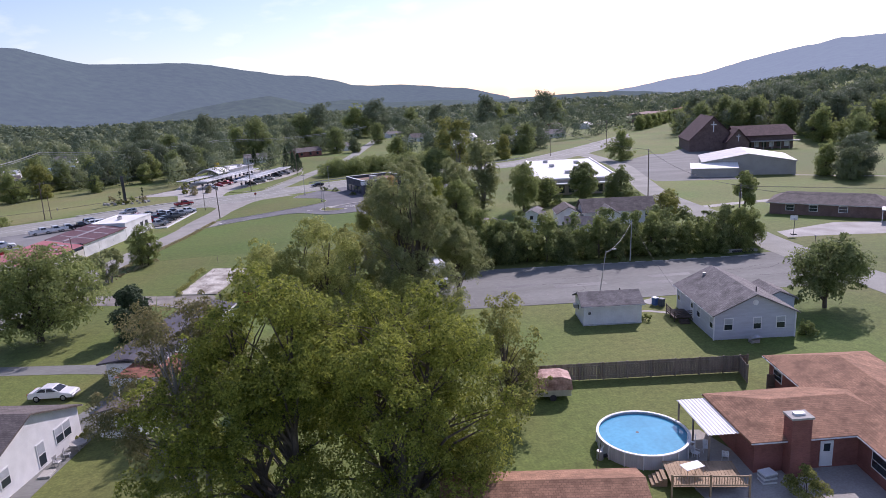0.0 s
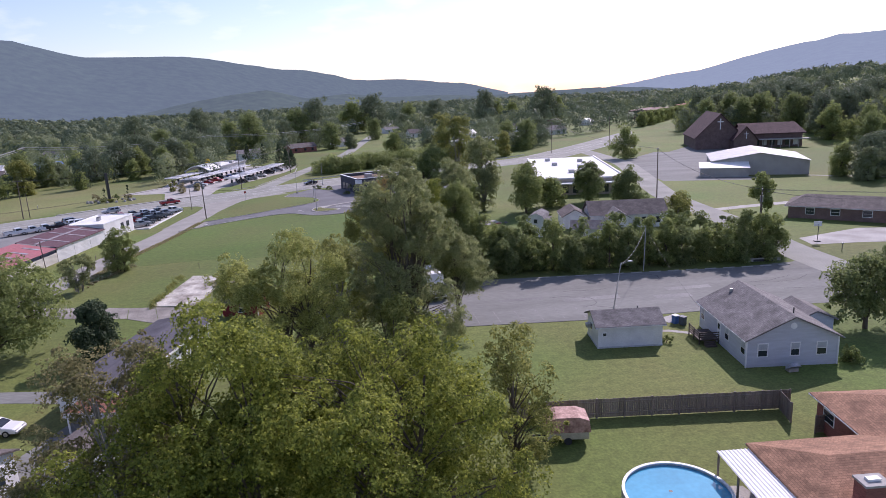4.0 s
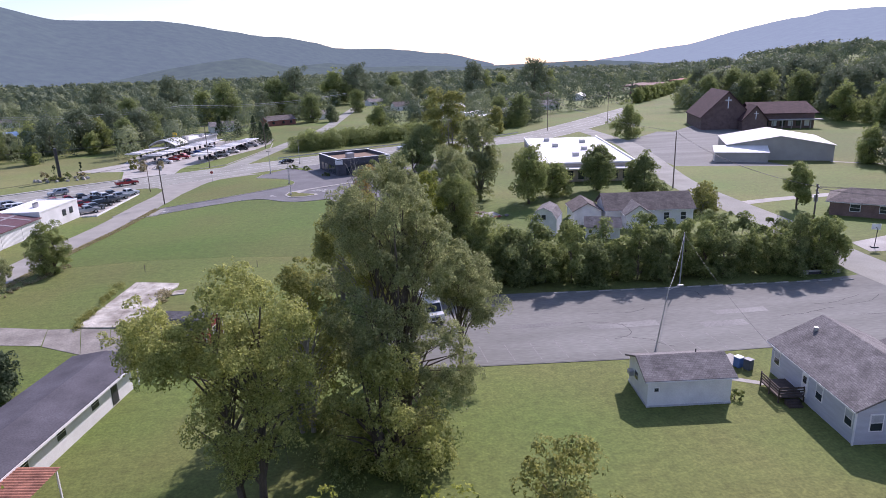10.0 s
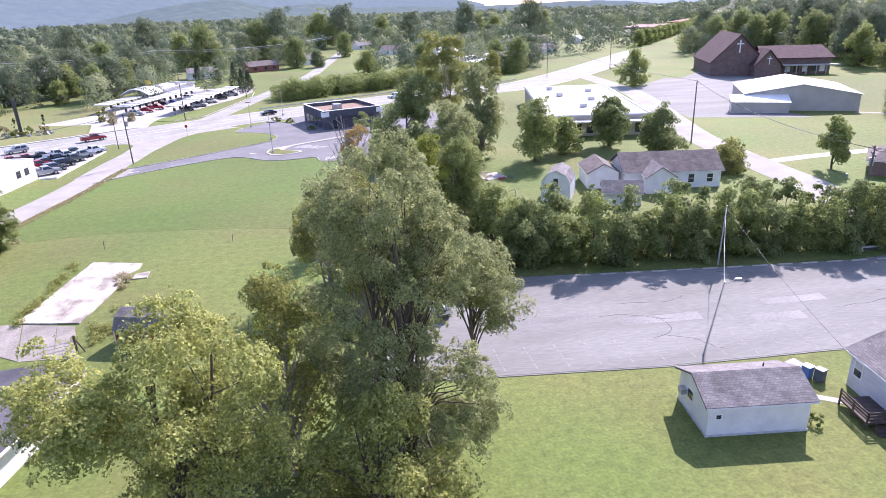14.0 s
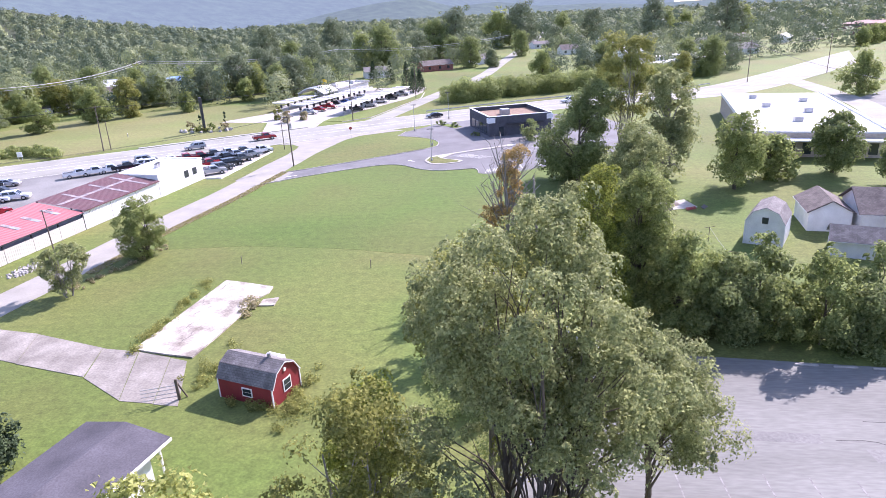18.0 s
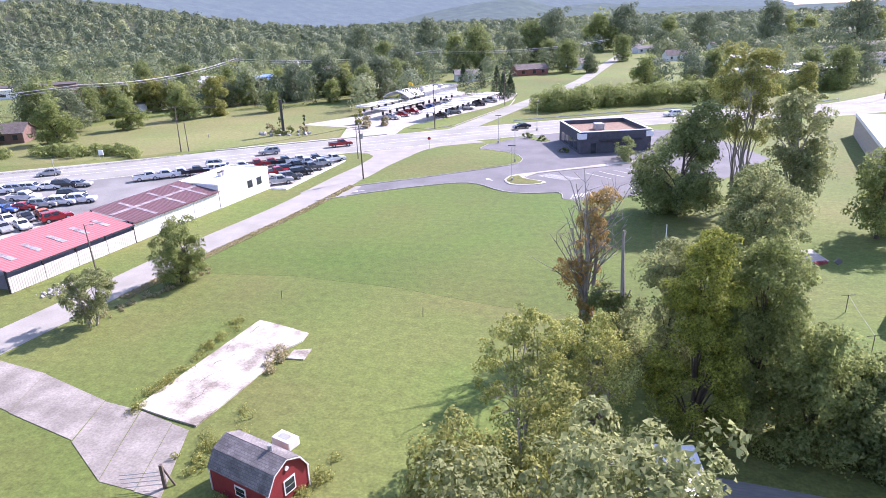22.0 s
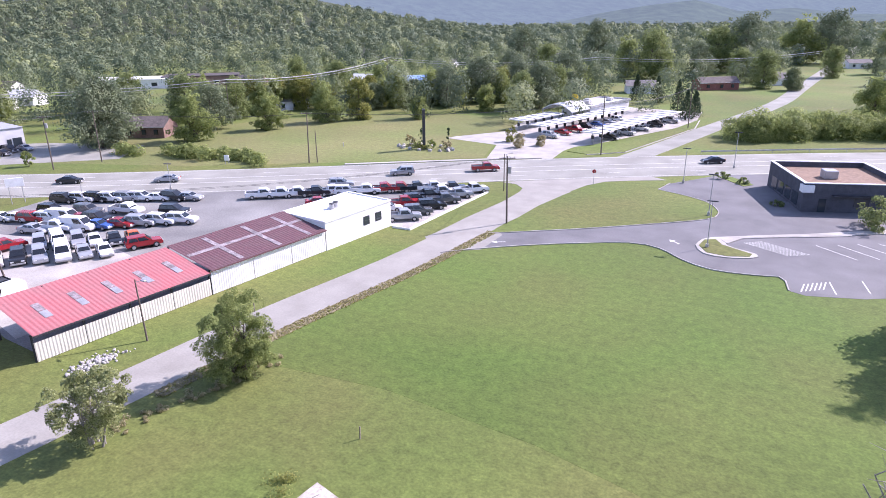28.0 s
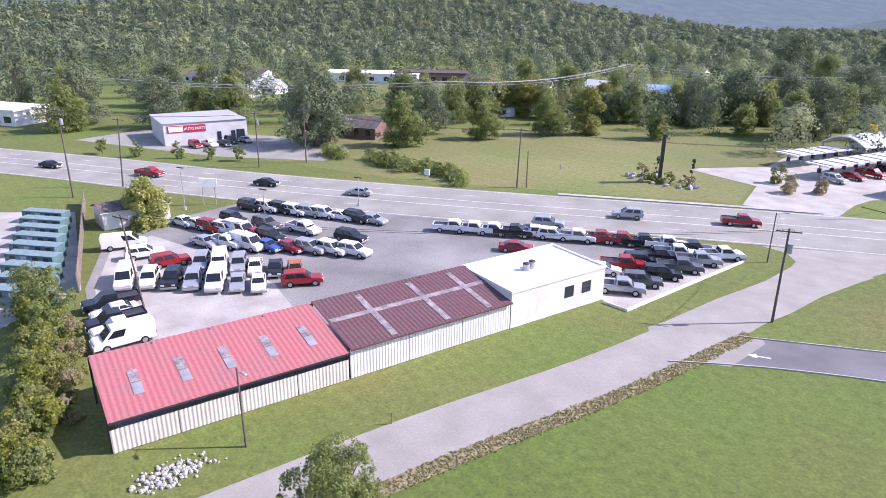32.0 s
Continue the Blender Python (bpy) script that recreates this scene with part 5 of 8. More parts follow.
b0 = bin_rack(-98.6, 127.5, 38)
for i in range(1, 9):
    copy_thing(b0, local(-98.6 - i * 3.91, 127.5 + i * 1.13, 38))
fence("yard_fence", "tall dark board fence beside the container yard", (-137, 143.6), (-98.2, 132.6), 2.4)

# ---- trees ----


def leaf_faces(P, N, size, rnd, corners=4):
    """Leaves of that size at P, facing N: pointed quads, or triangles for far crowns."""
    n = len(P)
    N = N / (np.linalg.norm(N, axis=1)[:, None] + 1e-6)
    a = np.cross(N, rnd.normal(size=(n, 3)))
    a /= np.linalg.norm(a, axis=1)[:, None] + 1e-6
    b = np.cross(N, a)
    s = size * rnd.uniform(0.6, 1.35, n)[:, None]
    if corners == 3:
        a, b = a * s * 0.55, b * s * 0.55
        V = np.stack([P - a * 0.9 - b * 0.5, P + a * 0.9 - b * 0.5, P + b], axis=1).reshape(-1, 3)
    else:
        a, b = a * s * 0.5, b * s * 0.32
        V = np.stack([P - a, P + b, P + a, P - b], axis=1).reshape(-1, 3)
    return V, np.arange(n * corners).reshape(-1, corners)


def leaf_cloud(centers, radii, counts, size, flat=0.75, rnd=None, out=1.5, corners=4):
    """Leaves scattered in the shells of clumps."""
    P, N = [], []
    for c, R, k in zip(centers, radii, counts):
        d = rnd.normal(size=(k, 3))
        d /= np.linalg.norm(d, axis=1)[:, None]
        rad = R * (0.35 + 0.65 * np.sqrt(rnd.uniform(0, 1, k)))
        rad *= 1 + 0.25 * np.sin(d[:, 0] * 5 + c[0]) * np.cos(d[:, 1] * 4 + c[1])
        p = d * rad[:, None]
        p[:, 2] *= flat
        P.append(p + np.asarray(c))
        N.append(d)
    P, N = np.concatenate(P), np.concatenate(N)
    return leaf_faces(P, N * out + rnd.normal(size=(len(P), 3)) * 0.6 + np.array((0, 0, 0.35)), size, rnd, corners)


def leaf_sprays(C, R, leaves, size, rnd, flat=0.85, per=46, fill=0.12, corners=4, spread=3.3):
    """Leaves gathered in small domed sprays on the outside of clumps, with gaps between them, and a thin filling inside."""
    C, R = np.asarray(C), np.asarray(R)
    w = R ** 2 / (R ** 2).sum()
    ns = max(12, int(leaves * (1 - fill) / per))
    pick = rnd.choice(len(C), size=ns, p=w)
    d = rnd.normal(size=(ns, 3)) + np.array((0, 0, 0.45))
    d /= np.linalg.norm(d, axis=1)[:, None]
    cen = C[pick] + d * (R[pick] * rnd.uniform(0.6, 1.12, ns))[:, None] * np.array((1, 1, flat))
    up = d + np.array((0, 0, 0.75)) + rnd.normal(size=(ns, 3)) * 0.25
    up /= np.linalg.norm(up, axis=1)[:, None]
    sr = np.minimum(size * rnd.uniform(0.6, 1.4, ns) * spread, R[pick] * 0.8)
    off = rnd.normal(size=(ns, per, 3))
    off -= up[:, None, :] * (off * up[:, None, :]).sum(axis=2, keepdims=True)
    off *= (np.sqrt(rnd.uniform(0, 1, (ns, per))) / np.linalg.norm(off, axis=2))[:, :, None]
    far = (off ** 2).sum(axis=2, keepdims=True)
    bulge = up[:, None, :] * (0.45 - 0.75 * far + rnd.normal(size=(ns, per, 1)) * 0.12)
    P = (cen[:, None, :] + (off + bulge) * sr[:, None, None]).reshape(-1, 3)
    N = (up[:, None, :] + off * 0.9 + rnd.normal(size=(ns, per, 3)) * 0.55).reshape(-1, 3)
    nf = int(leaves * fill)
    pick = rnd.choice(len(C), size=nf, p=w)
    d = rnd.normal(size=(nf, 3))
    d /= np.linalg.norm(d, axis=1)[:, None]
    P2 = C[pick] + d * (R[pick] * rnd.uniform(0.1, 0.8, nf))[:, None]
    return leaf_faces(np.concatenate([P, P2]), np.concatenate([N, d + rnd.normal(size=(nf, 3)) * 0.5]), size, rnd, corners)


def grow_tree(name, label, x, y, h, r, leafm, leaves=12000, size=0.3, clumps=34, base=0.25, trunk=0.3, bark=BARK, seed=1, taper=0.85, gap=0.3, stems=1, category="tree", group="", lean=(0, 0), cs=(0.2, 0.42), lobes=(), corners=3, fill=0.12, spread=3.3):
    """A tree of leafy clumps on limbs. lobes: crown masses (dx, dy, middle height, radius across, radius up, clumps) in place of one round crown."""
    rd = np.random.default_rng(seed)
    e = empty(name, pose(x, y, 0, 0, 0, 0 if lobes else float(rd.uniform(0, 360))), label, category, group)
    cz0 = h * base
    C, R = [], []
    tries = 0
    for dx, dy, cz, rx, rz, k in lobes:
        for _ in range(k):
            d = rd.normal(size=3)
            d *= rd.uniform(0.25, 1) ** 0.4 / np.linalg.norm(d)
            C.append(np.array((dx + d[0] * rx, dy + d[1] * rx, cz + d[2] * rz)))
            R.append(r * rd.uniform(*cs))
    while not lobes and len(C) < clumps and tries < 4000:
        tries += 1
        u = rd.uniform(0.0, 1)
        z = cz0 + (h - cz0) * u
        prof = math.sin(math.pi * min(1, (0.12 + 0.88 * u)) ** taper) ** 0.7 if u < 0.999 else 0.1
        ang = rd.uniform(0, math.tau)
        rr = r * prof * math.sqrt(rd.uniform(0.12, 1)) * (0.82 + 0.3 * math.sin(2 * ang + seed))
        cr_ = r * rd.uniform(*cs)
        p = np.array((rr * math.cos(ang) + lean[0] * u, rr * math.sin(ang) + lean[1] * u, min(z, h - cr_ * 0.6)))
        if all(np.linalg.norm(p - q) > gap * r * 0.8 for q in C):
            C.append(p)
            R.append(cr_)
    R = np.array(R)
    # small tufts that break the outline of the clumps
    nb = max(10, len(C))
    pick = rd.integers(len(C), size=nb)
    dirs = rd.normal(size=(nb, 3)) + np.array((0, 0, 0.4))
    dirs /= np.linalg.norm(dirs, axis=1)[:, None]
    tufts = [C[k] + dirs[i] * R[k] * 1.25 for i, k in enumerate(pick)]
    CC, RR = C + tufts, np.concatenate([R, R[pick] * rd.uniform(0.25, 0.5, nb)])
    if size > 0.3:
        V, Q = leaf_cloud(CC, RR, np.maximum(8, leaves * 1.1 * RR ** 2 / (RR ** 2).sum()).astype(int), size, 0.85, rd, 1.6, corners)
    else:
        V, Q = leaf_sprays(CC, RR, int(leaves * 1.1), size, rd, corners=corners, fill=fill, spread=spread)
    V[:, 2] = np.maximum(V[:, 2], 0.02)
    mesh_np("crown", V, Q, leafm, e)
    bm = bmesh.new()
    for s in range(stems):
        ox, oy = (0, 0) if stems == 1 else (0.5 * r * 0.25 * math.cos(s * 2.4), 0.5 * r * 0.25 * math.sin(s * 2.4))
        top = Vector((ox * 2.5 + lean[0] * 0.8, oy * 2.5 + lean[1] * 0.8, h * 0.82))
        pts = [Vector((ox, oy, -0.2)).lerp(top, k / 5) + Vector((rd.normal() * 0.12, rd.normal() * 0.12, 0)) * (k > 0) for k in range(6)]
        for k in range(5):
            tube(bm, pts[k], pts[k + 1], trunk * (1 - k * 0.17), trunk * (1 - (k + 1) * 0.17), 7)
        order = rd.permutation(len(C))[: max(6, len(C) // (2 if stems == 1 else stems + 2))]
        for i in order:
            c = Vector(C[i])
            f = min(0.95, max(0.12, (c.z - 0.28 * h) / (0.82 * h)))
            st = pts[0].lerp(pts[5], f)
            mid = st.lerp(c, 0.5) + Vector((0, 0, 0.06 * h))
            rr = trunk * 0.42 * (1.15 - f)
            tube(bm, st, mid, rr, rr * 0.6, 5)
            tube(bm, mid, c, rr * 0.6, rr * 0.15, 5)
            # twigs that stand out of the clump
            for _ in range(2):
                d = Vector(rd.normal(size=3)) + Vector((0, 0, 0.8))
                tube(bm, c, c + d.normalized() * float(R[i]) * 1.15, rr * 0.15, rr * 0.05, 3)
    part("trunk", bm, bark, e)
    return e


# the tall foreground group
grow_tree("tree", "broad dense tree with yellow-green sunlit leaves", -1.0, 43.5, 17.2, 8.8, LEAF_SUN, 125000, 0.155, 130, 0.2, 0.4, BARK, 11, stems=3, cs=(0.1, 0.22), lobes=((0.5, 0.5, 11.5, 7.2, 4.6, 74), (-3.5, -1.0, 13.0, 4.5, 3.6, 34), (5.0, 0, 7.0, 3.4, 4.5, 26), (0, 1.0, 5.0, 7.0, 3.4, 40)))
grow_tree("tree", "broad green tree with sunlit crown", -9.5, 43.0, 18.6, 7.4, LEAF_SUN, 100000, 0.155, 110, 0.2, 0.4, BARK, 12, stems=2, cs=(0.11, 0.23), lobes=((0.6, 0, 13.6, 4.6, 4.6, 56), (-3.0, 0.5, 9.5, 5.4, 5.0, 44), (3.0, 2.0, 10.0, 4.0, 4.5, 20), (-3.0, 0, 4.6, 6.4, 3.2, 36)))
grow_tree("tree", "grey-green twiggy tree with reddish leaf tips", -15.6, 46.0, 17.2, 5.4, LEAF_RUST, 34000, 0.15, 70, 0.3, 0.28, PALEBARK, 13, stems=3, cs=(0.12, 0.24), lobes=((0, 0, 12.2, 4.0, 4.6, 46), (-2.2, 0.5, 8.0, 4.0, 4.2, 30)))
grow_tree("tree", "slim open tree with light green leaves", 9.4, 56.0, 11.9, 3.9, LEAF_OLIVE, 15000, 0.17, 60, 0.12, 0.2, BARK, 14, gap=0.26, cs=(0.12, 0.26))
# the middle group by the parking lot
grow_tree("tree", "tall dense olive-green tree", 2.8, 79.0, 22.3, 6.6, LEAF_GREY, 140000, 0.13, 150, 0.1, 0.2, BARK, 15, stems=4, fill=0.06, spread=3.0, cs=(0.08, 0.18), lobes=((-0.3, 0.5, 17.8, 3.9, 4.2, 66), (-1.2, 0, 10.0, 4.6, 6.5, 64), (2.6, -2.5, 6.0, 3.6, 4.6, 40), (3.3, 0.4, 14.8, 2.6, 2.6, 26)))
grow_tree("tree", "upright sparse tree with yellow-green shoots", 1.2, 87.4, 20.6, 4.4, LEAF_OLIVE, 44000, 0.13, 60, 0.2, 0.22, PALEBARK, 19, corners=3, spread=4.0, stems=4, cs=(0.11, 0.24), lobes=((0.2, 0, 13.6, 2.8, 5.4, 42), (-3.2, -0.4, 14.6, 1.2, 3.0, 14), (1.4, 0, 9.0, 2.2, 4.4, 20)))
grow_tree("tree", "tree with bright yellow-green leaves", -8.2, 69.6, 18.0, 6.4, LEAF_YELLOW, 66000, 0.145, 110, 0.04, 0.3, BARK, 16, stems=2, cs=(0.1, 0.21), lobes=((1.0, -0.8, 14.0, 3.6, 3.5, 46), (-3.9, -0.6, 13.0, 2.7, 1.7, 28), (0.2, 0.6, 7.4, 4.0, 4.0, 40), (2.4, 1.0, 10.0, 3.0, 4.0, 20)))
grow_tree("tree", "olive tree with pale twigs below the tall one", -4.8, 79.5, 14.4, 5.0, LEAF_OLIVE, 26000, 0.15, 80, 0.05, 0.22, PALEBARK, 17, corners=3, spread=3.6, stems=3, gap=0.2, cs=(0.12, 0.25))
grow_tree("tree", "olive bushy tree at the foot of the tall one", 1.4, 72.8, 9.6, 4.8, LEAF_YELLOW, 24000, 0.18, 60, 0.0, 0.25, BARK, 37, stems=3, gap=0.2, cs=(0.14, 0.28))
grow_tree("tree", "bright green bushy tree below the olive one", -5.2, 85.0, 11.0, 3.2, LEAF_SUN, 13000, 0.18, 44, 0.0, 0.2, BARK, 43, gap=0.22)
grow_tree("tree", "grey-green tree at the edge of the lot", 9.6, 88.3, 12.8, 4.3, LEAF_GREY, 44000, 0.14, 70, 0.3, 0.22, BARK, 18, corners=3, spread=4.0, cs=(0.13, 0.26), lobes=((0.3, 0, 9.4, 3.2, 2.7, 48), (2.6, 0, 6.4, 1.8, 1.9, 16), (-1.6, 0.4, 10.0, 1.4, 1.4, 8)))
grow_tree("tree", "sparse yellow-olive tree with upright shoots", 2.6, 111.8, 9.6, 4.2, LEAF_YELLOW, 24000, 0.16, 80, 0.05, 0.16, PALEBARK, 41, stems=4, gap=0.26, cs=(0.1, 0.24))
grow_tree("tree", "thin open olive tree with upright shoots", -2.2, 110.5, 10.6, 3.4, LEAF_YELLOW, 15000, 0.16, 60, 0.1, 0.14, PALEBARK, 42, stems=4, gap=0.34, cs=(0.1, 0.22))
grow_tree("tree", "dying tree hung with orange vines", 1.4, 125.4, 15.2, 2.6, LEAF_ORANGE, 9500, 0.17, 60, 0.05, 0.28, PALEBARK, 20, stems=3, cs=(0.12, 0.3), lobes=((0, 0, 8.5, 1.1, 6.4, 40), (-1.6, 0, 7.0, 1.1, 2.2, 12), (0.9, 0, 13.0, 0.8, 2.6, 14)))
grow_tree("tree", "dark ivy tree beside the dead trunk", 3.4, 124.4, 6.6, 2.2, LEAF_DARK, 10000, 0.22, 34, 0.0, 0.2, BARK, 38, gap=0.22)
grow_tree("tree", "bushy grey-green tree in the row", 8.3, 122.4, 11.4, 3.4, LEAF_GREY, 26000, 0.17, 50, 0.0, 0.2, BARK, 39, gap=0.22)
grow_tree("tree", "tall grey-green tree behind the row", 14.6, 121.6, 18.2, 4.0, LEAF_GREY, 46000, 0.16, 60, 0.0, 0.2, BARK, 45, cs=(0.15, 0.3), lobes=((0, 0, 13.6, 2.7, 4.2, 40), (0.3, 0, 6.0, 3.2, 5.2, 40)))
grow_tree("tree", "bright green upright tree in the row", 9.4, 112.4, 16.8, 3.6, LEAF_SUN, 56000, 0.15, 60, 0.0, 0.2, BARK, 21, cs=(0.16, 0.32), lobes=((0, 0, 11.6, 1.9, 4.4, 40), (0.3, 0, 5.0, 3.0, 4.4, 34)))
grow_tree("tree", "green vine-covered tree in the row", 13.6, 114.4, 15.4, 4.4, LEAF_MID, 56000, 0.16, 60, 0.02, 0.22, BARK, 22, cs=(0.15, 0.3), lobes=((-0.4, 0, 11.0, 2.6, 3.8, 36), (0.6, 0, 5.4, 3.6, 4.4, 40)))
grow_tree("tree", "dark vine-covered tree by the fence line", 17.0, 112.6, 9.6, 3.8, LEAF_MID, 20000, 0.22, 44, 0.02, 0.3, BARK, 23, gap=0.22)
grow_tree("tree", "dark leafy tree at the hedge end", 20.6, 112.4, 7.4, 3.6, LEAF_DARK, 15000, 0.24, 36, 0.0, 0.25, BARK, 40, gap=0.22)
grow_tree("tree", "broad dark tree beside the restaurant", 13.4, 169.0, 15.0, 8.0, LEAF_DARK, 30000, 0.32, 46, 0.02, 0.4, BARK, 24, cs=(0.16, 0.3), lobes=((0, 0, 6.5, 6.6, 6.2, 60), (2.6, 2, 12.0, 3.4, 3.6, 20)))
grow_tree("tree", "tall open poplar above the others", 22.0, 174.5, 24.6, 5.0, LEAF_OLIVE, 21000, 0.24, 60, 0.3, 0.24, PALEBARK, 25, stems=3, cs=(0.14, 0.28), lobes=((-2.6, 0, 19.5, 1.8, 4.6, 26), (1.8, 0, 19.0, 2.0, 4.6, 26), (0, 0, 12.0, 3.4, 3.4, 18)))
grow_tree("tree", "tall poplar with pale leaves", 28.0, 168.0, 18.2, 5.4, LEAF_GREY, 24000, 0.3, 38, 0.1, 0.4, PALEBARK, 26, cs=(0.16, 0.3), lobes=((0, 0, 12.5, 3.6, 5.4, 50), (0, 0, 5, 4.4, 4, 30)))
grow_tree("tree", "pale green tree in the back garden row", 21.6, 159.6, 9.5, 4.4, LEAF_MID, 14000, 0.3, 34, 0.0, 0.3, BARK, 44)
grow_tree("tree", "leafy tree in the back garden", 37.0, 161.0, 11.4, 4.8, LEAF_MID, 14000, 0.3, 36, 0.15, 0.3, BARK, 27)
grow_tree("tree", "round dark tree before the shops", 55.6, 170.0, 9.6, 4.4, LEAF_DARK, 18000, 0.3, 40, 0.15, 0.3, BARK, 28)
grow_tree("tree", "dark round tree by the side road", 62.2, 160.4, 8.6, 3.7, LEAF_DARK, 15000, 0.3, 36, 0.05, 0.3, BARK, 29)
grow_tree("tree", "dark magnolia with a dense crown", 55.6, 75.6, 8.8, 4.3, LEAF_DARK, 16000, 0.28, 40, 0.28, 0.3, BARK, 30)
grow_tree("tree", "large shade tree on the lawn", -46.8, 90.4, 12.6, 7.0, LEAF_MID, 34000, 0.26, 70, 0.2, 0.45, BARK, 31)
grow_tree("cedar", "dense dark evergreen cedar", -34.2, 88.9, 6.6, 3.0, LEAF_PINE, 13000, 0.26, 30, 0.02, 0.2, BARK, 32, category="tree")
grow_tree("shrub_tree", "upright bushy tree by the lane", -46.4, 132.9, 8.2, 3.8, LEAF_MID, 44000, 0.125, 40, 0.0, 0.12, BARK, 33, category="tree", stems=5, spread=3.0, fill=0.12, cs=(0.12, 0.24), lobes=((0, 0, 1.9, 2.9, 1.8, 34), (0, 0, 4.2, 3.3, 2.2, 46), (0.5, 0, 6.7, 1.8, 1.4, 16)))
grow_tree("shrub_tree", "thin grey-green bush by the lane", -49.0, 120.8, 6.2, 3.6, LEAF_GREY, 18000, 0.14, 30, 0.08, 0.1, PALEBARK, 34, category="tree", stems=5, spread=2.4, fill=0.03, cs=(0.09, 0.18), lobes=((0, 0, 2.2, 1.8, 1.6, 22), (0, 0, 4.2, 3.0, 1.7, 44)))
grow_tree("tree", "small young tree on the lawn", 84.3, 141.0, 8.5, 3.2, LEAF_MID, 8000, 0.32, 26, 0.25, 0.2, BARK, 35)
grow_tree("tree", "round tree by the dealer's shed", -119.0, 147.5, 7.0, 4.4, LEAF_YELLOW, 11000, 0.34, 28, 0.02, 0.25, BARK, 36)

# hedge of vine-covered trees behind the parking lot: one thing for each tree
hr = np.random.default_rng(50)
for i in range(15):
    u = i / 14
    hx, hy = 22.5 + 43 * u + hr.uniform(-0.6, 0.6), 110.6 - 4.6 * u + hr.uniform(-0.4, 1.6)
    grow_tree("hedge_tree", "vine-covered hedge tree along the lot", hx, hy, float(hr.uniform(5.2, 8.6)), float(hr.uniform(2.3, 3.1)), LEAF_MID if i % 3 else LEAF_DARK, 10000, 0.22, 30, 0.0, 0.14, BARK, 60 + i, category="tree", group="hedge along the lot")
for i in range(9):
    u = i / 8
    grow_tree("hedge_tree", "dark tree in the back of the hedge", 25 + 40 * u, 115.5 - 3.5 * u, float(hr.uniform(5.6, 8.2)), float(hr.uniform(2.6, 3.3)), LEAF_DARK, 4000, 0.3, 20, 0.0, 0.14, BARK, 80 + i, category="tree", group="hedge along the lot")

# free-standing trees in the middle distance, copied from a few grown ones
protos = []
for i, (hh, rr, lm, n_l) in enumerate(((11, 5.2, LEAF_MID, 5200), (13, 5.6, LEAF_DARK, 5600), (9, 4.4, LEAF_FAR[2], 4200), (15, 6.6, LEAF_FAR[0], 6200), (7, 3.4, LEAF_MID, 3000), (12, 4.2, LEAF_OLIVE, 4200))):
    protos.append(grow_tree("tree", ("round green tree in the middle distance", "tall dark green roadside tree", "pale green spreading garden tree", "large spreading green tree", "small rounded green lawn tree", "slim olive green garden tree")[i], 0, -400 - 30 * i, hh, rr, lm, int(n_l * 1.5), 0.42, 46, 0.03, 0.3, BARK, 120 + i, gap=0.2, corners=3, fill=0.25, spread=2.2))
PLACED = [(-275, 161, 3), (-262, 172, 0), (-222, 166, 3), (-214, 160, 0), (-205, 181, 3), (-207, 193, 1), (-203, 201, 0), (-246, 199, 3), (-232, 190, 2), (-272, 223, 1), (-240, 221, 3), (-156, 199, 3), (-159, 203, 3), (-172, 240, 1), (-153, 232, 3), (-214, 252, 1), (-143, 216, 0), (-198, 240, 2), (-180, 254, 0), (-218, 236, 3), (-228, 246, 1),
          (-162, 251, 1), (-137.5, 238, 0), (-131, 256, 0), (-163, 306, 1), (-125, 265, 5), (-148, 312, 0), (-129, 293, 1), (-109, 274, 4), (-122, 306, 0), (-114, 303, 3), (-113, 313, 1), (-109, 319, 3), (-97.5, 299, 4), (-101, 320, 0), (-86, 303, 1), (-83, 311, 3), (-83, 327, 1), (-84, 343, 3), (-85, 371, 0), (-116, 367, 3), (-124, 437, 1), (-100, 335, 3), (-95, 352, 1), (-110, 345, 0), (-133, 334, 2), (-170, 296, 5), (-188, 312, 1),
          (-30, 430, 1), (-22, 436, 3), (-8, 402, 2), (8, 470, 1), (-50, 440, 3), (-60, 420, 0), (30, 500, 3), (80, 330, 1)]
PLACED2 = [(103, 262, 0), (135, 172, 2), (146, 160, 0), (152, 166, 3), (176, 180, 1), (190, 196, 3), (168, 150, 2), (200, 250, 1), (215, 270, 3), (226, 262, 1), (240, 250, 3), (212, 300, 1), (230, 310, 3), (250, 300, 1), (205, 190, 0), (186, 165, 0), (44.3, 167, 4), (62, 300, 5), (70, 330, 1), (92, 352, 3), (30, 318, 2), (14, 322, 0), (40, 345, 1)]
tr_ = random.Random(5)
for x, y, k in PLACED + PLACED2:
    o = copy_thing(protos[k], pose(x, y, 0, 0, 0, tr_.uniform(0, 360)))
    s = tr_.uniform(0.85, 1.15)
    o.scale = (s, s, s * tr_.uniform(0.92, 1.1))
# large old trees along the hill street and on the skyline
for x, y, s in ((-70, 432, 1.8), (-83, 442, 1.6), (-33, 491, 2.0), (-46, 482, 1.8), (-8, 566, 2.3), (9, 574, 2.1), (-19, 406, 1.2), (111, 600, 2.0), (122, 612, 1.8), (165, 600, 2.05), (179, 606, 1.9), (137, 606, 1.6), (40, 585, 1.7), (66, 610, 1.6), (-120, 520, 1.8), (-150, 470, 1.6)):
    o = copy_thing(protos[(3, 1, 0)[int(abs(x)) % 3]], pose(x, y, 0, 0, 0, tr_.uniform(0, 360)))
    o.scale = (s, s, s)
for i in range(11):
    x, y = 188 + i * 9.6, 440 + i * 11.5
    o = copy_thing(protos[4], pose(x, y, 0, 0, 0, tr_.uniform(0, 360)))
    o.scale = (1.4, 1.4, 1.4)
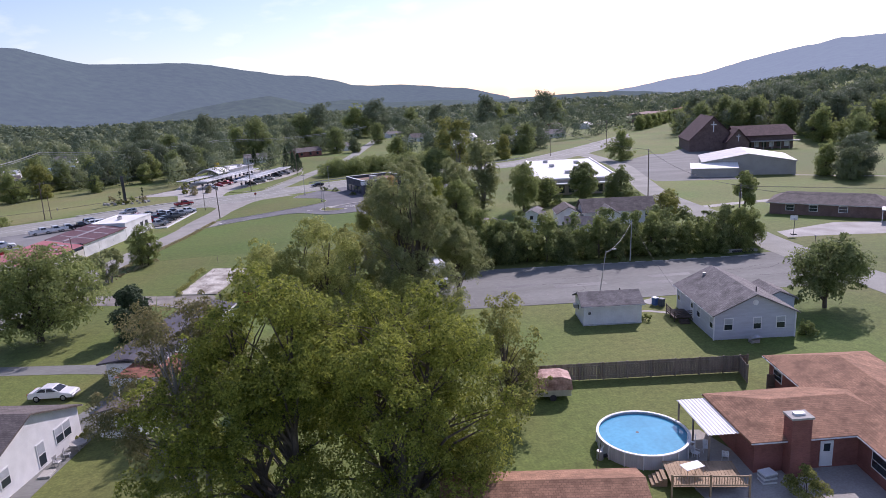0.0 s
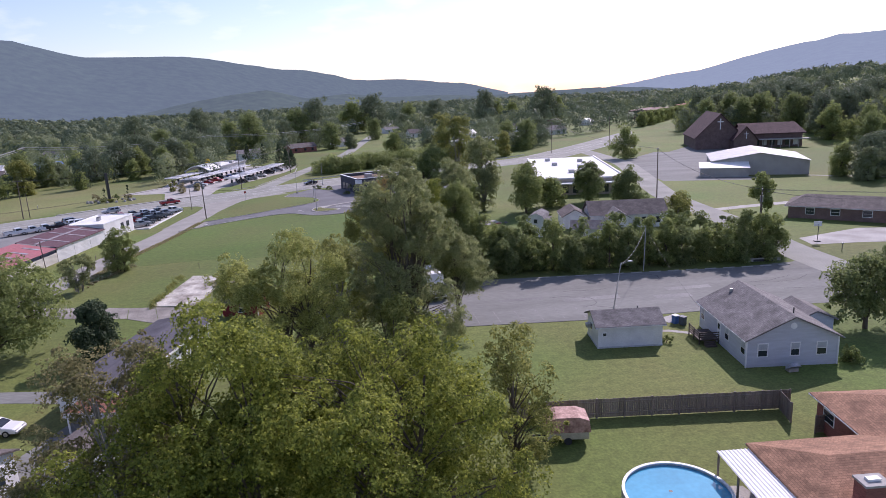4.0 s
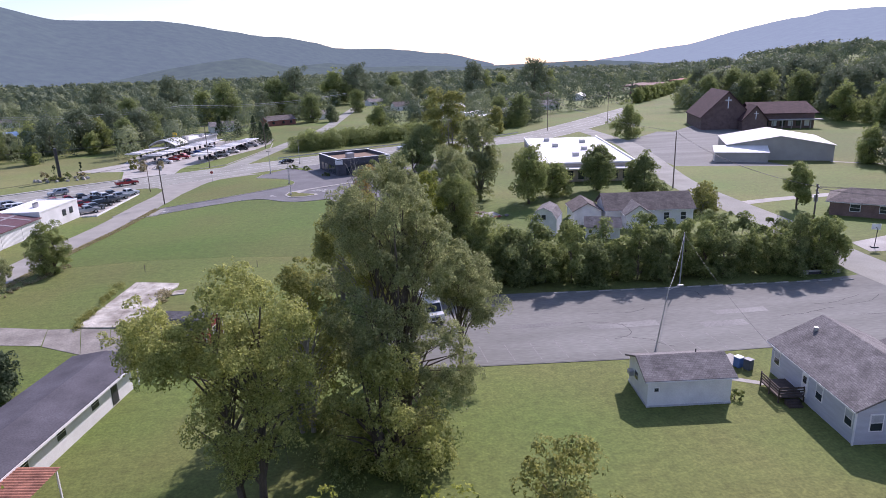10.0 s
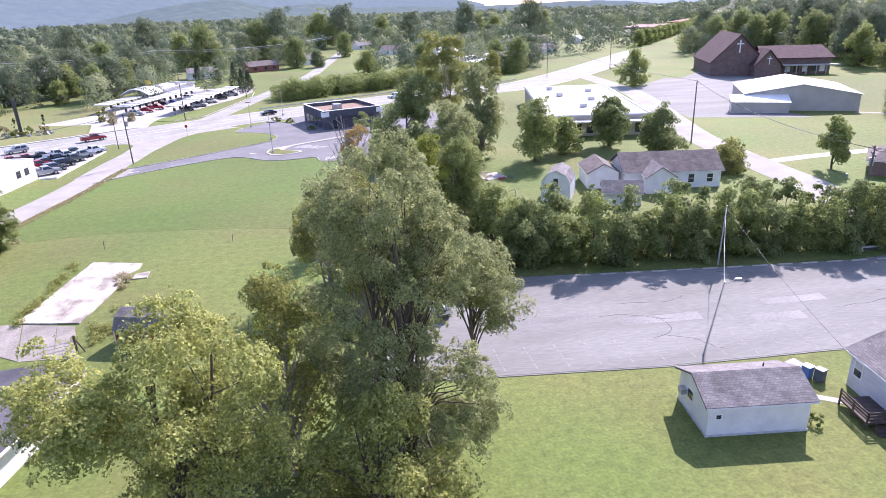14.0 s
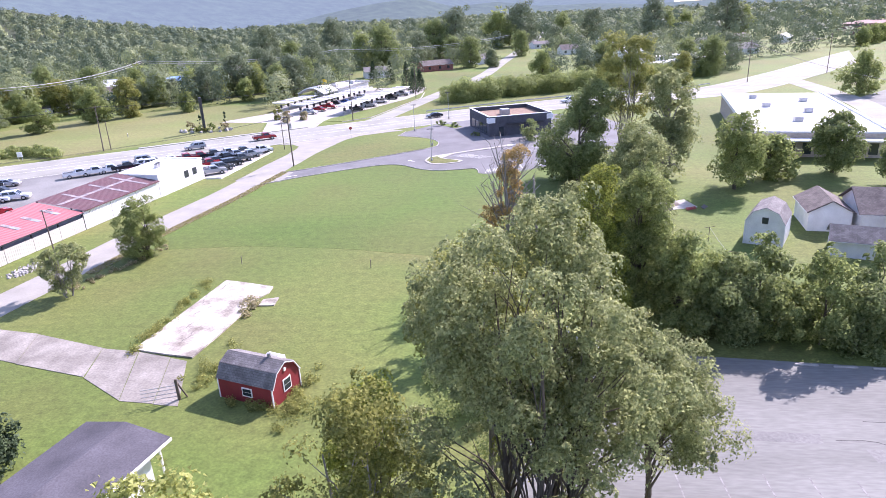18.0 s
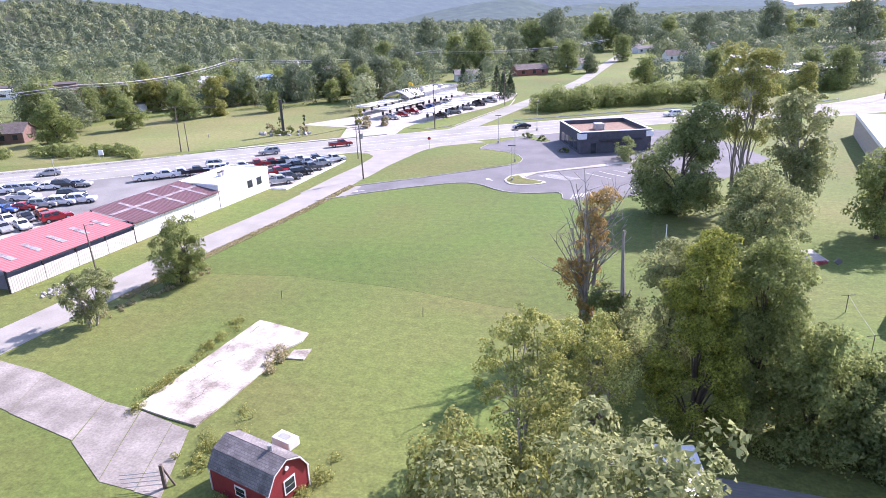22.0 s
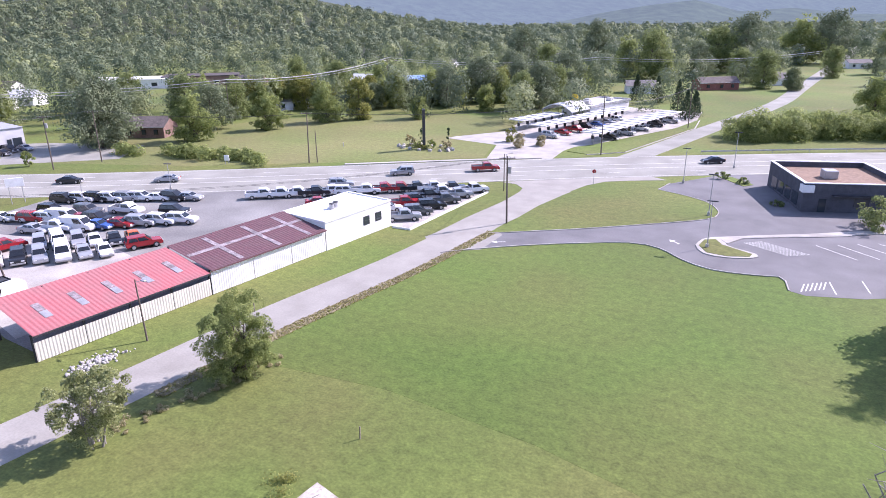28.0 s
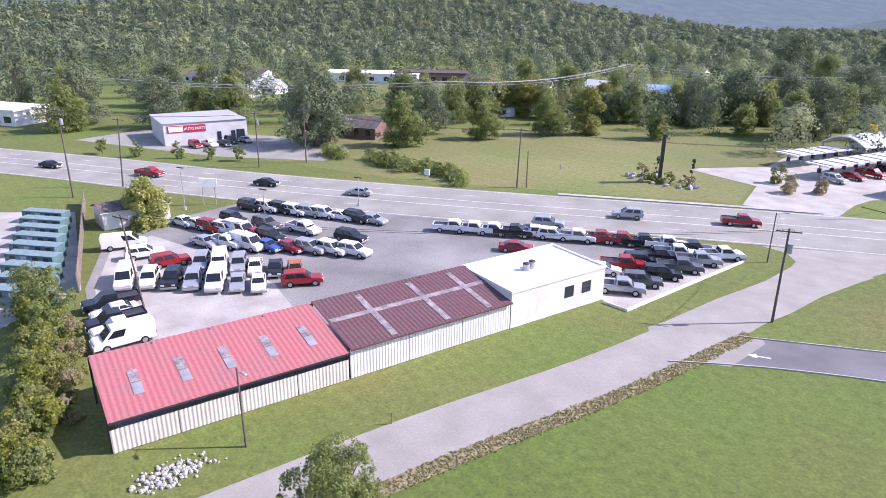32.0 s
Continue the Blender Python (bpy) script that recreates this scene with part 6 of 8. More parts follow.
# wood on the rise behind the church, and the loose row of trees beyond the field
spots = []
while len(spots) < 62:
    a, d = radians(tr_.uniform(31.5, 54)), tr_.uniform(300, 430)
    x, y = -10 + d * math.sin(a), 60 + d * math.cos(a)
    if all((x - p) ** 2 + (y - q) ** 2 > 130 for p, q in spots) and not (140 < x < 200 and 262 < y < 318) and d > 352 - (math.degrees(a) - 33) * 3:
        spots.append((x, y))
for x, y in spots + [(202, 275), (136, 184), (139, 177), (145, 181), (208, 262)]:
    o = copy_thing(protos[tr_.choice((0, 1, 3, 3))], pose(x, y, hill(x, y) - 0.2, 0, 0, tr_.uniform(0, 360)))
    s = tr_.uniform(1.15, 1.5) if y > 240 else 0.85
    o.scale = (s, s, s)
for i in range(34):
    u = tr_.random()
    x, y = -172 + 92 * u + tr_.uniform(-6, 6), 262 + 86 * u + tr_.uniform(-14, 14)
    o = copy_thing(protos[tr_.choice((0, 2, 4, 4, 5))], pose(x, y, 0, 0, 0, tr_.uniform(0, 360)))
    s = tr_.uniform(0.7, 1.0)
    o.scale = (s, s, s)
for x, y in ((68.5, 146.8), (65.6, 143.0)):
    grow_tree("shrub_tree", "pale olive open shrub by the white house", x, y, 4.8, 3.0, LEAF_OLIVE, 5000, 0.26, 26, 0.03, 0.1, PALEBARK, int(x), category="tree", stems=3, gap=0.3)
for i, pr_ in enumerate(protos):
    pr_.matrix_world = pose(230 + 14 * i, 200 + 12 * i, 0)
# conical cedars beside the drive-in
def cone_cedar(x, y, h, r, seed):
    rd = np.random.default_rng(seed)
    e = empty("cedar", pose(x, y, 0, 0, 0, seed * 40.0), "narrow dark conical cedar", "tree", "cedars by the drive-in")
    C, R = [], []
    for k in range(46):
        u = (k + 0.5) / 46
        rr = r * (1 - u) ** 0.8 * (0.55 + 0.3 * rd.uniform())
        C.append(np.array((rr * math.cos(k * 2.4), rr * math.sin(k * 2.4), 0.5 + (h - 0.7) * u)))
        R.append(0.3 + r * 0.38 * (1 - u))
    V, Q = leaf_cloud(C, R, [60] * 46, 0.36, 1.1, rd)
    V[:, 2] = np.maximum(V[:, 2], 0.05)
    mesh_np("crown", V, Q, LEAF_PINE, e)
    part("trunk", tb((0, 0, -0.2), (0, 0, h * 0.85), 0.2, 0.03, 7), BARK, e)


for i, (x, y, h) in enumerate(((-58.3, 346.6, 9.3), (-49.4, 339, 9.6), (-39.0, 316.6, 10.7), (-34.6, 304.3, 9.0), (-33.0, 310.5, 8.0))):
    cone_cedar(x, y, h, 2.5, 150 + i)

# far houses and long buildings: x, y, turn, wall, roof
BLUEROOF = mat("blue_metal_roof", (0.3, 0.45, 0.7), 0.4, 0.1)
FAR_H = [(-161, 217, 20, BRICK_BROWN, SHINGLE_BROWN), (-163, 276, 60, WHITEWALL, SHINGLE_GREY), (-204, 338, 25, WHITEWALL, SHINGLE_GREY), (-168, 322, 30, WHITEWALL, SHINGLE_BROWN), (-156, 355, 50, WHITEWALL, BLUEROOF), (-151, 421, 60, WHITEWALL, SHINGLE_GREY), (-202, 470, 15, WHITEWALL, SHINGLE_GREY), (-263, 245, 10, WHITEWALL, WHITEROOF), (-318, 240, 10, WHITEWALL, SHINGLE_GREY), (-317, 268, 30, WHITEWALL, SHINGLE_BROWN), (-147, 540, 15, BRICK_BROWN, SHINGLE_GREY), (-90, 360, 15, WHITEWALL, SHINGLE_BROWN), (-62, 372, 20, WHITEWALL, SHINGLE_GREY), (-36.6, 396, 25, BRICK_RED, SHINGLE_BROWN), (-14, 426, 30, WHITEWALL, SHINGLE_GREY), (36, 470, 25, WHITEWALL, SHINGLE_BROWN), (64, 430, 30, WHITEWALL, WHITEROOF), ]
FAR_H2 = [(-230, 330, 15, BRICK_RED, SHINGLE_BROWN), (-180, 350, 10, WHITEWALL, WHITEROOF), (22, 540, 25, WHITEWALL, SHINGLE_GREY), (70, 560, 20, WHITEWALL, SHINGLE_BROWN), (110, 470, 20, WHITEWALL, SHINGLE_GREY), (150, 520, 40, BRICK_BROWN, SHINGLE_BROWN), (170, 500, 60, WHITEWALL, WHITEROOF), (120, 420, 35, WHITEWALL, SHINGLE_GREY), (-260, 230, 15, WHITEWALL, WHITEROOF), (-290, 250, 15, WHITEWALL, SHINGLE_GREY), (180, 152, -40, WHITEWALL, SHINGLE_GREY)]
FAR_B = [(-280, 308, 46, 18, 40, 4.2, WHITEROOF), (-262, 330, 34, 16, 40, 4.6, SHINGLE_BROWN), (250, 560, 60, 24, 50, 7, BRICK_BROWN), (310, 600, 50, 24, 50, 8, BRICK_RED), (285, 520, 30, 16, 60, 5, WHITEROOF), (-245, 150, 26, 12, 30, 4.5, WHITEROOF)]

# ---- far woods: one mesh of low trees over the plain ----
def tile_trees(name, label, spots, base_n, size, rad, hgt, leafm, seed):
    rd = np.random.default_rng(seed)
    kinds = []
    for k in range(8):
        C, R = [], []
        for j in range(13):
            q, an = math.sqrt((j + 0.3) / 13) * 0.7, j * 2.4 + k
            C.append(np.array((q * math.cos(an), q * math.sin(an), 0.3 + 0.46 * math.sqrt(max(0.0, 1 - q * q * 1.7)) + rd.normal() * 0.05)))
            R.append(rd.uniform(0.2, 0.36))
        for j in range(6):
            C.append(np.array((0.55 * math.cos(j * 1.05 + k), 0.55 * math.sin(j * 1.05 + k), 0.17)))
            R.append(rd.uniform(0.24, 0.34))
        P, N = [], []
        for c, q in zip(C, R):
            d = rd.normal(size=(base_n // 19, 3)) + np.array((0, 0, 0.25))
            d /= np.linalg.norm(d, axis=1)[:, None]
            P.append(c + d * q * rd.uniform(0.75, 1.1, len(d))[:, None] * np.array((1, 1, 0.7)))
            N.append(d * 0.3 + (P[-1] - np.array((0, 0, 0.3))) * np.array((1.5, 1.5, 1.2)))
        P, N = np.concatenate(P), np.concatenate(N)
        P[:, 2] = np.clip(P[:, 2], 0.04, 1.0)
        kinds.append(leaf_faces(P * np.array((rad, rad, hgt)), N + rd.normal(size=N.shape) * 0.14, size, rd, 3)[0])
    Vs = []
    for x, y in spots:
        V = kinds[rd.integers(8)]
        a = rd.uniform(0, math.tau)
        s, hz = rd.uniform(0.7, 1.4), rd.uniform(0.7, 1.25)
        c_, s_ = math.cos(a) * s, math.sin(a) * s
        Vs.append(np.stack([V[:, 0] * c_ - V[:, 1] * s_ + x, V[:, 0] * s_ + V[:, 1] * c_ + y, V[:, 2] * hz + hill(x, y)], axis=1))
    V = np.concatenate(Vs)
    return tagged(mesh_np(name, V, np.arange(len(V)).reshape(-1, 3), leafm), label, "woods", kind="stuff")


def hwy_side(x, y):
    """Signed distance beyond the highway's centre line (positive on the far side)."""
    P = np.array([tuple(p) for p in HWY[::3]])
    i = int(np.argmin((P[:, 0] - x) ** 2 + (P[:, 1] - y) ** 2))
    i = min(max(i, 0), len(P) - 2)
    t = P[i + 1] - P[i]
    t = t / np.linalg.norm(t)
    return float(t[0] * (y - P[i][1]) - t[1] * (x - P[i][0]))


wr = np.random.default_rng(77)
near_w, mid_w, far_w = [], [], []
taken = {}


def room(x, y, d):
    """Keeps the crowns apart, so that each reads as a tree."""
    gap = 10.5 + d * 0.0095
    i, j = int(x // 12), int(y // 12)
    for a in (-1, 0, 1):
        for b in (-1, 0, 1):
            for px, py in taken.get((i + a, j + b), ()):
                if (px - x) ** 2 + (py - y) ** 2 < gap * gap:
                    return False
    taken.setdefault((i, j), []).append((x, y))
    return True


SIGHT = [(x, y, 44, 7) for x, y, *_ in FAR_H + FAR_H2] + [(x, y, 95, 20) for x, y, *_ in FAR_B] + [(80, 360, 30, 10), (100, 380, 30, 10)]


def in_sight(x, y):
    """Whether a tree here would stand on a far house or in the open ground before it."""
    for hx, hy, deep, wide in SIGHT:
        u = Vector((-5 - hx, 90 - hy)).normalized()
        dx, dy = x - hx, y - hy
        al, pe = dx * u.x + dy * u.y, abs(dx * u.y - dy * u.x)
        if -11 < al < deep and pe < wide:
            return True
    return False


for _ in range(46000):
    d = 230 + 1250 * wr.uniform() ** 0.75
    a = wr.uniform(-1.75, 0.95)
    x, y = -10 + d * math.sin(a), 60 + d * math.cos(a)
    s = hwy_side(x, y)
    if s < 14 and y > 40 and a < 0.15:
        continue
    if a > 0.12:  # over the valley to the right: scattered town trees, thicker on the hill
        if s > 0 and wr.uniform() > 0.28:
            continue
        if abs(s) < 22 or (s < 0 and (d < 330 or wr.uniform() > 0.6)):
            continue
        if s < 0 and -20 < x - 170 < 60 and 250 < y < 330:
            continue
    else:
        # open field, drive-in, hill street and gardens
        if -120 < x < -66 and s < 62:
            continue
        if -205 < x < -135 and s < 44:
            continue
        if x >= -70 and s < 60 and x < 40:
            continue
        if -16 < x + 26 - (y - 300) * 0.14 < 30 and y < 640:
            continue
        if x < 60 and x > -75 and y < 420 and wr.uniform() > 0.25:
            continue
        if d < 430 and wr.uniform() > 0.8:
            continue
    if d < 620 and in_sight(x, y):
        continue
    if not room(x, y, d):
        continue
    if d < 420:
        near_w.append((x, y))
    elif d < 760:
        mid_w.append((x, y))
    else:
        far_w.append((x, y))
near_w, mid_w, far_w = near_w[:800], mid_w[:2600], far_w[:4600]
for k, (kind, share) in enumerate((("mid-green", (0, 3)), ("dark green", (1, 4)), ("light green", (2,)))):
    tile_trees("woods", kind + " woodland trees between the houses", [p for i, p in enumerate(near_w) if i % 5 in share], 760, 0.6, 5.6, 12.5, LEAF_FAR[k], 1 + k)
    tile_trees("woods", "dense " + kind + " woodland on the plain", [p for i, p in enumerate(mid_w) if i % 5 in share], 260, 1.3, 7.4, 13.5, LEAF_FAR[k], 11 + k)
    tile_trees("woods", "far " + kind + " woodland on the plain", [p for i, p in enumerate(far_w) if i % 5 in share], 115, 2.5, 9.6, 15.0, LEAF_FAR[k], 21 + k)
# shrub belt along the highway's far side and the strip behind the dealer
belt = []
for i in range(190):
    u = wr.uniform()
    belt.append((-19 + 97 * u + wr.normal() * 1.5, 272 + 52 * u ** 1.1 + abs(wr.normal()) * 7))
tile_trees("shrub_belt", "thick green shrubs beside the highway", belt, 760, 0.36, 3.4, 5.8, LEAF_MID, 4)
for i in range(17):
    u = i / 16
    bxx, byy = -66 - 24 * u + wr.normal() * 0.5, 121.4 + 6.0 * u + wr.normal() * 0.5
    grow_tree("bush", "overgrown green bush behind the car lot", bxx, byy, float(wr.uniform(2.4, 3.8)), float(wr.uniform(1.5, 2.2)), (LEAF_MID, LEAF_SUN, LEAF_OLIVE)[i % 3], 2600, 0.2, 18, 0.0, 0.07, BARK, 400 + i, category="bush", group="hedge behind the car lot")
for i in range(7):
    u = i / 6
    grow_tree("bush", "dry brownish bush along the lot fence", -72 - 15 * u + wr.normal() * 0.4, 125.0 + 4.0 * u, float(wr.uniform(1.4, 2.4)), float(wr.uniform(1.1, 1.6)), LEAF_OLIVE if i % 2 else DRYGRASS, 1500, 0.18, 14, 0.0, 0.06, BARK, 430 + i, category="bush", group="hedge behind the car lot")
grow_tree("tree", "bushy green tree at the corner of the container yard", -93.5, 127.6, 5.4, 3.3, LEAF_MID, 9000, 0.22, 34, 0.0, 0.14, BARK, 440, stems=3)
belt = [(-150 + 44 * u + wr.normal() * 2, 196 + 8 * u + wr.normal() * 2) for u in wr.uniform(size=30)]
tile_trees("shrub_belt", "low shrubs at the edge of the field", belt, 300, 0.4, 2.2, 2.6, LEAF_MID, 6)

# ---- mountains: far wooded ridges, air haze put in as emission ----
def ridge_mat(name, col, haze_glow, amount):
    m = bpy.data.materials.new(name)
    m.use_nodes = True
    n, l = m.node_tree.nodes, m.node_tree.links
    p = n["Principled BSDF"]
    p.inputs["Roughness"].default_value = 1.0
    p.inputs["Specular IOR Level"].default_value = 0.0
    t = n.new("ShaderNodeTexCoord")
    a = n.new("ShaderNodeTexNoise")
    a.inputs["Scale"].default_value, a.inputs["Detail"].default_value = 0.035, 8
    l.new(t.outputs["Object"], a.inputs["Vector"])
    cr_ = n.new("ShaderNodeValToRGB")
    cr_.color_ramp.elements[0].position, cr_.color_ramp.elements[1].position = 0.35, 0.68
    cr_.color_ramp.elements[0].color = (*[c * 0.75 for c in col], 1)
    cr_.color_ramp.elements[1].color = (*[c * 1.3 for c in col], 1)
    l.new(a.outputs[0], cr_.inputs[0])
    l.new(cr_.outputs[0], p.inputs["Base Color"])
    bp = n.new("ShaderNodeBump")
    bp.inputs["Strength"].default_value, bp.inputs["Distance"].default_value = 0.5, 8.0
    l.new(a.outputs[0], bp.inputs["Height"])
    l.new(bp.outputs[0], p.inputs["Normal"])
    # bluish emission stands in for the distance haze over the forest
    p.inputs["Emission Color"].default_value = (*haze_glow, 1)
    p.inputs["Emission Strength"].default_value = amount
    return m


def ridge(name, label, pts, depth, m, seed, n_u=160, n_v=22):
    """A mountain with its crest through pts (x, y, height), falling by depth towards the viewer and away."""
    V, Q = [], []
    P = np.array(pts, float)
    acc = np.concatenate([[0], np.cumsum(np.linalg.norm(np.diff(P[:, :2], axis=0), axis=1))])
    for i in range(n_u):
        s = acc[-1] * i / (n_u - 1)
        c = np.array([np.interp(s, acc, P[:, k]) for k in range(3)])
        o = np.array((0.0, 60.0))
        away = c[:2] - o
        away /= np.linalg.norm(away)
        for j in range(n_v):
            v = -1 + 1.35 * j / (n_v - 1)
            q = c[:2] + away * depth * v
            k = max(0.0, 1 - abs(v)) ** 1.15
            nz = noise.fractal(Vector((q[0] * 0.0022 + seed, q[1] * 0.0022, seed)), 1.0, 2.0, 5)
            V.append((q[0], q[1], c[2] * k * (1 + 0.16 * nz * (1 - 0.75 * k)) + 7 * nz * k - 4))
    for i in range(n_u - 1):
        for j in range(n_v - 1):
            a = i * n_v + j
            Q.append((a, a + 1, a + n_v + 1, a + n_v))
    return tagged(mesh_np(name, V, Q, m, smooth=True), label, "mountain", kind="structure")


def sky_at(az, d, h):
    return (d * math.sin(radians(az)), 60 + d * math.cos(radians(az)), h)


# forest colour, then the haze colour and strength painted over it
R1 = ridge_mat("near_ridge_hazed_forest", (0.03, 0.045, 0.026), (0.24, 0.31, 0.44), 0.42)
R2 = ridge_mat("far_ridge_hazed_forest", (0.03, 0.045, 0.03), (0.4, 0.49, 0.66), 0.56)
R3 = ridge_mat("valley_hill_hazed_forest", (0.04, 0.055, 0.03), (0.19, 0.25, 0.34), 0.4)
ridge("mountain_ridge", "long wooded mountain ridge with painted blue haze", [sky_at(-100, 1900, 300), sky_at(-70, 2000, 285), sky_at(-50, 2200, 275), sky_at(-34, 2400, 275), sky_at(-25.9, 2500, 276), sky_at(-23.9, 2520, 259), sky_at(-21.5, 2550, 230), sky_at(-17.3, 2600, 217), sky_at(-13, 2700, 216), sky_at(-9.4, 2800, 190), sky_at(-6.3, 2900, 165), sky_at(-2.2, 3100, 149), sky_at(-0.6, 3200, 122), sky_at(4, 3500, 111), sky_at(8.8, 3800, 91), sky_at(11.1, 3900, 49), sky_at(12.8, 4000, 18)], 900, R1, 3.3)
ridge("mountain_ridge", "far wooded mountain with painted blue haze", [sky_at(19, 3400, 8), sky_at(20.1, 3400, 12), sky_at(23.2, 3300, 41), sky_at(25.4, 3200, 59), sky_at(28.4, 3100, 76), sky_at(31.6, 3000, 117), sky_at(35, 2900, 150), sky_at(38.1, 2800, 176), sky_at(40.1, 2800, 173), sky_at(48, 2600, 150), sky_at(60, 2600, 200), sky_at(80, 2500, 200)], 900, R2, 8.1)
ridge("valley_hills", "low wooded valley hills with painted haze", [sky_at(-20, 1750, 8), sky_at(-15.4, 1800, 37), sky_at(-11.9, 1800, 55), sky_at(-7.8, 1850, 67), sky_at(-4.7, 1900, 41), sky_at(-0.9, 2000, 47), sky_at(2.4, 2100, 31), sky_at(5.8, 2200, 28), sky_at(10, 2400, 14), sky_at(17, 2600, 23), sky_at(20.6, 2500, 25), sky_at(23.3, 2200, 24), sky_at(28, 1700, 14), sky_at(32, 1500, 8)], 330, R3, 5.7)

# ---- vehicles ----
TYRE = mat("tyre_rubber", (0.02, 0.02, 0.02), 0.8, 0.2)
RIM = mat("alloy_rim", (0.45, 0.45, 0.46), 0.3, 0.1, metal=0.8)
CARGLASS = mat("car_glass", (0.015, 0.018, 0.022), 0.05, 0.1, spec=0.7)
LAMPW = mat("headlight_lens", (0.7, 0.7, 0.68), 0.15, 0.1)
LAMPR = mat("tail_light_lens", (0.4, 0.02, 0.02), 0.2, 0.1)
PAINTS = {"w": ("white", (0.72, 0.72, 0.72)), "s": ("silver", (0.38, 0.39, 0.41)), "k": ("dark grey", (0.025, 0.027, 0.032)), "r": ("red", (0.3, 0.02, 0.025)), "b": ("blue", (0.04, 0.1, 0.3)), "n": ("navy", (0.02, 0.03, 0.07)), "o": ("orange", (0.5, 0.12, 0.03)), "g": ("grey", (0.13, 0.135, 0.14))}
PM = {k: mat(v[0].replace(" ", "_") + "_car_paint", v[1], 0.22, 0.06, 0.6, 30.0, 0.0, metal=0.25 if k in "skgn" else 0.0, spec=0.6) for k, v in PAINTS.items()}
# side outlines of the lower body (x from tail to nose, z) and of the cabin
SHAPES = {
    "sedan": (4.7, 1.78, [(-2.35, 0.35), (-2.35, 0.8), (-2.2, 0.98), (-1.3, 1.0), (1.0, 0.95), (2.1, 0.8), (2.35, 0.62), (2.35, 0.35)], [(-1.75, 0.97), (-0.95, 1.42), (0.25, 1.44), (1.15, 0.95)]),
    "suv": (4.8, 1.88, [(-2.4, 0.42), (-2.4, 1.0), (-2.3, 1.1), (1.0, 1.06), (2.15, 0.98), (2.4, 0.8), (2.4, 0.42)], [(-2.32, 1.06), (-2.05, 1.72), (0.2, 1.75), (1.1, 1.04)]),
    "pickup": (5.7, 1.95, [(-2.85, 0.5), (-2.85, 1.08), (-2.8, 1.12), (-0.65, 1.12), (1.5, 1.14), (2.65, 1.06), (2.85, 0.85), (2.85, 0.5)], [(-0.6, 1.1), (-0.5, 1.8), (0.75, 1.84), (1.55, 1.12)]),
    "van": (5.6, 2.0, [(-2.8, 0.42), (-2.8, 1.2), (1.5, 1.2), (2.6, 1.08), (2.8, 0.85), (2.8, 0.42)], [(-2.78, 1.18), (-2.7, 2.1), (1.0, 2.12), (1.95, 1.16)]),
}
VLABEL = {"sedan": "parked sedan", "suv": "parked sport utility vehicle", "pickup": "parked pickup truck", "van": "parked van"}
SHARED = {}


def shared(name, key, make, m, parent):
    """A part that shares its mesh with the alike parts of other vehicles."""
    if key not in SHARED:
        bm = make()
        me = bpy.data.meshes.new(name)
        bm.to_mesh(me)
        bm.free()
        me.materials.append(m)
        SHARED[key] = me
    o = new(name, SHARED[key])
    o.parent = parent
    return o


def prism(pts, w0, w1, zmid=None):
    """A side outline swept across the width; the top draws in from w0 to w1."""
    bm = bmesh.new()
    z0, z1 = min(p[1] for p in pts), max(p[1] for p in pts)
    def hw(z):
        return (w0 + (w1 - w0) * (z - z0) / (z1 - z0)) / 2
    A = [bm.verts.new((x, -hw(z), z)) for x, z in pts]
    B = [bm.verts.new((x, hw(z), z)) for x, z in pts]
    bm.faces.new(A)
    bm.faces.new(B[::-1])
    n = len(pts)
    for i in range(n):
        bm.faces.new((A[i], B[i], B[(i + 1) % n], A[(i + 1) % n]))
    bmesh.ops.recalc_face_normals(bm, faces=bm.faces)
    return bm


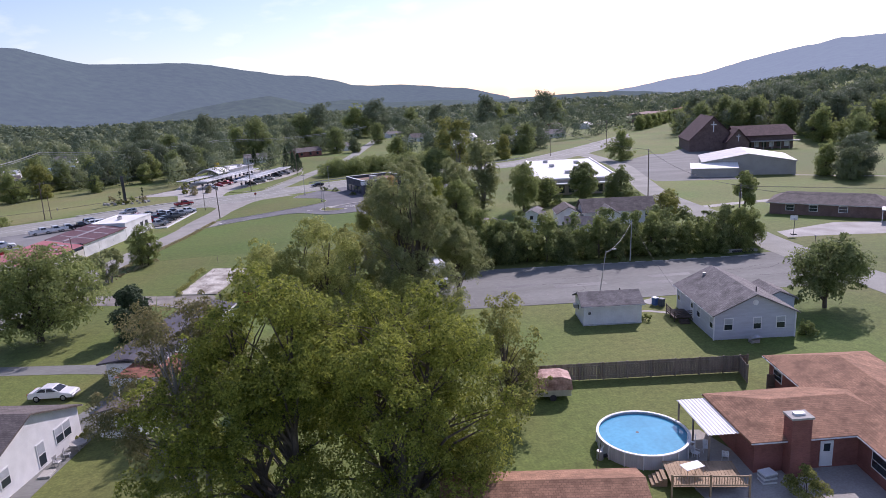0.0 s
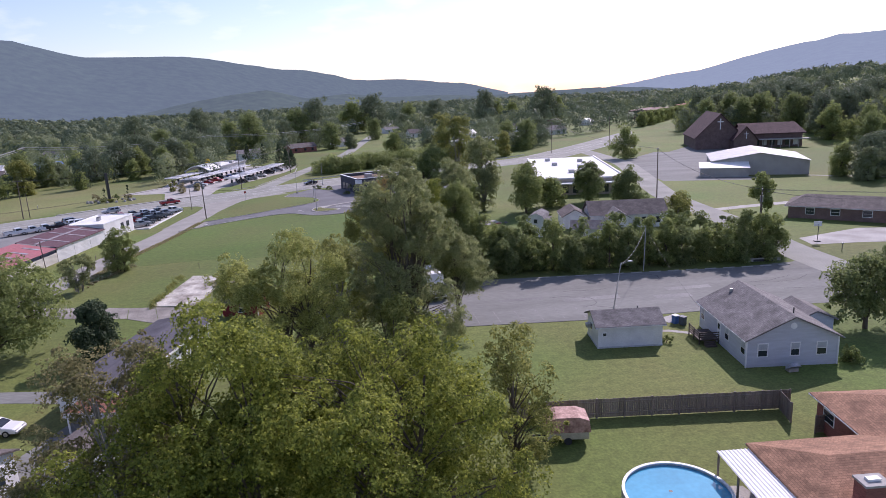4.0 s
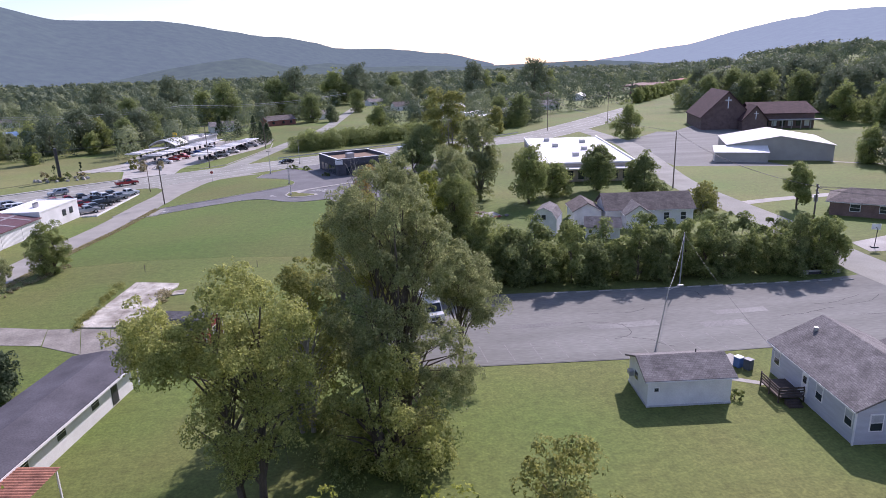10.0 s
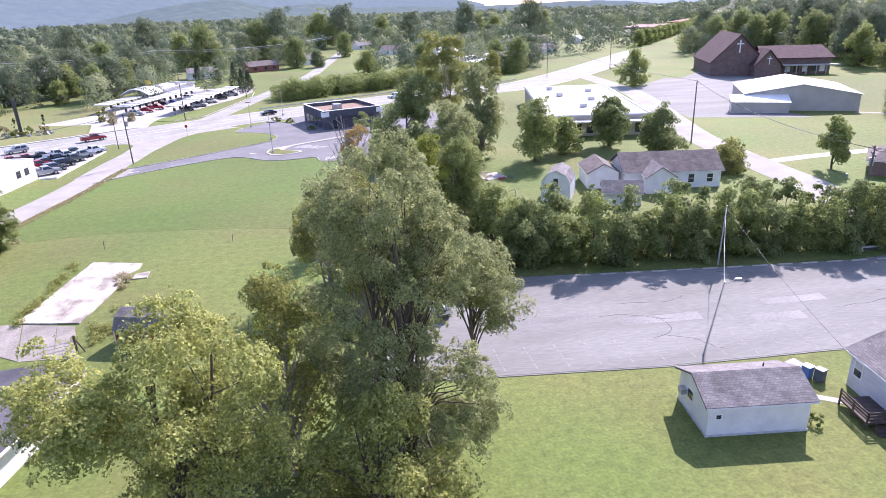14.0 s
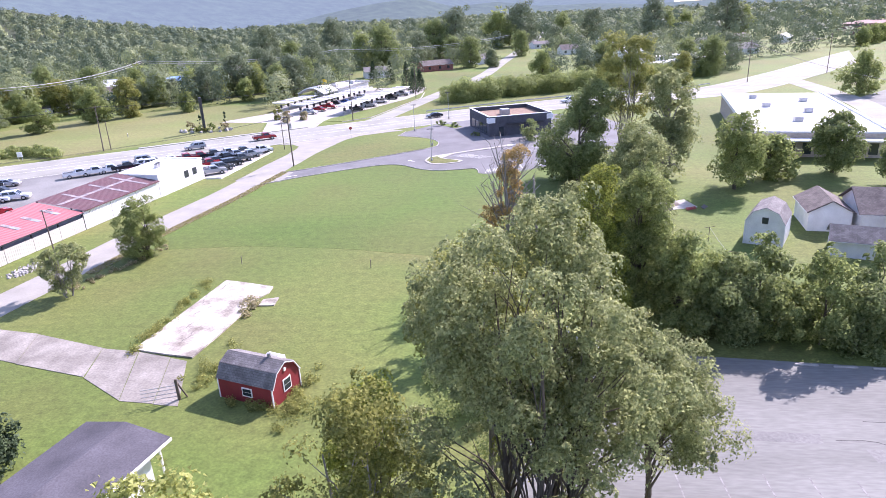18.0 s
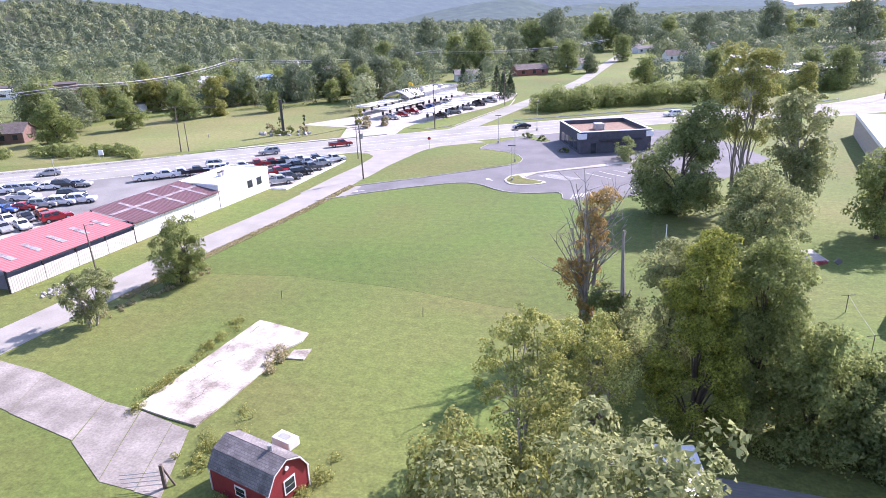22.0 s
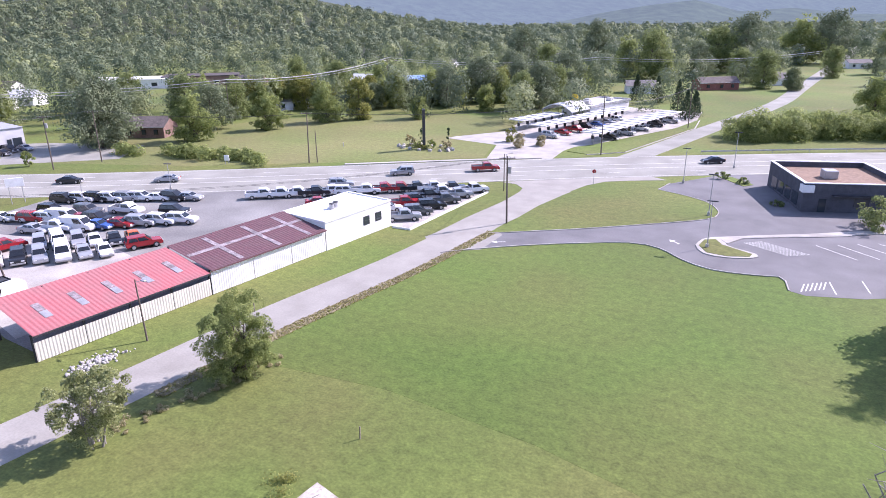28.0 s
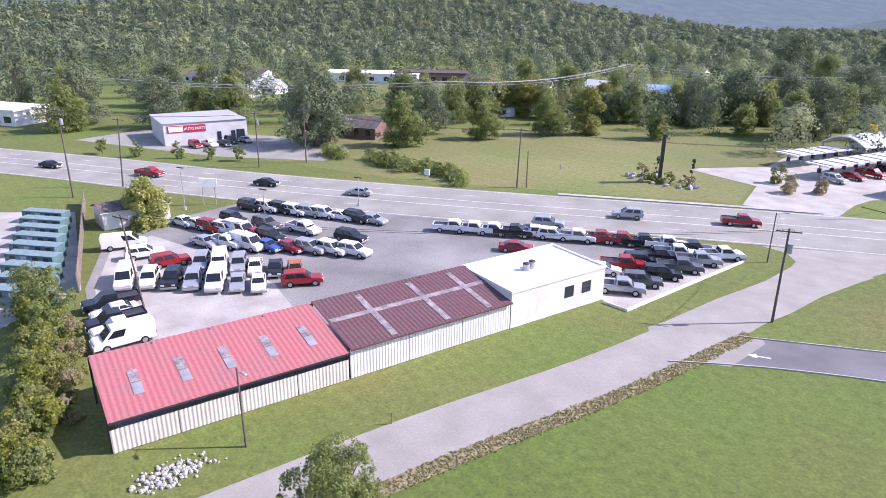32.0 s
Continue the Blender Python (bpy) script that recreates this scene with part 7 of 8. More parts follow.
def vehicle(kind, col, m, label=None, group=""):
    L, W, low, cab = SHAPES[kind]
    e = empty({"suv": "suv"}.get(kind, kind), m, label or f"{PAINTS[col][0]} {VLABEL[kind]} on the lot", "car" if kind == "sedan" else kind, group)
    def body():
        bm = prism(low, W, W - 0.12)
        bmesh.ops.bevel(bm, geom=bm.edges[:], offset=0.06, segments=2, affect="EDGES")
        return bm
    shared("body", ("body", kind, col), body, PM[col], e)
    z1 = max(z for _, z in cab)
    shared("cabin", ("cabin", kind, col), lambda: prism(cab, W - 0.14, W - 0.46), PM[col], e)
    (ax, az), (bx_, bz), (cx, cz), (dx, dz) = cab
    def between(u, v):
        """A point of the cabin's side outline: u from tail to nose, v from sill to roof."""
        x0, x1 = ax + (bx_ - ax) * v, dx + (cx - dx) * v
        return (x0 + (x1 - x0) * u, az + (bz - az) * v)
    spans = ((0.62, 0.93),) if kind == "van" else ((0.12, 0.9),) if kind == "pickup" else ((0.1, 0.47), (0.51, 0.9))
    for u0, u1 in spans:
        def side_glass():
            wide = lambda v: W - 0.14 - 0.32 * v + 0.03
            return prism([between(u0, 0.14), between(u0 + 0.02, 0.84), between(u1 - 0.02, 0.84), between(u1, 0.14)], wide(0.14), wide(0.84))
        shared("side_window", ("side", kind, u0), side_glass, CARGLASS, e)
    def windscreen():
        return prism([(between(0.5, 0.12)[0], between(0, 0.12)[1]), (between(0.5, 0.88)[0], between(0, 0.88)[1]), (between(1, 0.88)[0] + 0.03, between(1, 0.88)[1]), (between(1, 0.12)[0] + 0.03, between(1, 0.12)[1])], W - 0.34, W - 0.58)
    shared("windscreen", ("screen", kind), windscreen, CARGLASS, e)
    if kind != "van":
        def rear_glass():
            return prism([(between(0, 0.2)[0] - 0.03, between(0, 0.2)[1]), (between(0, 0.85)[0] - 0.03, between(0, 0.85)[1]), (between(0.4, 0.85)[0], between(0, 0.85)[1]), (between(0.4, 0.2)[0], between(0, 0.2)[1])], W - 0.36, W - 0.6)
        shared("rear_window", ("rear_glass", kind), rear_glass, CARGLASS, e)
    if kind == "van":
        shared("rear_door", ("rear", col), lambda: bx(-2.84, -0.85, 1.2, -2.7, 0.85, 2.0), PM[col], e)
    if kind == "pickup":
        shared("bed_liner", ("bed",), lambda: bx(-2.7, -0.78, 1.125, -0.75, 0.78, 1.135), DARKMETAL, e)
        shared("bed_rail", ("bedr", col), lambda: bx(-2.82, -0.93, 1.1, -0.65, -0.8, 1.22), PM[col], e)
        shared("bed_rail", ("bedl", col), lambda: bx(-2.82, 0.8, 1.1, -0.65, 0.93, 1.22), PM[col], e)
        shared("tailgate", ("tail", col), lambda: bx(-2.87, -0.9, 0.75, -2.78, 0.9, 1.22), PM[col], e)
    wr_ = 0.34 if kind == "sedan" else 0.39
    for sx in (-1, 1):
        for sy in (-1, 1):
            y0 = sy * (W / 2 - 0.22)
            y1 = sy * (W / 2 + 0.02)
            w = shared("wheel", ("wheel", kind, sx, sy), lambda: tb((sx * L * 0.3, y0, wr_), (sx * L * 0.3, y1, wr_), wr_, n=16), TYRE, e)
            shared("rim", ("rim", kind, sx, sy), lambda: tb((sx * L * 0.3, y1, wr_), (sx * L * 0.3, y1 + sy * 0.015, wr_), wr_ * 0.62, wr_ * 0.5, 12), RIM, w)
    zl = low[-2][1] - 0.05 if kind != "sedan" else 0.62
    for sy in (-1, 1):
        shared("headlight", ("hl", kind, sy), lambda: bx(L / 2 - 0.08, sy * (W / 2 - 0.35) - 0.2, zl - 0.06, L / 2 + 0.015, sy * (W / 2 - 0.35) + 0.2, zl + 0.1), LAMPW, e)
        shared("tail_light", ("tl", kind, sy), lambda: bx(-L / 2 - 0.03, sy * (W / 2 - 0.2) - 0.1, 0.75, -L / 2 + 0.05, sy * (W / 2 - 0.2) + 0.1, 1.05 if kind != "sedan" else 0.92), LAMPR, e)
    shared("front_bumper", ("fb", kind), lambda: bx(L / 2 - 0.1, -W / 2 + 0.06, 0.32, L / 2 + 0.05, W / 2 - 0.06, 0.56, bev=0.03), GREYMETAL, e)
    shared("rear_bumper", ("rb", kind), lambda: bx(-L / 2 - 0.05, -W / 2 + 0.06, 0.36, -L / 2 + 0.1, W / 2 - 0.06, 0.56, bev=0.03), GREYMETAL, e)
    return e


vr = random.Random(9)
VK = {"S": "sedan", "U": "suv", "P": "pickup", "V": "van"}


def car_row(p, q, heading, cars, group):
    """Vehicles side by side from p to q: kind and colour letters, '--' for a free bay."""
    cars = cars.split()
    for i, c in enumerate(cars):
        if c == "--":
            continue
        u = i / max(1, len(cars) - 1)
        x, y = p[0] + (q[0] - p[0]) * u + vr.uniform(-0.2, 0.2), p[1] + (q[1] - p[1]) * u + vr.uniform(-0.2, 0.2)
        vehicle(VK[c[0]], c[1], local(x, y, heading + vr.uniform(-4, 4), 0.034), group=group)


car_row((-57.9, 179.6), (-56.4, 195.0), 38, "Ps Ug Uk Pg Ps", "trucks on the front apron")
vehicle("pickup", "w", local(-55.2, 199.2, 48, 0.034), group="trucks on the front apron")
car_row((-62.6, 183.0), (-59.0, 198.4), 38, "Sw Pr Uk Pk Pw Pk", "trucks on the front apron")
car_row((-87.2, 180.2), (-62.6, 197.6), 36, "Pw Pw Pw Pk Pw Uw Pw Pr Pr Pk Pw", "trucks along the highway")
car_row((-116.4, 163.0), (-98.0, 173.6), 20, "Uk Uw Uk Uw Us Uw Sw Uk Ss", "cars along the highway")
car_row((-114.9, 151.4), (-100.4, 157.6), 15, "Sw Sw Ur Uw Vw Sr Uk", "cars in the middle of the lot")
car_row((-111.4, 157.6), (-100.6, 163.0), 10, "Uk Ug Pw", "cars in the middle of the lot")
car_row((-104.3, 150.2), (-88.2, 163.2), 18, "Ss Pw Vw Sb Sr Us Uw Uw", "cars in the middle of the lot")
vehicle("suv", "k", local(-93.0, 166.2, 20, 0.034), group="cars in the middle of the lot")
car_row((-96.8, 146.4), (-87.6, 154.0), -28, "Us Vw Us Sw Sk So", "cars behind the shed")
car_row((-97.6, 137.6), (-86.4, 148.8), -28, "Vw Uw Uk Us Vw Ss Sw", "cars behind the shed")
car_row((-91.6, 134.0), (-81.9, 132.5), -95, "Pk Sw Pk Pw Vw", "cars beside the yard fence")
vehicle("van", "w", local(-110.4, 141.4, 70, 0.034), group="cars behind the shed")
vehicle("suv", "w", local(-104.9, 142.2, 75, 0.034), group="cars behind the shed")
vehicle("suv", "r", local(-100.0, 143.6, 80, 0.034), group="cars behind the shed")
vehicle("suv", "r", local(-83.9, 153.0, 60, 0.034), group="cars behind the shed")
vehicle("sedan", "r", local(-75.2, 180.9, 40, 0.034), "red sedan beside the sales office")
vehicle("suv", "s", local(-79.2, 192.6, 34, 0.034), "silver sport utility vehicle on the verge")
for k, c, x, y, rz in (("sedan", "k", -129, 172.3, 33), ("sedan", "s", -112.6, 181.4, 213), ("suv", "s", -74, 206.0, 215), ("sedan", "k", -20, 243.2, 210), ("pickup", "r", -150, 158.6, 30), ("sedan", "k", -170, 146, 30), ("suv", "w", 19.6, 264.6, 203), ("pickup", "r", -60.4, 216.2, 34)):
    vehicle(k, c, local(x, y, rz, 0.032), f"{PAINTS[c][0]} {k} driving on the highway")
for i, (k, c) in enumerate((("suv", "s"), ("sedan", "r"), ("pickup", "r"), ("suv", "k"), ("sedan", "b"), ("sedan", "s"), ("suv", "w"))):
    vehicle(k, c, local(-61.0 + i * 1.55, 258.5 + i * 5.6, -16, 0.024), f"{PAINTS[c][0]} car parked under the drive-in canopy", group="cars at the drive-in")
for i, (k, c) in enumerate((("sedan", "k"), ("suv", "s"), ("sedan", "w"), ("suv", "k"), ("pickup", "s"))):
    vehicle(k, c, local(-46.6 + i * 2.2, 262 + i * 8.6, -14, 0.024), f"{PAINTS[c][0]} car parked at the slim canopy", group="cars at the drive-in")
for i, (k, c) in enumerate((("suv", "r"), ("pickup", "w"), ("sedan", "k"), ("suv", "k"), ("sedan", "s"))):
    vehicle(k, c, local(-172.6 + (i % 3) * 1.2, 177 + i * 3.0, 0, 0.024), f"{PAINTS[c][0]} car before the parts store", group="cars at the parts store")
vehicle("sedan", "w", local(-36.6, 70.8, -6, 0.03), "white car beside the white house")

# box truck parked among the trees
BT = empty("box_truck", local(8.2, 102.6, -82, 0.022), "white box truck parked at the edge of the lot", "truck")
part("cargo_box", bx(-4.2, -1.25, 1.0, 1.2, 1.25, 3.5, bev=0.05), WHITEMETAL, BT)
part("cab", prism([(1.25, 0.6), (1.25, 2.4), (2.2, 2.4), (2.75, 1.5), (3.5, 1.35), (3.6, 0.6)], 2.1, 1.9), PM["w"], BT)
part("windscreen", poly3([(2.25, -0.85, 2.33), (2.78, -0.9, 1.52), (2.78, 0.9, 1.52), (2.25, 0.85, 2.33)]), CARGLASS, BT)
part("chassis", bx(-4.1, -0.9, 0.55, 3.4, 0.9, 1.0), DARKMETAL, BT)
for sx in (-2.4, 2.7):
    for sy in (-1, 1):
        part("wheel", tb((sx, sy * 0.75, 0.45), (sx, sy * 1.1, 0.45), 0.45, n=16), TYRE, BT)
for sy in (-0.75, 0.75):
    part("headlight", bx(3.55, sy - 0.18, 0.8, 3.63, sy + 0.18, 1.05), LAMPW, BT)
part("grille", bx(3.55, -0.5, 0.75, 3.62, 0.5, 1.1), DARKMETAL, BT)

# ---- poles, lamps, signs and wires ----
WIRE = mat("power_cable", (0.05, 0.05, 0.055), 0.5, 0.1)
PALECABLE = mat("pale_cable", (0.45, 0.45, 0.45), 0.5, 0.1)


def utility_pole(x, y, h, rz=0.0, arms=1, transformer=False, lamp=False, lean=(0, 0), r=0.15, label="tall wooden utility pole with a crossarm", m=WOODPOLE):
    e = empty("utility_pole", local(x, y, rz), label, "utility pole")
    top = Vector((lean[0], lean[1], h))
    part("shaft", tb((0, 0, -0.3), top, r, r * 0.65), m, e)
    for i in range(arms):
        z = h - 0.4 - i * 0.8
        a = part("crossarm", bx(lean[0] - 1.2, lean[1] - 0.06, z, lean[0] + 1.2, lean[1] + 0.06, z + 0.12), m, e)
        for xx in (-1.1, -0.5, 0.5, 1.1):
            part("insulator", tb((lean[0] + xx, lean[1], z + 0.12), (lean[0] + xx, lean[1], z + 0.3), 0.05, n=6), GREYMETAL, a)
    if transformer:
        part("transformer", tb((lean[0] + 0.4, lean[1], h - 2.6), (lean[0] + 0.4, lean[1], h - 1.6), 0.27, n=12), GREYMETAL, e)
    if lamp:
        part("lamp_arm", tb((lean[0], lean[1], h - 0.3), (lean[0] + 1.0, lean[1], h + 0.1), 0.03, n=6), GREYMETAL, e)
        part("lamp_head", bx(lean[0] + 0.9, lean[1] - 0.12, h + 0.02, lean[0] + 1.5, lean[1] + 0.12, h + 0.16, bev=0.03), GREYMETAL, e)
    return e


def wire(name, label, pts, sag, r=0.02, m=WIRE):
    """A hanging cable through pts."""
    cu = bpy.data.curves.new(name, "CURVE")
    cu.dimensions, cu.bevel_depth, cu.bevel_resolution = "3D", r, 1
    P = []
    for a, b in zip(pts[:-1], pts[1:]):
        a, b = Vector(a), Vector(b)
        for k in range(16):
            t = k / 16
            P.append(a.lerp(b, t) - Vector((0, 0, sag * 4 * t * (1 - t))))
    P.append(Vector(pts[-1]))
    sp = cu.splines.new("POLY")
    sp.points.add(len(P) - 1)
    for q, p in zip(sp.points, P):
        q.co = (*p, 1)
    cu.materials.append(m)
    return tagged(new(name, cu), label, "cable")


utility_pole(-42.8, 185.0, 10.4, 30, transformer=True, lean=(-0.1, 0.1), label="dark wooden utility pole with transformer at the lane")
utility_pole(-50.8, 203.0, 6.8, 30, 0, lamp=True, r=0.1, label="slim wooden lamp pole at the junction")
utility_pole(-98.5, 207.2, 11.0, 35, lean=(0.3, 0), label="wooden utility pole in the roadside grass")
utility_pole(-97.2, 208.4, 7.0, 35, 0, r=0.12, label="short wooden guy pole beside the tall one")
utility_pole(-43.5, 242.0, 13.2, 30, label="tall wooden pole before the drive-in")
utility_pole(-31.5, 288, 12.5, 30, label="tall wooden pole by the cedars")
utility_pole(65.3, 112.2, 10.9, 60, 2, transformer=True, lean=(0.5, -0.2), label="wooden utility pole with transformer by the side road")
utility_pole(72.6, 167.3, 13.0, 60, 2, label="tall wooden utility pole by the side road")
utility_pole(42.0, 105.8, 7.1, 0, 0, lean=(0.25, 0), r=0.1, m=GREYMETAL, label="slim grey pole in the hedge")
utility_pole(29.8, 87.6, 7.0, 0, 0, lamp=True, lean=(0.9, -0.4), r=0.09, m=GREYMETAL, label="leaning grey lamp pole at the lot")
utility_pole(-59.8, 133.9, 6.5, 0, 0, lamp=True, lean=(-0.25, 0.0), r=0.1, label="leaning wooden lamp pole beside the red shed")
utility_pole(-87.2, 136.2, 11.0, 20, 1, lean=(-1.2, -0.3), r=0.12, label="leaning wooden utility pole behind the lot")
utility_pole(-142.7, 143.2, 15.0, 30, 2, transformer=True, label="tall wooden pole beside the highway")
utility_pole(-145.0, 152.0, 12.5, 30, 1, lean=(1.2, 0), label="wooden pole with guy lines")
utility_pole(-143.8, 178.4, 11.4, 30, transformer=True, label="wooden utility pole beside the parts store")
utility_pole(-141.9, 188.4, 11.3, 30, label="wooden utility pole at the edge of the field")
utility_pole(-148.0, 318.0, 14.8, 30, label="far wooden utility pole among the trees")
utility_pole(-155.8, 241.5, 12.8, 30, label="wooden utility pole among the trees")
utility_pole(118, 318, 14, 50, 2, label="wooden utility pole beside the highway")
utility_pole(84, 300, 14, 50, 2, label="wooden utility pole near the shops")
for dz, off in ((0, 0), (0, 0.9), (-0.8, 0.4)):
    wire("power_line", "sagging power cables over the plain", [(-230, 160, 14 + dz), (-155.8 + off, 241.5, 13.0 + dz), (-148 + off, 318, 15.1 + dz), (-80 + off, 372, 13.5 + dz), (0 + off, 430, 14 + dz)], 2.2, 0.06, PALECABLE)
for off in (0, 0.8):
    wire("power_line", "sagging cables across the highway side", [(-142.7, 143.2 + off, 14.4), (-141.9, 188.4 + off, 11.4), (-98.5, 207.2 + off, 10.7), (-43.5, 242 + off, 11.5), (-31.5, 288 + off, 11)], 1.2, 0.025)
    wire("power_line", "thin cables across the lane", [(-88.4, 135.9 + off, 10.8), (-42.8, 185 + off, 10.2), (-50.8, 203 + off, 6.6)], 1.2, 0.018)
    wire("power_line", "cables over the church lawn", [(190, 60 + off, 11), (65.8, 112 + off, 10.5), (72.6, 167.3 + off, 12.8), (84, 300 + off, 13.5), (118, 318 + off, 13.5)], 1.6, 0.025)
    wire("power_line", "cables towards the brick house", [(65.8, 112 + off, 10.3), (104, 128 + off, 4.2)], 0.8, 0.02)
wire("power_line", "thin cable from the lot pole to the hedge", [(30.7, 87.2, 6.8), (42.2, 105.8, 6.9)], 0.9, 0.02, PALECABLE)
wire("power_line", "thin cable over the white garage", [(42.2, 105.8, 6.9), (36.9, 79, 3.2)], 0.5, 0.015)


def lamp_post(x, y, h, rz=0, label="slim grey parking lot lamp"):
    e = empty("lamp_post", local(x, y, rz), label, "street lamp")
    part("base", tb((0, 0, 0), (0, 0, 0.6), 0.22, n=10), CONCRETE, e)
    part("pole", tb((0, 0, 0.6), (0, 0, h), 0.07, 0.05), GREYMETAL, e)
    part("lamp_head", bx(-0.7, -0.15, h, 0.7, 0.15, h + 0.14, bev=0.03), DARKMETAL, e)


for x, y, h in ((-14.3, 186.6, 6.5), (-16.0, 202.6, 6.5), (-15.6, 240.2, 7.2), (-22.8, 222.6, 6.5), (22, 236, 7)):
    lamp_post(x, y, h)
lamp_post(-108.5, 161.2, 5.2, 20, "wooden floodlight post in the car lot")
lamp_post(-123.1, 154.7, 6.9, 20, "slim floodlight post in the car lot")
lamp_post(-107.0, 177.4, 4.8, 20, "slim post at the highway edge of the lot")


def board_sign(x, y, w, h, z, rz, label, m=TRIM):
    e = empty("sign", local(x, y, rz), label, "sign")
    part("board", bx(-w / 2, -0.12, z, w / 2, 0.12, z + h, bev=0.03), m, e)
    for s in (-0.35, 0.35):
        part("post", tb((s * w, 0, -0.1), (s * w, 0, z), 0.07), GREYMETAL, e)


board_sign(-123.4, 159.0, 2.8, 1.5, 3.0, 60, "white blank sign board on two posts")
board_sign(-114, 198.5, 1.1, 1.2, 0.8, 20, "small leaning white notice board")
board_sign(-103.0, 226, 0.1, 0.1, 1.0, 0, "small marker post in the field")
# tall black sign tower in a planted island, seen side-on
BP = empty("sign_tower", local(-83.5, 231.8, 35), "tall narrow black sign tower", "sign")
part("tower", bx(-0.3, -0.75, 0, 0.3, 0.75, 9.4, bev=0.05), DARKMETAL, BP)
part("base", bx(-0.7, -1.2, 0, 0.7, 1.2, 0.5), CONCRETE, BP)
ir = np.random.default_rng(31)
for i in range(16):
    a = i / 16 * math.tau
    rr = ir.uniform(0.35, 0.7)
    bm = bmesh.new()
    bmesh.ops.create_icosphere(bm, subdivisions=1, radius=rr)
    for v in bm.verts:
        v.co *= ir.uniform(0.75, 1.2)
    o = part("boulder", bm, CONCRETE)
    o.matrix_world = pose(-83.5 + 7.2 * math.cos(a), 232.5 + 3.0 * math.sin(a), rr * 0.3)
    tagged(o, "pale rough boulder edging the planting", "boulder", "boulders round the sign")
for i, (dx, dy, h, r, lm) in enumerate(((-5, 1, 2.6, 1.5, DRYGRASS), (-2.4, 0, 2.2, 1.5, LEAF_MID), (2.0, -0.5, 2.2, 1.6, LEAF_MID), (5.2, 0.6, 2.8, 1.5, DRYGRASS), (4.6, 3, 4.6, 0.9, LEAF_PINE), (-3.0, 3.0, 4.2, 0.8, LEAF_PINE), (0, -2, 1.4, 1.4, LEAF_OLIVE))):
    grow_tree("shrub", "planted shrub round the sign tower", -83.5 + dx, 232.6 + dy, h, r, lm, 700, 0.28, 12, 0.0, 0.06, BARK, 300 + i, category="shrub", group="shrubs round the sign")
for i, (x, y) in enumerate(((-67.8, 248.8), (-63.5, 243), (-59.6, 247))):
    grow_tree("shrub", "small tree at the drive-in entrance", x, y, 4.0 - i * 0.8, 1.6, LEAF_OLIVE if i == 0 else DRYGRASS, 3000, 0.2, 18, 0.0, 0.08, BARK, 320 + i, category="shrub")
for i, (x, y) in enumerate(((-170, 163), (-163, 169), (-157, 174), (-152, 178), (-178, 158))):
    grow_tree("shrub", "small round tree before the parts store", x, y, 3.4, 1.5, LEAF_MID, 700, 0.32, 12, 0.15, 0.08, BARK, 330 + i, category="shrub", group="trees before the store")
# planting by the restaurant
for i, (x, y, h, r) in enumerate(((6.5, 205.5, 4.6, 3.0), (-16.5, 229.1, 1.3, 1.2), (-12.8, 226.6, 1.1, 1.1), (-6.7, 213.0, 0.9, 1.1))):
    grow_tree("shrub", "clipped dark shrub by the restaurant", x, y, h, r, LEAF_DARK, 2600 if i == 0 else 600, 0.26, 14, 0.05, 0.08, BARK, 340 + i, category="shrub")

# stop signs and marker pegs
def stop_sign(x, y, rz):
    e = empty("stop_sign", local(x, y, rz), "road sign on a thin post", "sign")
    part("post", tb((0, 0, 0), (0, 0, 2.6), 0.04, n=6), GREYMETAL, e)
    part("plate", tb((0, -0.03, 2.5), (0, 0.0, 2.5), 0.38, n=8), mat("sign_red_plate", (0.35, 0.03, 0.03), 0.5, 0.1), e)


stop_sign(-37.6, 214.6, 20)
for x, y in ((-32.0, 130.3), (-15.1, 128.7), (-6.7, 127.9), (-55.0, 143.7)):
    o = tagged(part("marker_peg", tb((0, 0, -0.1), (0.05, 0, 1.1), 0.05, n=6), FENCEWOOD), "thin wooden marker peg in the grass", "peg")
    o.matrix_world = pose(x, y, 0)
SL = tagged(part("pvc_pipe", tb((0, 0, 0), (0, 0, 4.6), 0.05, n=6), TRIM), "thin white upright pipe in the lawn", "pipe")
SL.matrix_world = pose(10.0, 149.0, 0)

# broken snag between the trees
SN = empty("dead_tree", pose(4.3, 124.0, 0), "broken grey dead tree trunk", "tree stump")
bm = bmesh.new()
pp = [Vector((0, 0, -0.2)), Vector((0.2, 0.1, 2.5)), Vector((0.3, 0.1, 5)), Vector((0.1, 0.2, 8.6)), Vector((0.0, 0.2, 11.8))]
for k in range(4):
    tube(bm, pp[k], pp[k + 1], 0.36 - 0.07 * k, 0.29 - 0.07 * k, 8)
tube(bm, (0.3, 0.1, 4.6), (0.9, 0.3, 6.4), 0.12, 0.05, 6)
part("trunk", bm, PALEBARK, SN)

# bare branches of the dying tree
bm = bmesh.new()
br = np.random.default_rng(44)
for i in range(40):
    a, z = br.uniform(0, math.tau), br.uniform(4, 12)
    p = Vector((0.5 * math.cos(a), 0.5 * math.sin(a), z))
    q = p + Vector((math.cos(a) * br.uniform(1.0, 3.2), math.sin(a) * br.uniform(1.0, 3.2), br.uniform(2.0, 5.0)))
    tube(bm, p, q, 0.075, 0.03, 5)
    for j in range(5):
        m_ = p.lerp(q, br.uniform(0.4, 1))
        tube(bm, m_, m_ + Vector((br.normal() * 0.9, br.normal() * 0.9, abs(br.normal()) * 1.2)), 0.03, 0.01, 4)
BR = empty("dead_branches", pose(1.4, 125.4, 0), "bare grey twigs of the dying tree", "tree")
part("branchwork", bm, PALEBARK, BR)

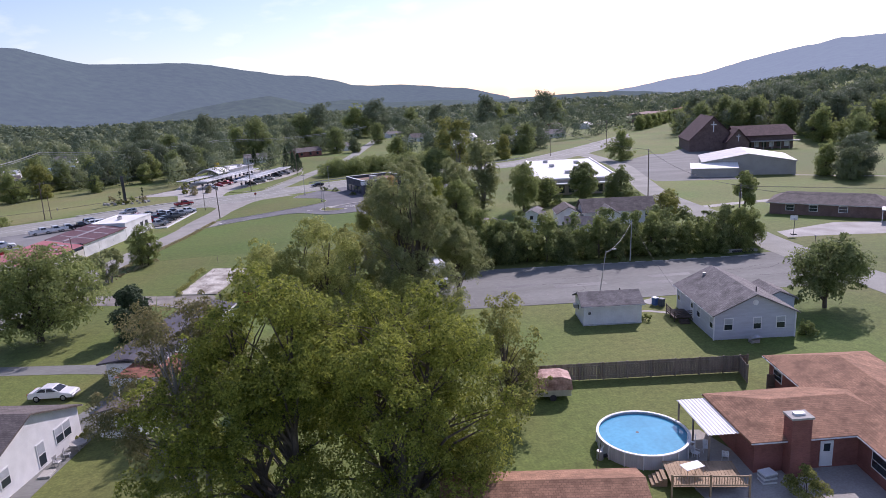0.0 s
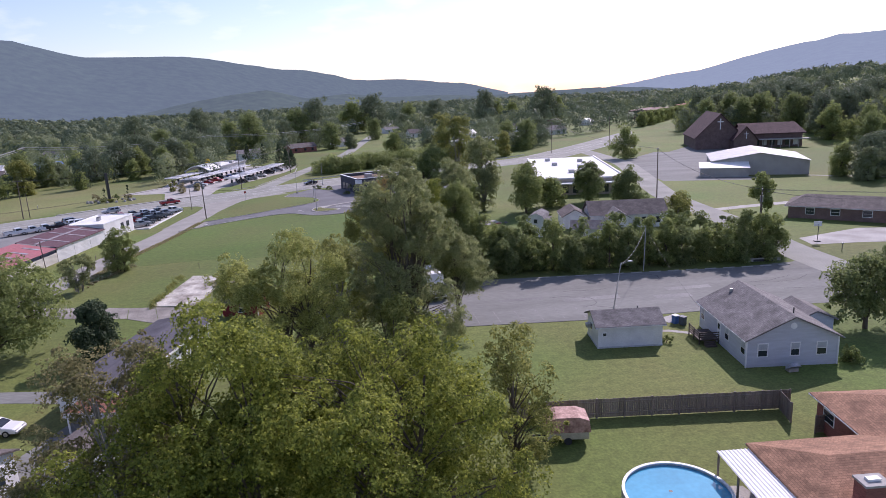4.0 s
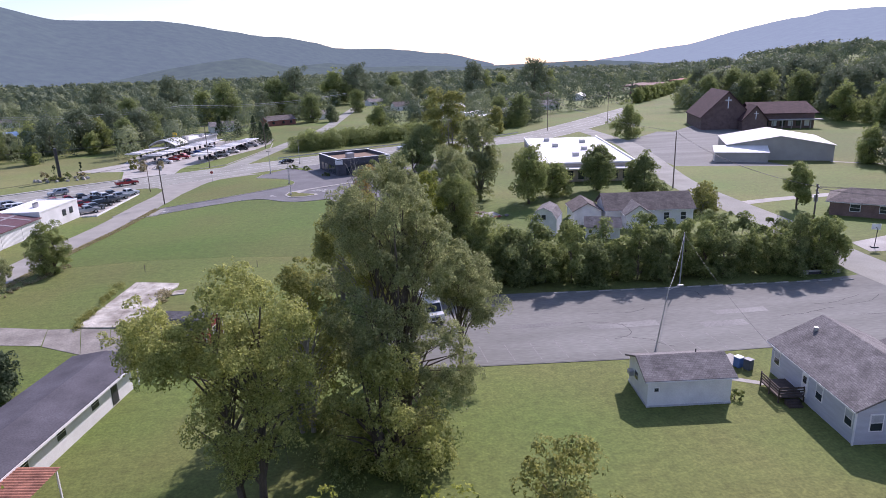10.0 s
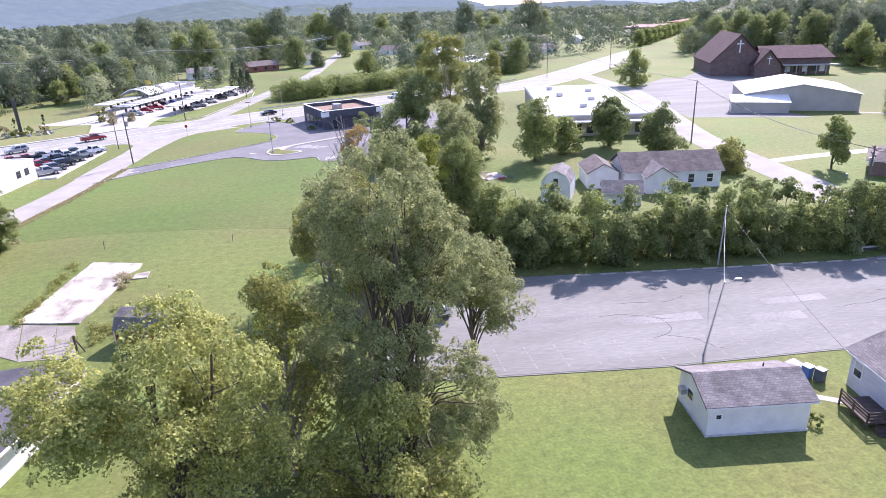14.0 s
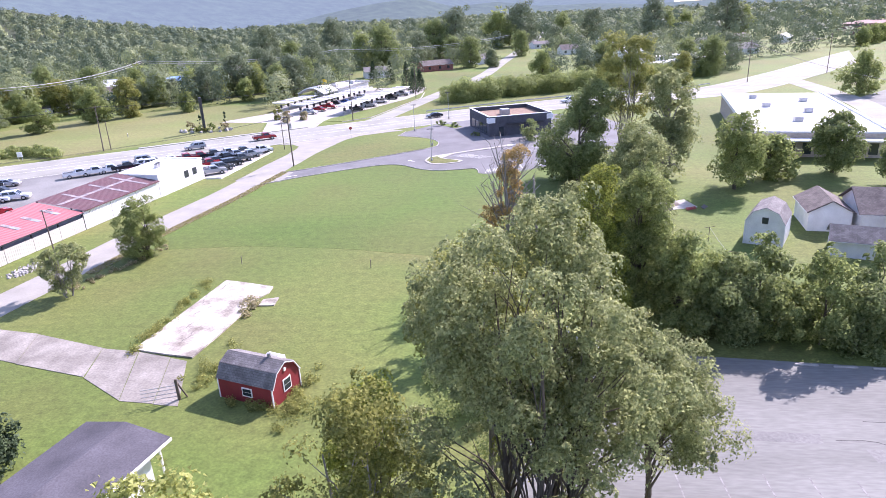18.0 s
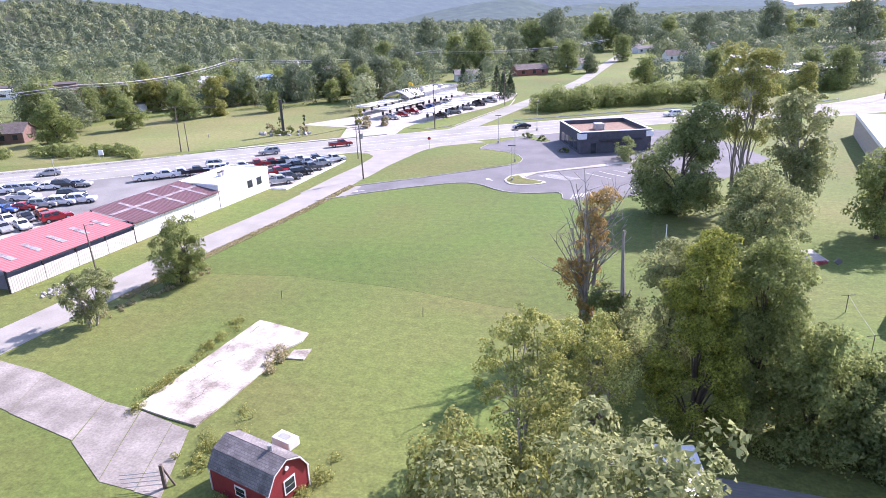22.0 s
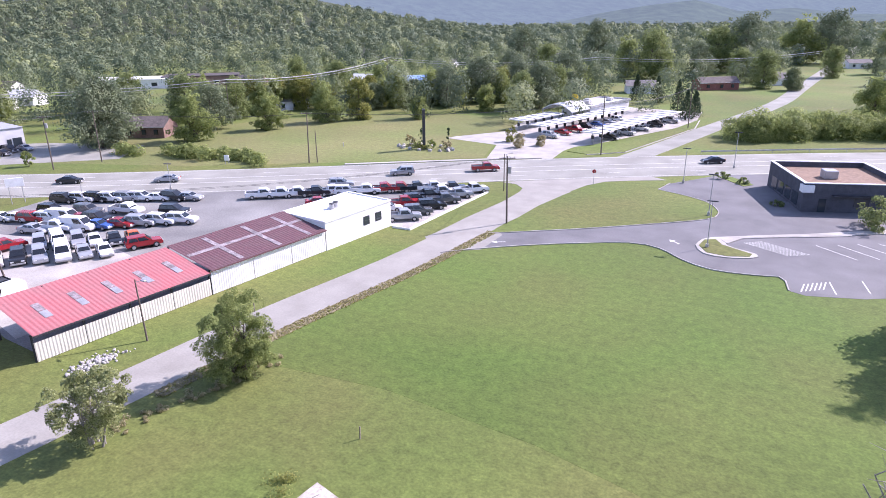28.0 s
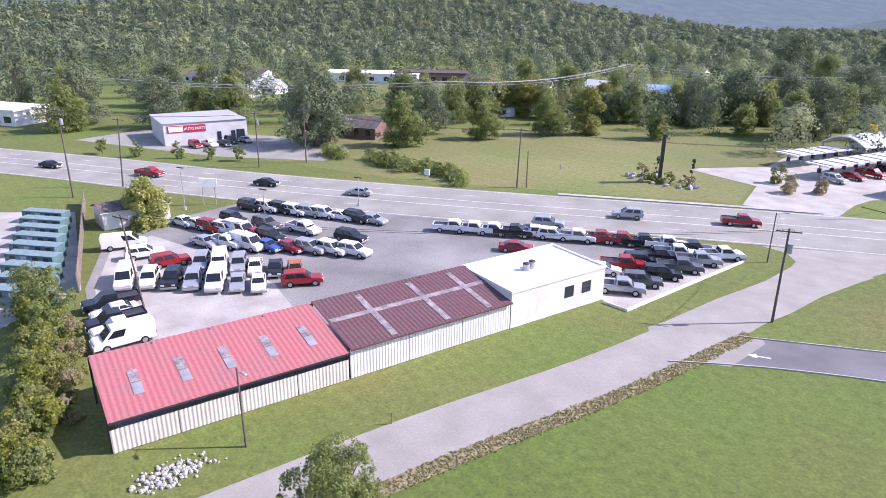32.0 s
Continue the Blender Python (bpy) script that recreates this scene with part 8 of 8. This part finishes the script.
# rocks by the lane
rk = np.random.default_rng(12)
for i in range(190):
    rr = rk.uniform(0.08, 0.22)
    bm = bmesh.new()
    bmesh.ops.create_icosphere(bm, subdivisions=1, radius=rr)
    for v in bm.verts:
        v.co *= rk.uniform(0.7, 1.2)
    o = part("rock", bm, mat("pale_rock", (0.4, 0.385, 0.36), 0.9, 0.3) if i == 0 else bpy.data.materials["pale_rock"])
    o.matrix_world = pose(-60.4 + rk.normal() * 0.65, 128.6 + rk.normal() * 1.25, rr * 0.35)
    tagged(o, "pale broken rock in the roadside heap", "rock", "heap of pale rocks")

# weeds along the lane, round the slab and shed
def weeds(name, label, spots, h, n, m, seed, size=0.3):
    rd = np.random.default_rng(seed)
    C = [np.array((x, y, h * 0.3)) for x, y in spots]
    V, Q = leaf_cloud(C, rd.uniform(0.35, 0.9, len(C)) * h, [n] * len(C), size, 0.75, rd)
    V[:, 2] = np.maximum(V[:, 2], 0.02)
    return tagged(mesh_np(name, V, Q, m), label, "weeds", kind="stuff")


wd = np.random.default_rng(90)
for k in range(9):
    edge = [p for p in offset_line(LANE, 2.95 + k * 0.17) if 127 < p.y < 181]
    sp = [tuple(p.lerp(q, wd.uniform()) + Vector((wd.normal() * 0.1, wd.normal() * 0.1))) for p, q in zip(edge, edge[1:]) for _ in range(int((q - p).length * 6))]
    weeds("lane_weeds", "strip of dry brown weeds along the lane", sp, 0.15, 22, (DRYGRASS, DRYGRASS, LEAF_OLIVE)[k % 3], 30 + k, 0.09)
sp = [(-49.6 + wd.normal() * 0.6 + 0.1 * k, 122 + k * 0.38 + wd.normal() * 0.5) for k in range(40)]
weeds("lane_weeds", "scrubby weeds below the lane bushes", sp, 0.5, 90, DRYGRASS, 2, 0.15)
sp = [(-33.6 + wd.normal() * 0.35, 107.5 + 17 * u) for u in wd.uniform(size=40)]
weeds("slab_weeds", "tall green weeds along the old slab", sp, 0.95, 90, LEAF_OLIVE, 3, 0.15)
sp = [(-26.2 + wd.normal() * 0.5, 117.5 + wd.normal() * 1.2) for _ in range(14)]
weeds("slab_weeds", "patch of dry weeds on the slab edge", sp, 0.8, 80, DRYGRASS, 4, 0.2)
sp = [(-15.2 + wd.normal() * 0.8, 100.2 + wd.normal() * 2.2) for _ in range(40)] + [(-19 + wd.normal() * 1.8, 99.4 + wd.normal() * 0.3) for _ in range(14)] + [(-23.6 + wd.normal() * 1.2, 104.6 + wd.normal() * 1.8) for _ in range(26)]
weeds("shed_weeds", "overgrown weeds round the red shed", sp, 0.9, 100, LEAF_OLIVE, 5, 0.14)
sp = [(5 + wd.normal() * 4.2, 124.5 + wd.normal() * 2.6) for _ in range(60)] + [(2 + wd.normal() * 3.4, 101 + wd.normal() * 3) for _ in range(40)] + [(1 + wd.normal() * 2.6, 76 + wd.normal() * 2.6) for _ in range(50)]
weeds("undergrowth", "dense green undergrowth below the trees", sp, 2.2, 240, LEAF_MID, 6, 0.22)

# bollard kerb stones along the lot, trash bins, gate, patio things
for i in range(14):
    o = tagged(part("wheel_stop", bx(-0.9, -0.09, 0, 0.9, 0.09, 0.14, bev=0.02), CONCRETE), "concrete wheel stop at the lot edge", "wheel stop", "wheel stops along the hedge")
    o.matrix_world = local(26 + i * 2.9, 106.4 - i * 0.3, -5, 0.02)
for i, (x, y, c) in enumerate(((35.9, 82.6, (0.06, 0.14, 0.35)), (36.5, 81.9, (0.08, 0.1, 0.13)))):
    e = empty("wheelie_bin", local(x, y, 20), "plastic rubbish bin by the house wall", "bin")
    bmat = mat("bin_plastic", c, 0.5, 0.1)
    part("body", bx(-0.32, -0.35, 0, 0.32, 0.35, 1.0, bev=0.04), bmat, e)
    part("lid", bx(-0.35, -0.4, 1.0, 0.35, 0.38, 1.08, bev=0.02), TRIM if i == 0 else bmat, e)
tagged(part("door_slab", poly_prism([(35.2, 82.8), (37.2, 83.6), (36.8, 85.4), (34.6, 84.6)], 0, 0.05), CONCRETE), "small concrete pad by the house", "slab", kind="structure")
tagged(part("garden_path", strip([Vector(p) for p in ((31.6, 80.8), (34, 80.4), (36.2, 79))], -0.35, 0.35, -0.05, 0.02), CONCRETE), "narrow worn path to the garage", "path", kind="structure")
AC = empty("satellite_dish", local(40.6, 66.8, 0), "grey dish lying by the house wall", "dish")
part("dish", tb((0, 0, 0.4), (0, 0.25, 0.75), 0.75, 0.55, 16), GREYMETAL, AC)
part("foot", bx(-0.5, -0.1, 0, 0.5, 0.6, 0.35), CONCRETE, AC)
GR = empty("barbecue_grill", local(35.0, 40.4, -20), "steel barbecue grill with lid", "grill")
part("cabinet", bx(-0.5, -0.28, 0.1, 0.5, 0.28, 0.85), GREYMETAL, GR)
part("hood", prism([(-0.3, 0.85), (-0.26, 1.1), (0.1, 1.25), (0.3, 0.85)], 0.95, 0.9), WHITEMETAL, GR)
part("side_shelf", bx(0.5, -0.25, 0.8, 1.0, 0.25, 0.85), TRIM, GR)
part("side_shelf", bx(-1.0, -0.25, 0.8, -0.5, 0.25, 0.85), TRIM, GR)
PT = empty("patio_table", local(33.6, 37.8, 10), "white rectangular patio table", "table")
part("tabletop", bx(-0.9, -0.55, 0.7, 0.9, 0.55, 0.74, bev=0.01), TRIM, PT)
for sx in (-0.8, 0.8):
    for sy in (-0.45, 0.45):
        part("leg", tb((sx, sy, 0.03), (sx, sy, 0.7), 0.03, n=6), TRIM, PT)
grow_tree("shrub", "rounded green shrub on the patio", 27.4, 39.6, 2.2, 1.2, LEAF_OLIVE, 3000, 0.14, 14, 0.02, 0.06, BARK, 360, category="shrub")
grow_tree("shrub", "green shrub at the house corner", 47.4, 67.6, 1.7, 1.1, LEAF_MID, 2000, 0.16, 12, 0.02, 0.06, BARK, 361, category="shrub")
grow_tree("shrub", "small shrub at the garage corner", 32.2, 77.0, 1.0, 0.6, LEAF_MID, 800, 0.14, 10, 0.02, 0.05, BARK, 362, category="shrub")
GT = empty("metal_gate", local(-27.4, 99.4, 20), "rusty pipe gate at the end of the drive", "gate")
part("gate_post", bx(2.2, -0.1, 0, 2.4, 0.1, 1.9), WOODPOLE, GT)
part("gate_post", tb((2.9, 0.2, 0), (2.2, 0.2, 1.8), 0.07), WOODPOLE, GT)
for z in (0.35, 0.7, 1.05, 1.35):
    part("bar", tb((-0.5, 0, z), (2.2, 0, z), 0.03, n=6), GREYMETAL, GT)

# ---- houses seen between the far trees ----
fr = random.Random(21)
for x, y, rz, wm, rm in FAR_H + FAR_H2:
    L = fr.uniform(11, 17)
    e = gable_house("house", ("white sided house with a pale metal roof" if rm == WHITEROOF else "brick house among the trees" if wm in (BRICK_RED, BRICK_BROWN) else "small white house among the trees"), local(x, y, rz + fr.uniform(-10, 10)), L, fr.uniform(7, 9), 3.0, fr.uniform(1.6, 2.6), wm, rm, 0.4)
    for s in (-0.3, 0.05, 0.33):
        part("window", bx(L * s - 0.5, -4.6, 1.0, L * s + 0.5, -3.4, 2.3), GLASS, e)
# long low school-like building far across the plain
for x, y, L, W, rz, h, m in FAR_B:
    e = empty("commercial_building", local(x, y, rz), "long low commercial building far off", "building")
    part("wall", bx(-L / 2, -W / 2, -0.2, L / 2, W / 2, h - 0.4), WHITEWALL if m == WHITEROOF else BRICK_BROWN, e)
    part("roof", bx(-L / 2 - 0.4, -W / 2 - 0.4, h - 0.4, L / 2 + 0.4, W / 2 + 0.4, h), m, e)
    for k in range(6):
        part("window", bx(-L / 2 + 2 + k * L / 6.5, -W / 2 - 0.08, 0.9, -L / 2 + 4.5 + k * L / 6.5, -W / 2 + 0.02, 2.6), GLASS, e)
# mobile homes beyond the highway
for i in range(7):
    e = empty("mobile_home", local(52 + (i % 4) * 16, 345 + (i // 4) * 26 + (i % 4) * 12, 50), "long white mobile home", "mobile home", "mobile homes beyond the highway")
    part("body", bx(-8, -2.2, 0.3, 8, 2.2, 3.1), WHITEMETAL, e)
    part("roof", bx(-8.2, -2.4, 3.1, 8.2, 2.4, 3.35), WHITEROOF, e)
    for k in range(4):
        part("window", bx(-6.5 + k * 3.6, -2.25, 1.4, -5.3 + k * 3.6, -2.18, 2.4), GLASS, e)
# guard rail along the highway
RL = empty("guard_rail", pose(0, 0, 0), "long steel guard rail beside the highway", "guard rail")
gl = [p for p in offset_line(HWY, -11.0) if -25 < p.x < 75]
part("rail", strip(gl, -0.05, 0.05, 0.45, 0.75), GREYMETAL, RL)
for p in gl:
    part("post", bx(p.x - 0.06, p.y - 0.06, 0, p.x + 0.06, p.y + 0.06, 0.7), GREYMETAL, RL)
# sidewalk kerb across the highway
tagged(part("roadside_kerb", strip([p for p in offset_line(HWY, -10.6) if -97 < p.x < -54], -0.6, 0.6, -0.2, 0.15), CONCRETE), "pale raised kerb beside the highway", "kerb", kind="structure")

# ---- small things round the houses ----
def plastic_chair(x, y, rz, m=TRIM, z=0.03, label="white plastic garden chair"):
    e = empty("garden_chair", local(x, y, rz, z), label, "chair")
    part("seat", bx(-0.26, -0.24, 0.4, 0.26, 0.26, 0.44, bev=0.015), m, e)
    part("backrest", prism_back(), m, e)
    for sx in (-0.23, 0.23):
        for sy in (-0.2, 0.22):
            part("leg", tb((sx, sy, 0), (sx * 0.9, sy * 0.9, 0.4), 0.025, n=6), m, e)
        part("armrest", bx(sx - 0.03, -0.2, 0.62, sx + 0.03, 0.24, 0.65), m, e)
    return e


def prism_back():
    bm = bmesh.new()
    for k in range(5):
        x0 = -0.26 + k * 0.105
        box(bm, x0, 0.24 + 0.02 * k * (4 - k) / 4, 0.44, x0 + 0.085, 0.275 + 0.02 * k * (4 - k) / 4, 0.9)
    box(bm, -0.26, 0.24, 0.86, 0.26, 0.29, 0.93)
    return bm


plastic_chair(22.6, 46.0, 40)
plastic_chair(23.8, 46.6, -20)
plastic_chair(24.6, 45.2, 150)
# stacked grey cushions against the brick wall
for k in range(5):
    o = tagged(part("seat_cushion", bx(-0.55, -0.45, 0, 0.55, 0.45, 0.16, bev=0.04), GREYMETAL if k % 2 else WHITEMETAL), "grey padded cushion in a stack by the wall", "cushion", "stack of cushions")
    o.matrix_world = local(26.0, 41.9, -4 + k * 3, 0.03 + k * 0.165)
DT = empty("deck_table", local(20.6, 42.8, 12, 0.8), "small white folding table on the deck", "table")
part("tabletop", bx(-0.8, -0.45, 0.66, 0.8, 0.45, 0.7, bev=0.01), TRIM, DT)
for sx in (-0.7, 0.7):
    for sy in (-0.36, 0.36):
        part("leg", tb((sx, sy, 0), (sx, sy, 0.66), 0.025, n=6), GREYMETAL, DT)
# hoses and pump beside the pool
PP = empty("pool_pump", local(15.2, 47.4, 10), "grey pool filter pump beside the wall", "pump")
part("tank", tb((0, 0, 0), (0, 0, 0.75), 0.28, 0.26, 14), GREYMETAL, PP)
part("motor", tb((0.3, 0, 0.2), (0.85, 0, 0.2), 0.14, n=10), DARKMETAL, PP)
part("hose", tb((0.1, 0.2, 0.5), (0.75, 0.5, 0.9), 0.05, n=8), TRIM, PP)
PS = tagged(part("leaning_pole", tb((0, 0, 0), (0.5, 0.15, 2.6), 0.03, n=6), WOODPOLE), "thin pole leaning beside the pool", "pole")
PS.matrix_world = pose(14.2, 45.6, 0)
# basketball hoop on the neighbour's drive
BH = empty("basketball_hoop", local(78.2, 114.7, 160), "basketball hoop with a white backboard", "basketball hoop")
part("post", tb((0, 0, 0), (0, 0.3, 3.0), 0.06, n=8), DARKMETAL, BH)
part("backboard", bx(-0.65, -0.28, 2.75, 0.65, -0.23, 3.65, bev=0.01), TRIM, BH)
part("rim", tb((0, -0.5, 3.0), (0, -0.5, 3.03), 0.23, n=16), mat("hoop_orange", (0.6, 0.18, 0.05), 0.5, 0.1), BH)
part("arm", tb((0, 0.3, 3.0), (0, -0.23, 3.1), 0.04, n=6), DARKMETAL, BH)
part("base", bx(-0.5, -0.4, 0, 0.5, 0.4, 0.18, bev=0.05), DARKMETAL, BH)
# culvert headwall beside the lot entrance
CV = empty("culvert_headwall", local(62.4, 105.6, -5), "low concrete headwall of a ditch culvert", "culvert")
part("wall", bx(-2.6, -0.12, -0.2, 2.6, 0.12, 0.55, bev=0.02), CONCRETE, CV)
part("wall", bx(-2.6, 1.4, -0.2, 2.6, 1.6, 0.4, bev=0.02), CONCRETE, CV)
part("pipe_mouth", bx(-1.9, -0.13, 0.02, 1.9, -0.122, 0.36), DARKMETAL, CV)
# worn bay lines along the near edge of the lot
for i in range(15):
    o = tagged(part("bay_line", bx(-0.05, 0, 0, 0.05, 4.6, 0.004), WORNPAINT), "worn pale parking bay line", "road marking", "bay lines in the lot", kind="structure")
    o.matrix_world = pose(12.5 + i * 2.75, 88.6 - i * 0.22, 0.0225, 0, 0, 2)
# trellis washing line posts behind the white shed
for x, y in ((26.5, 136.9), (26.0, 128.1)):
    e = empty("washing_line_post", local(x, y, 20), "rusty tee-shaped washing line post", "washing line")
    part("post", tb((0, 0, -0.1), (0, 0, 1.9), 0.04, n=6), WOODPOLE, e)
    part("crossbar", tb((-0.75, 0, 1.85), (0.75, 0, 1.85), 0.035, n=6), WOODPOLE, e)
wire("washing_line", "thin washing lines between two posts", [(26.5, 136.9, 1.87), (26.0, 128.1, 1.87)], 0.1, 0.012, PALECABLE)
# garden clutter under the trees behind the shops
gr_ = random.Random(8)
tagged(part("garden_slab", poly_prism([(24, 150), (29, 151.5), (28, 155.5), (23, 154)], -0.1, 0.05), CONCRETE), "worn concrete slab under the trees", "slab", kind="structure")
for i in range(9):
    e = empty("scrap_pile", local(22.8 + gr_.uniform(0, 7), 151 + gr_.uniform(-1, 4.5), gr_.uniform(0, 90), 0.04), "small heap of dark weathered boards", "boards", "boards stacked under the trees")
    for k in range(4):
        part("board", bx(-0.8 + 0.05 * k, -0.3 + 0.16 * k, 0.06 * k, 0.8 + 0.04 * k, -0.14 + 0.16 * k, 0.06 * k + 0.05), (FENCEWOOD, REDWOOD, DARKMETAL)[i % 3], e)
# mailbox at the side road and second bin by the drive
for x, y, rz in ((77.8, 108.0, 80), (80.6, 133.0, 80)):
    e = empty("mailbox", local(x, y, rz), "small grey roadside mailbox on a post", "mailbox")
    part("post", bx(-0.05, -0.05, -0.1, 0.05, 0.05, 1.05), FENCEWOOD, e)
    part("box", bx(-0.25, -0.1, 1.05, 0.25, 0.1, 1.28, bev=0.05), GREYMETAL, e)

# clutter before the white house
for i, (x, y) in enumerate(((-29.9, 56.0), (-29.6, 57.2))):
    plastic_chair(x, y, 80 + 20 * i, GREYMETAL, 0.0, "grey metal garden chair by the house wall")
GTB = empty("garden_table", local(-29.2, 58.6, 30), "round weathered garden table by the house wall", "table")
part("tabletop", tb((0, 0, 0.68), (0, 0, 0.73), 0.75, n=18), CONCRETE, GTB)
part("pedestal", tb((0, 0, 0), (0, 0, 0.68), 0.14, 0.1, 10), CONCRETE, GTB)
for a in (0.4, 2.5, 4.6):
    part("foot", tb((0, 0, 0.06), (0.42 * math.cos(a), 0.42 * math.sin(a), 0.03), 0.04, n=6), CONCRETE, GTB)
tagged(part("door_step", bx(-30.7, 54.0, -0.05, -29.7, 55.2, 0.2, bev=0.02), CONCRETE), "small concrete step at the house door", "step", kind="structure")
for i, (x, y, r) in enumerate(((-29.4, 59.8, 0.5), (-29.2, 60.8, 0.6))):
    grow_tree("shrub", "small dry shrub at the house wall", x, y, 0.9, r, LEAF_OLIVE, 500, 0.12, 8, 0.0, 0.04, BARK, 500 + i, category="shrub")

# planted strip beside the restaurant entrance
tagged(part("planting_bed", poly_prism([(-17.8, 231), (-15.2, 231.5), (-11.0, 226.5), (-12.6, 224.6)], -0.1, 0.09), GRASS), "small planted strip by the restaurant", "lawn", kind="structure")

# cracks and patches in the church lot
cr8 = random.Random(3)
CRACK = mat("tar_crack_fill", (0.06, 0.058, 0.06), 0.8, 0.2)
for i in range(9):
    x, y = cr8.uniform(12, 62), cr8.uniform(91, 101)
    pts, a = [Vector((x, y))], cr8.uniform(-0.5, 0.5)
    for k in range(9):
        a += cr8.uniform(-0.5, 0.5)
        pts.append(pts[-1] + Vector((math.cos(a), math.sin(a) * 0.6)) * 0.9)
    tagged(part("tar_crack", strip(pts, -0.03, 0.03, 0.0, 0.0245), CRACK), "thin dark tar-filled crack in the asphalt", "road marking", "cracks in the lot", kind="structure")
for i in range(4):
    x, y, w, h_ = cr8.uniform(16, 56), cr8.uniform(92, 99), cr8.uniform(3, 8), cr8.uniform(0.8, 1.6)
    tagged(part("asphalt_patch", poly_prism([(x, y), (x + w, y - 0.3), (x + w + 0.2, y + h_), (x - 0.1, y + h_ + 0.2)], 0, 0.0235), LOTDARK), "long faded patch in the asphalt", "road marking", "patches in the lot", kind="structure")
# cracks across the old drive and slab
for i in range(5):
    x, y = cr8.uniform(-32.5, -28.6), 109.5 + i * 3
    pts, a = [Vector((x, y))], cr8.uniform(0, 3)
    for k in range(5):
        a += cr8.uniform(-0.6, 0.6)
        q = pts[-1] + Vector((math.cos(a), math.sin(a))) * 0.5
        pts.append(Vector((min(-28.2, max(-32.6, q.x)), q.y)))
    tagged(part("slab_crack", strip(pts, -0.02, 0.02, 0.1, 0.164), CRACK), "thin dark crack in the old slab", "crack", "cracks in the slab", kind="structure")

# the greener mown field between the lane and the drive
fl = [(p.x, p.y) for p in offset_line(LANE, 3.4) if 133 < p.y < 178]
if fl[0][1] > fl[-1][1]:
    fl.reverse()
tagged(part("field", poly_prism(fl + [(-43, 179.5), (-31, 187), (-12, 190), (0, 196), (12, 186), (9, 160), (9, 136), (2, 131.5), (-8, 132.5), (-20, 135.5), (-34, 137)], -0.1, 0.008), FIELDGRASS), "freshly mown green field", "lawn", kind="structure")
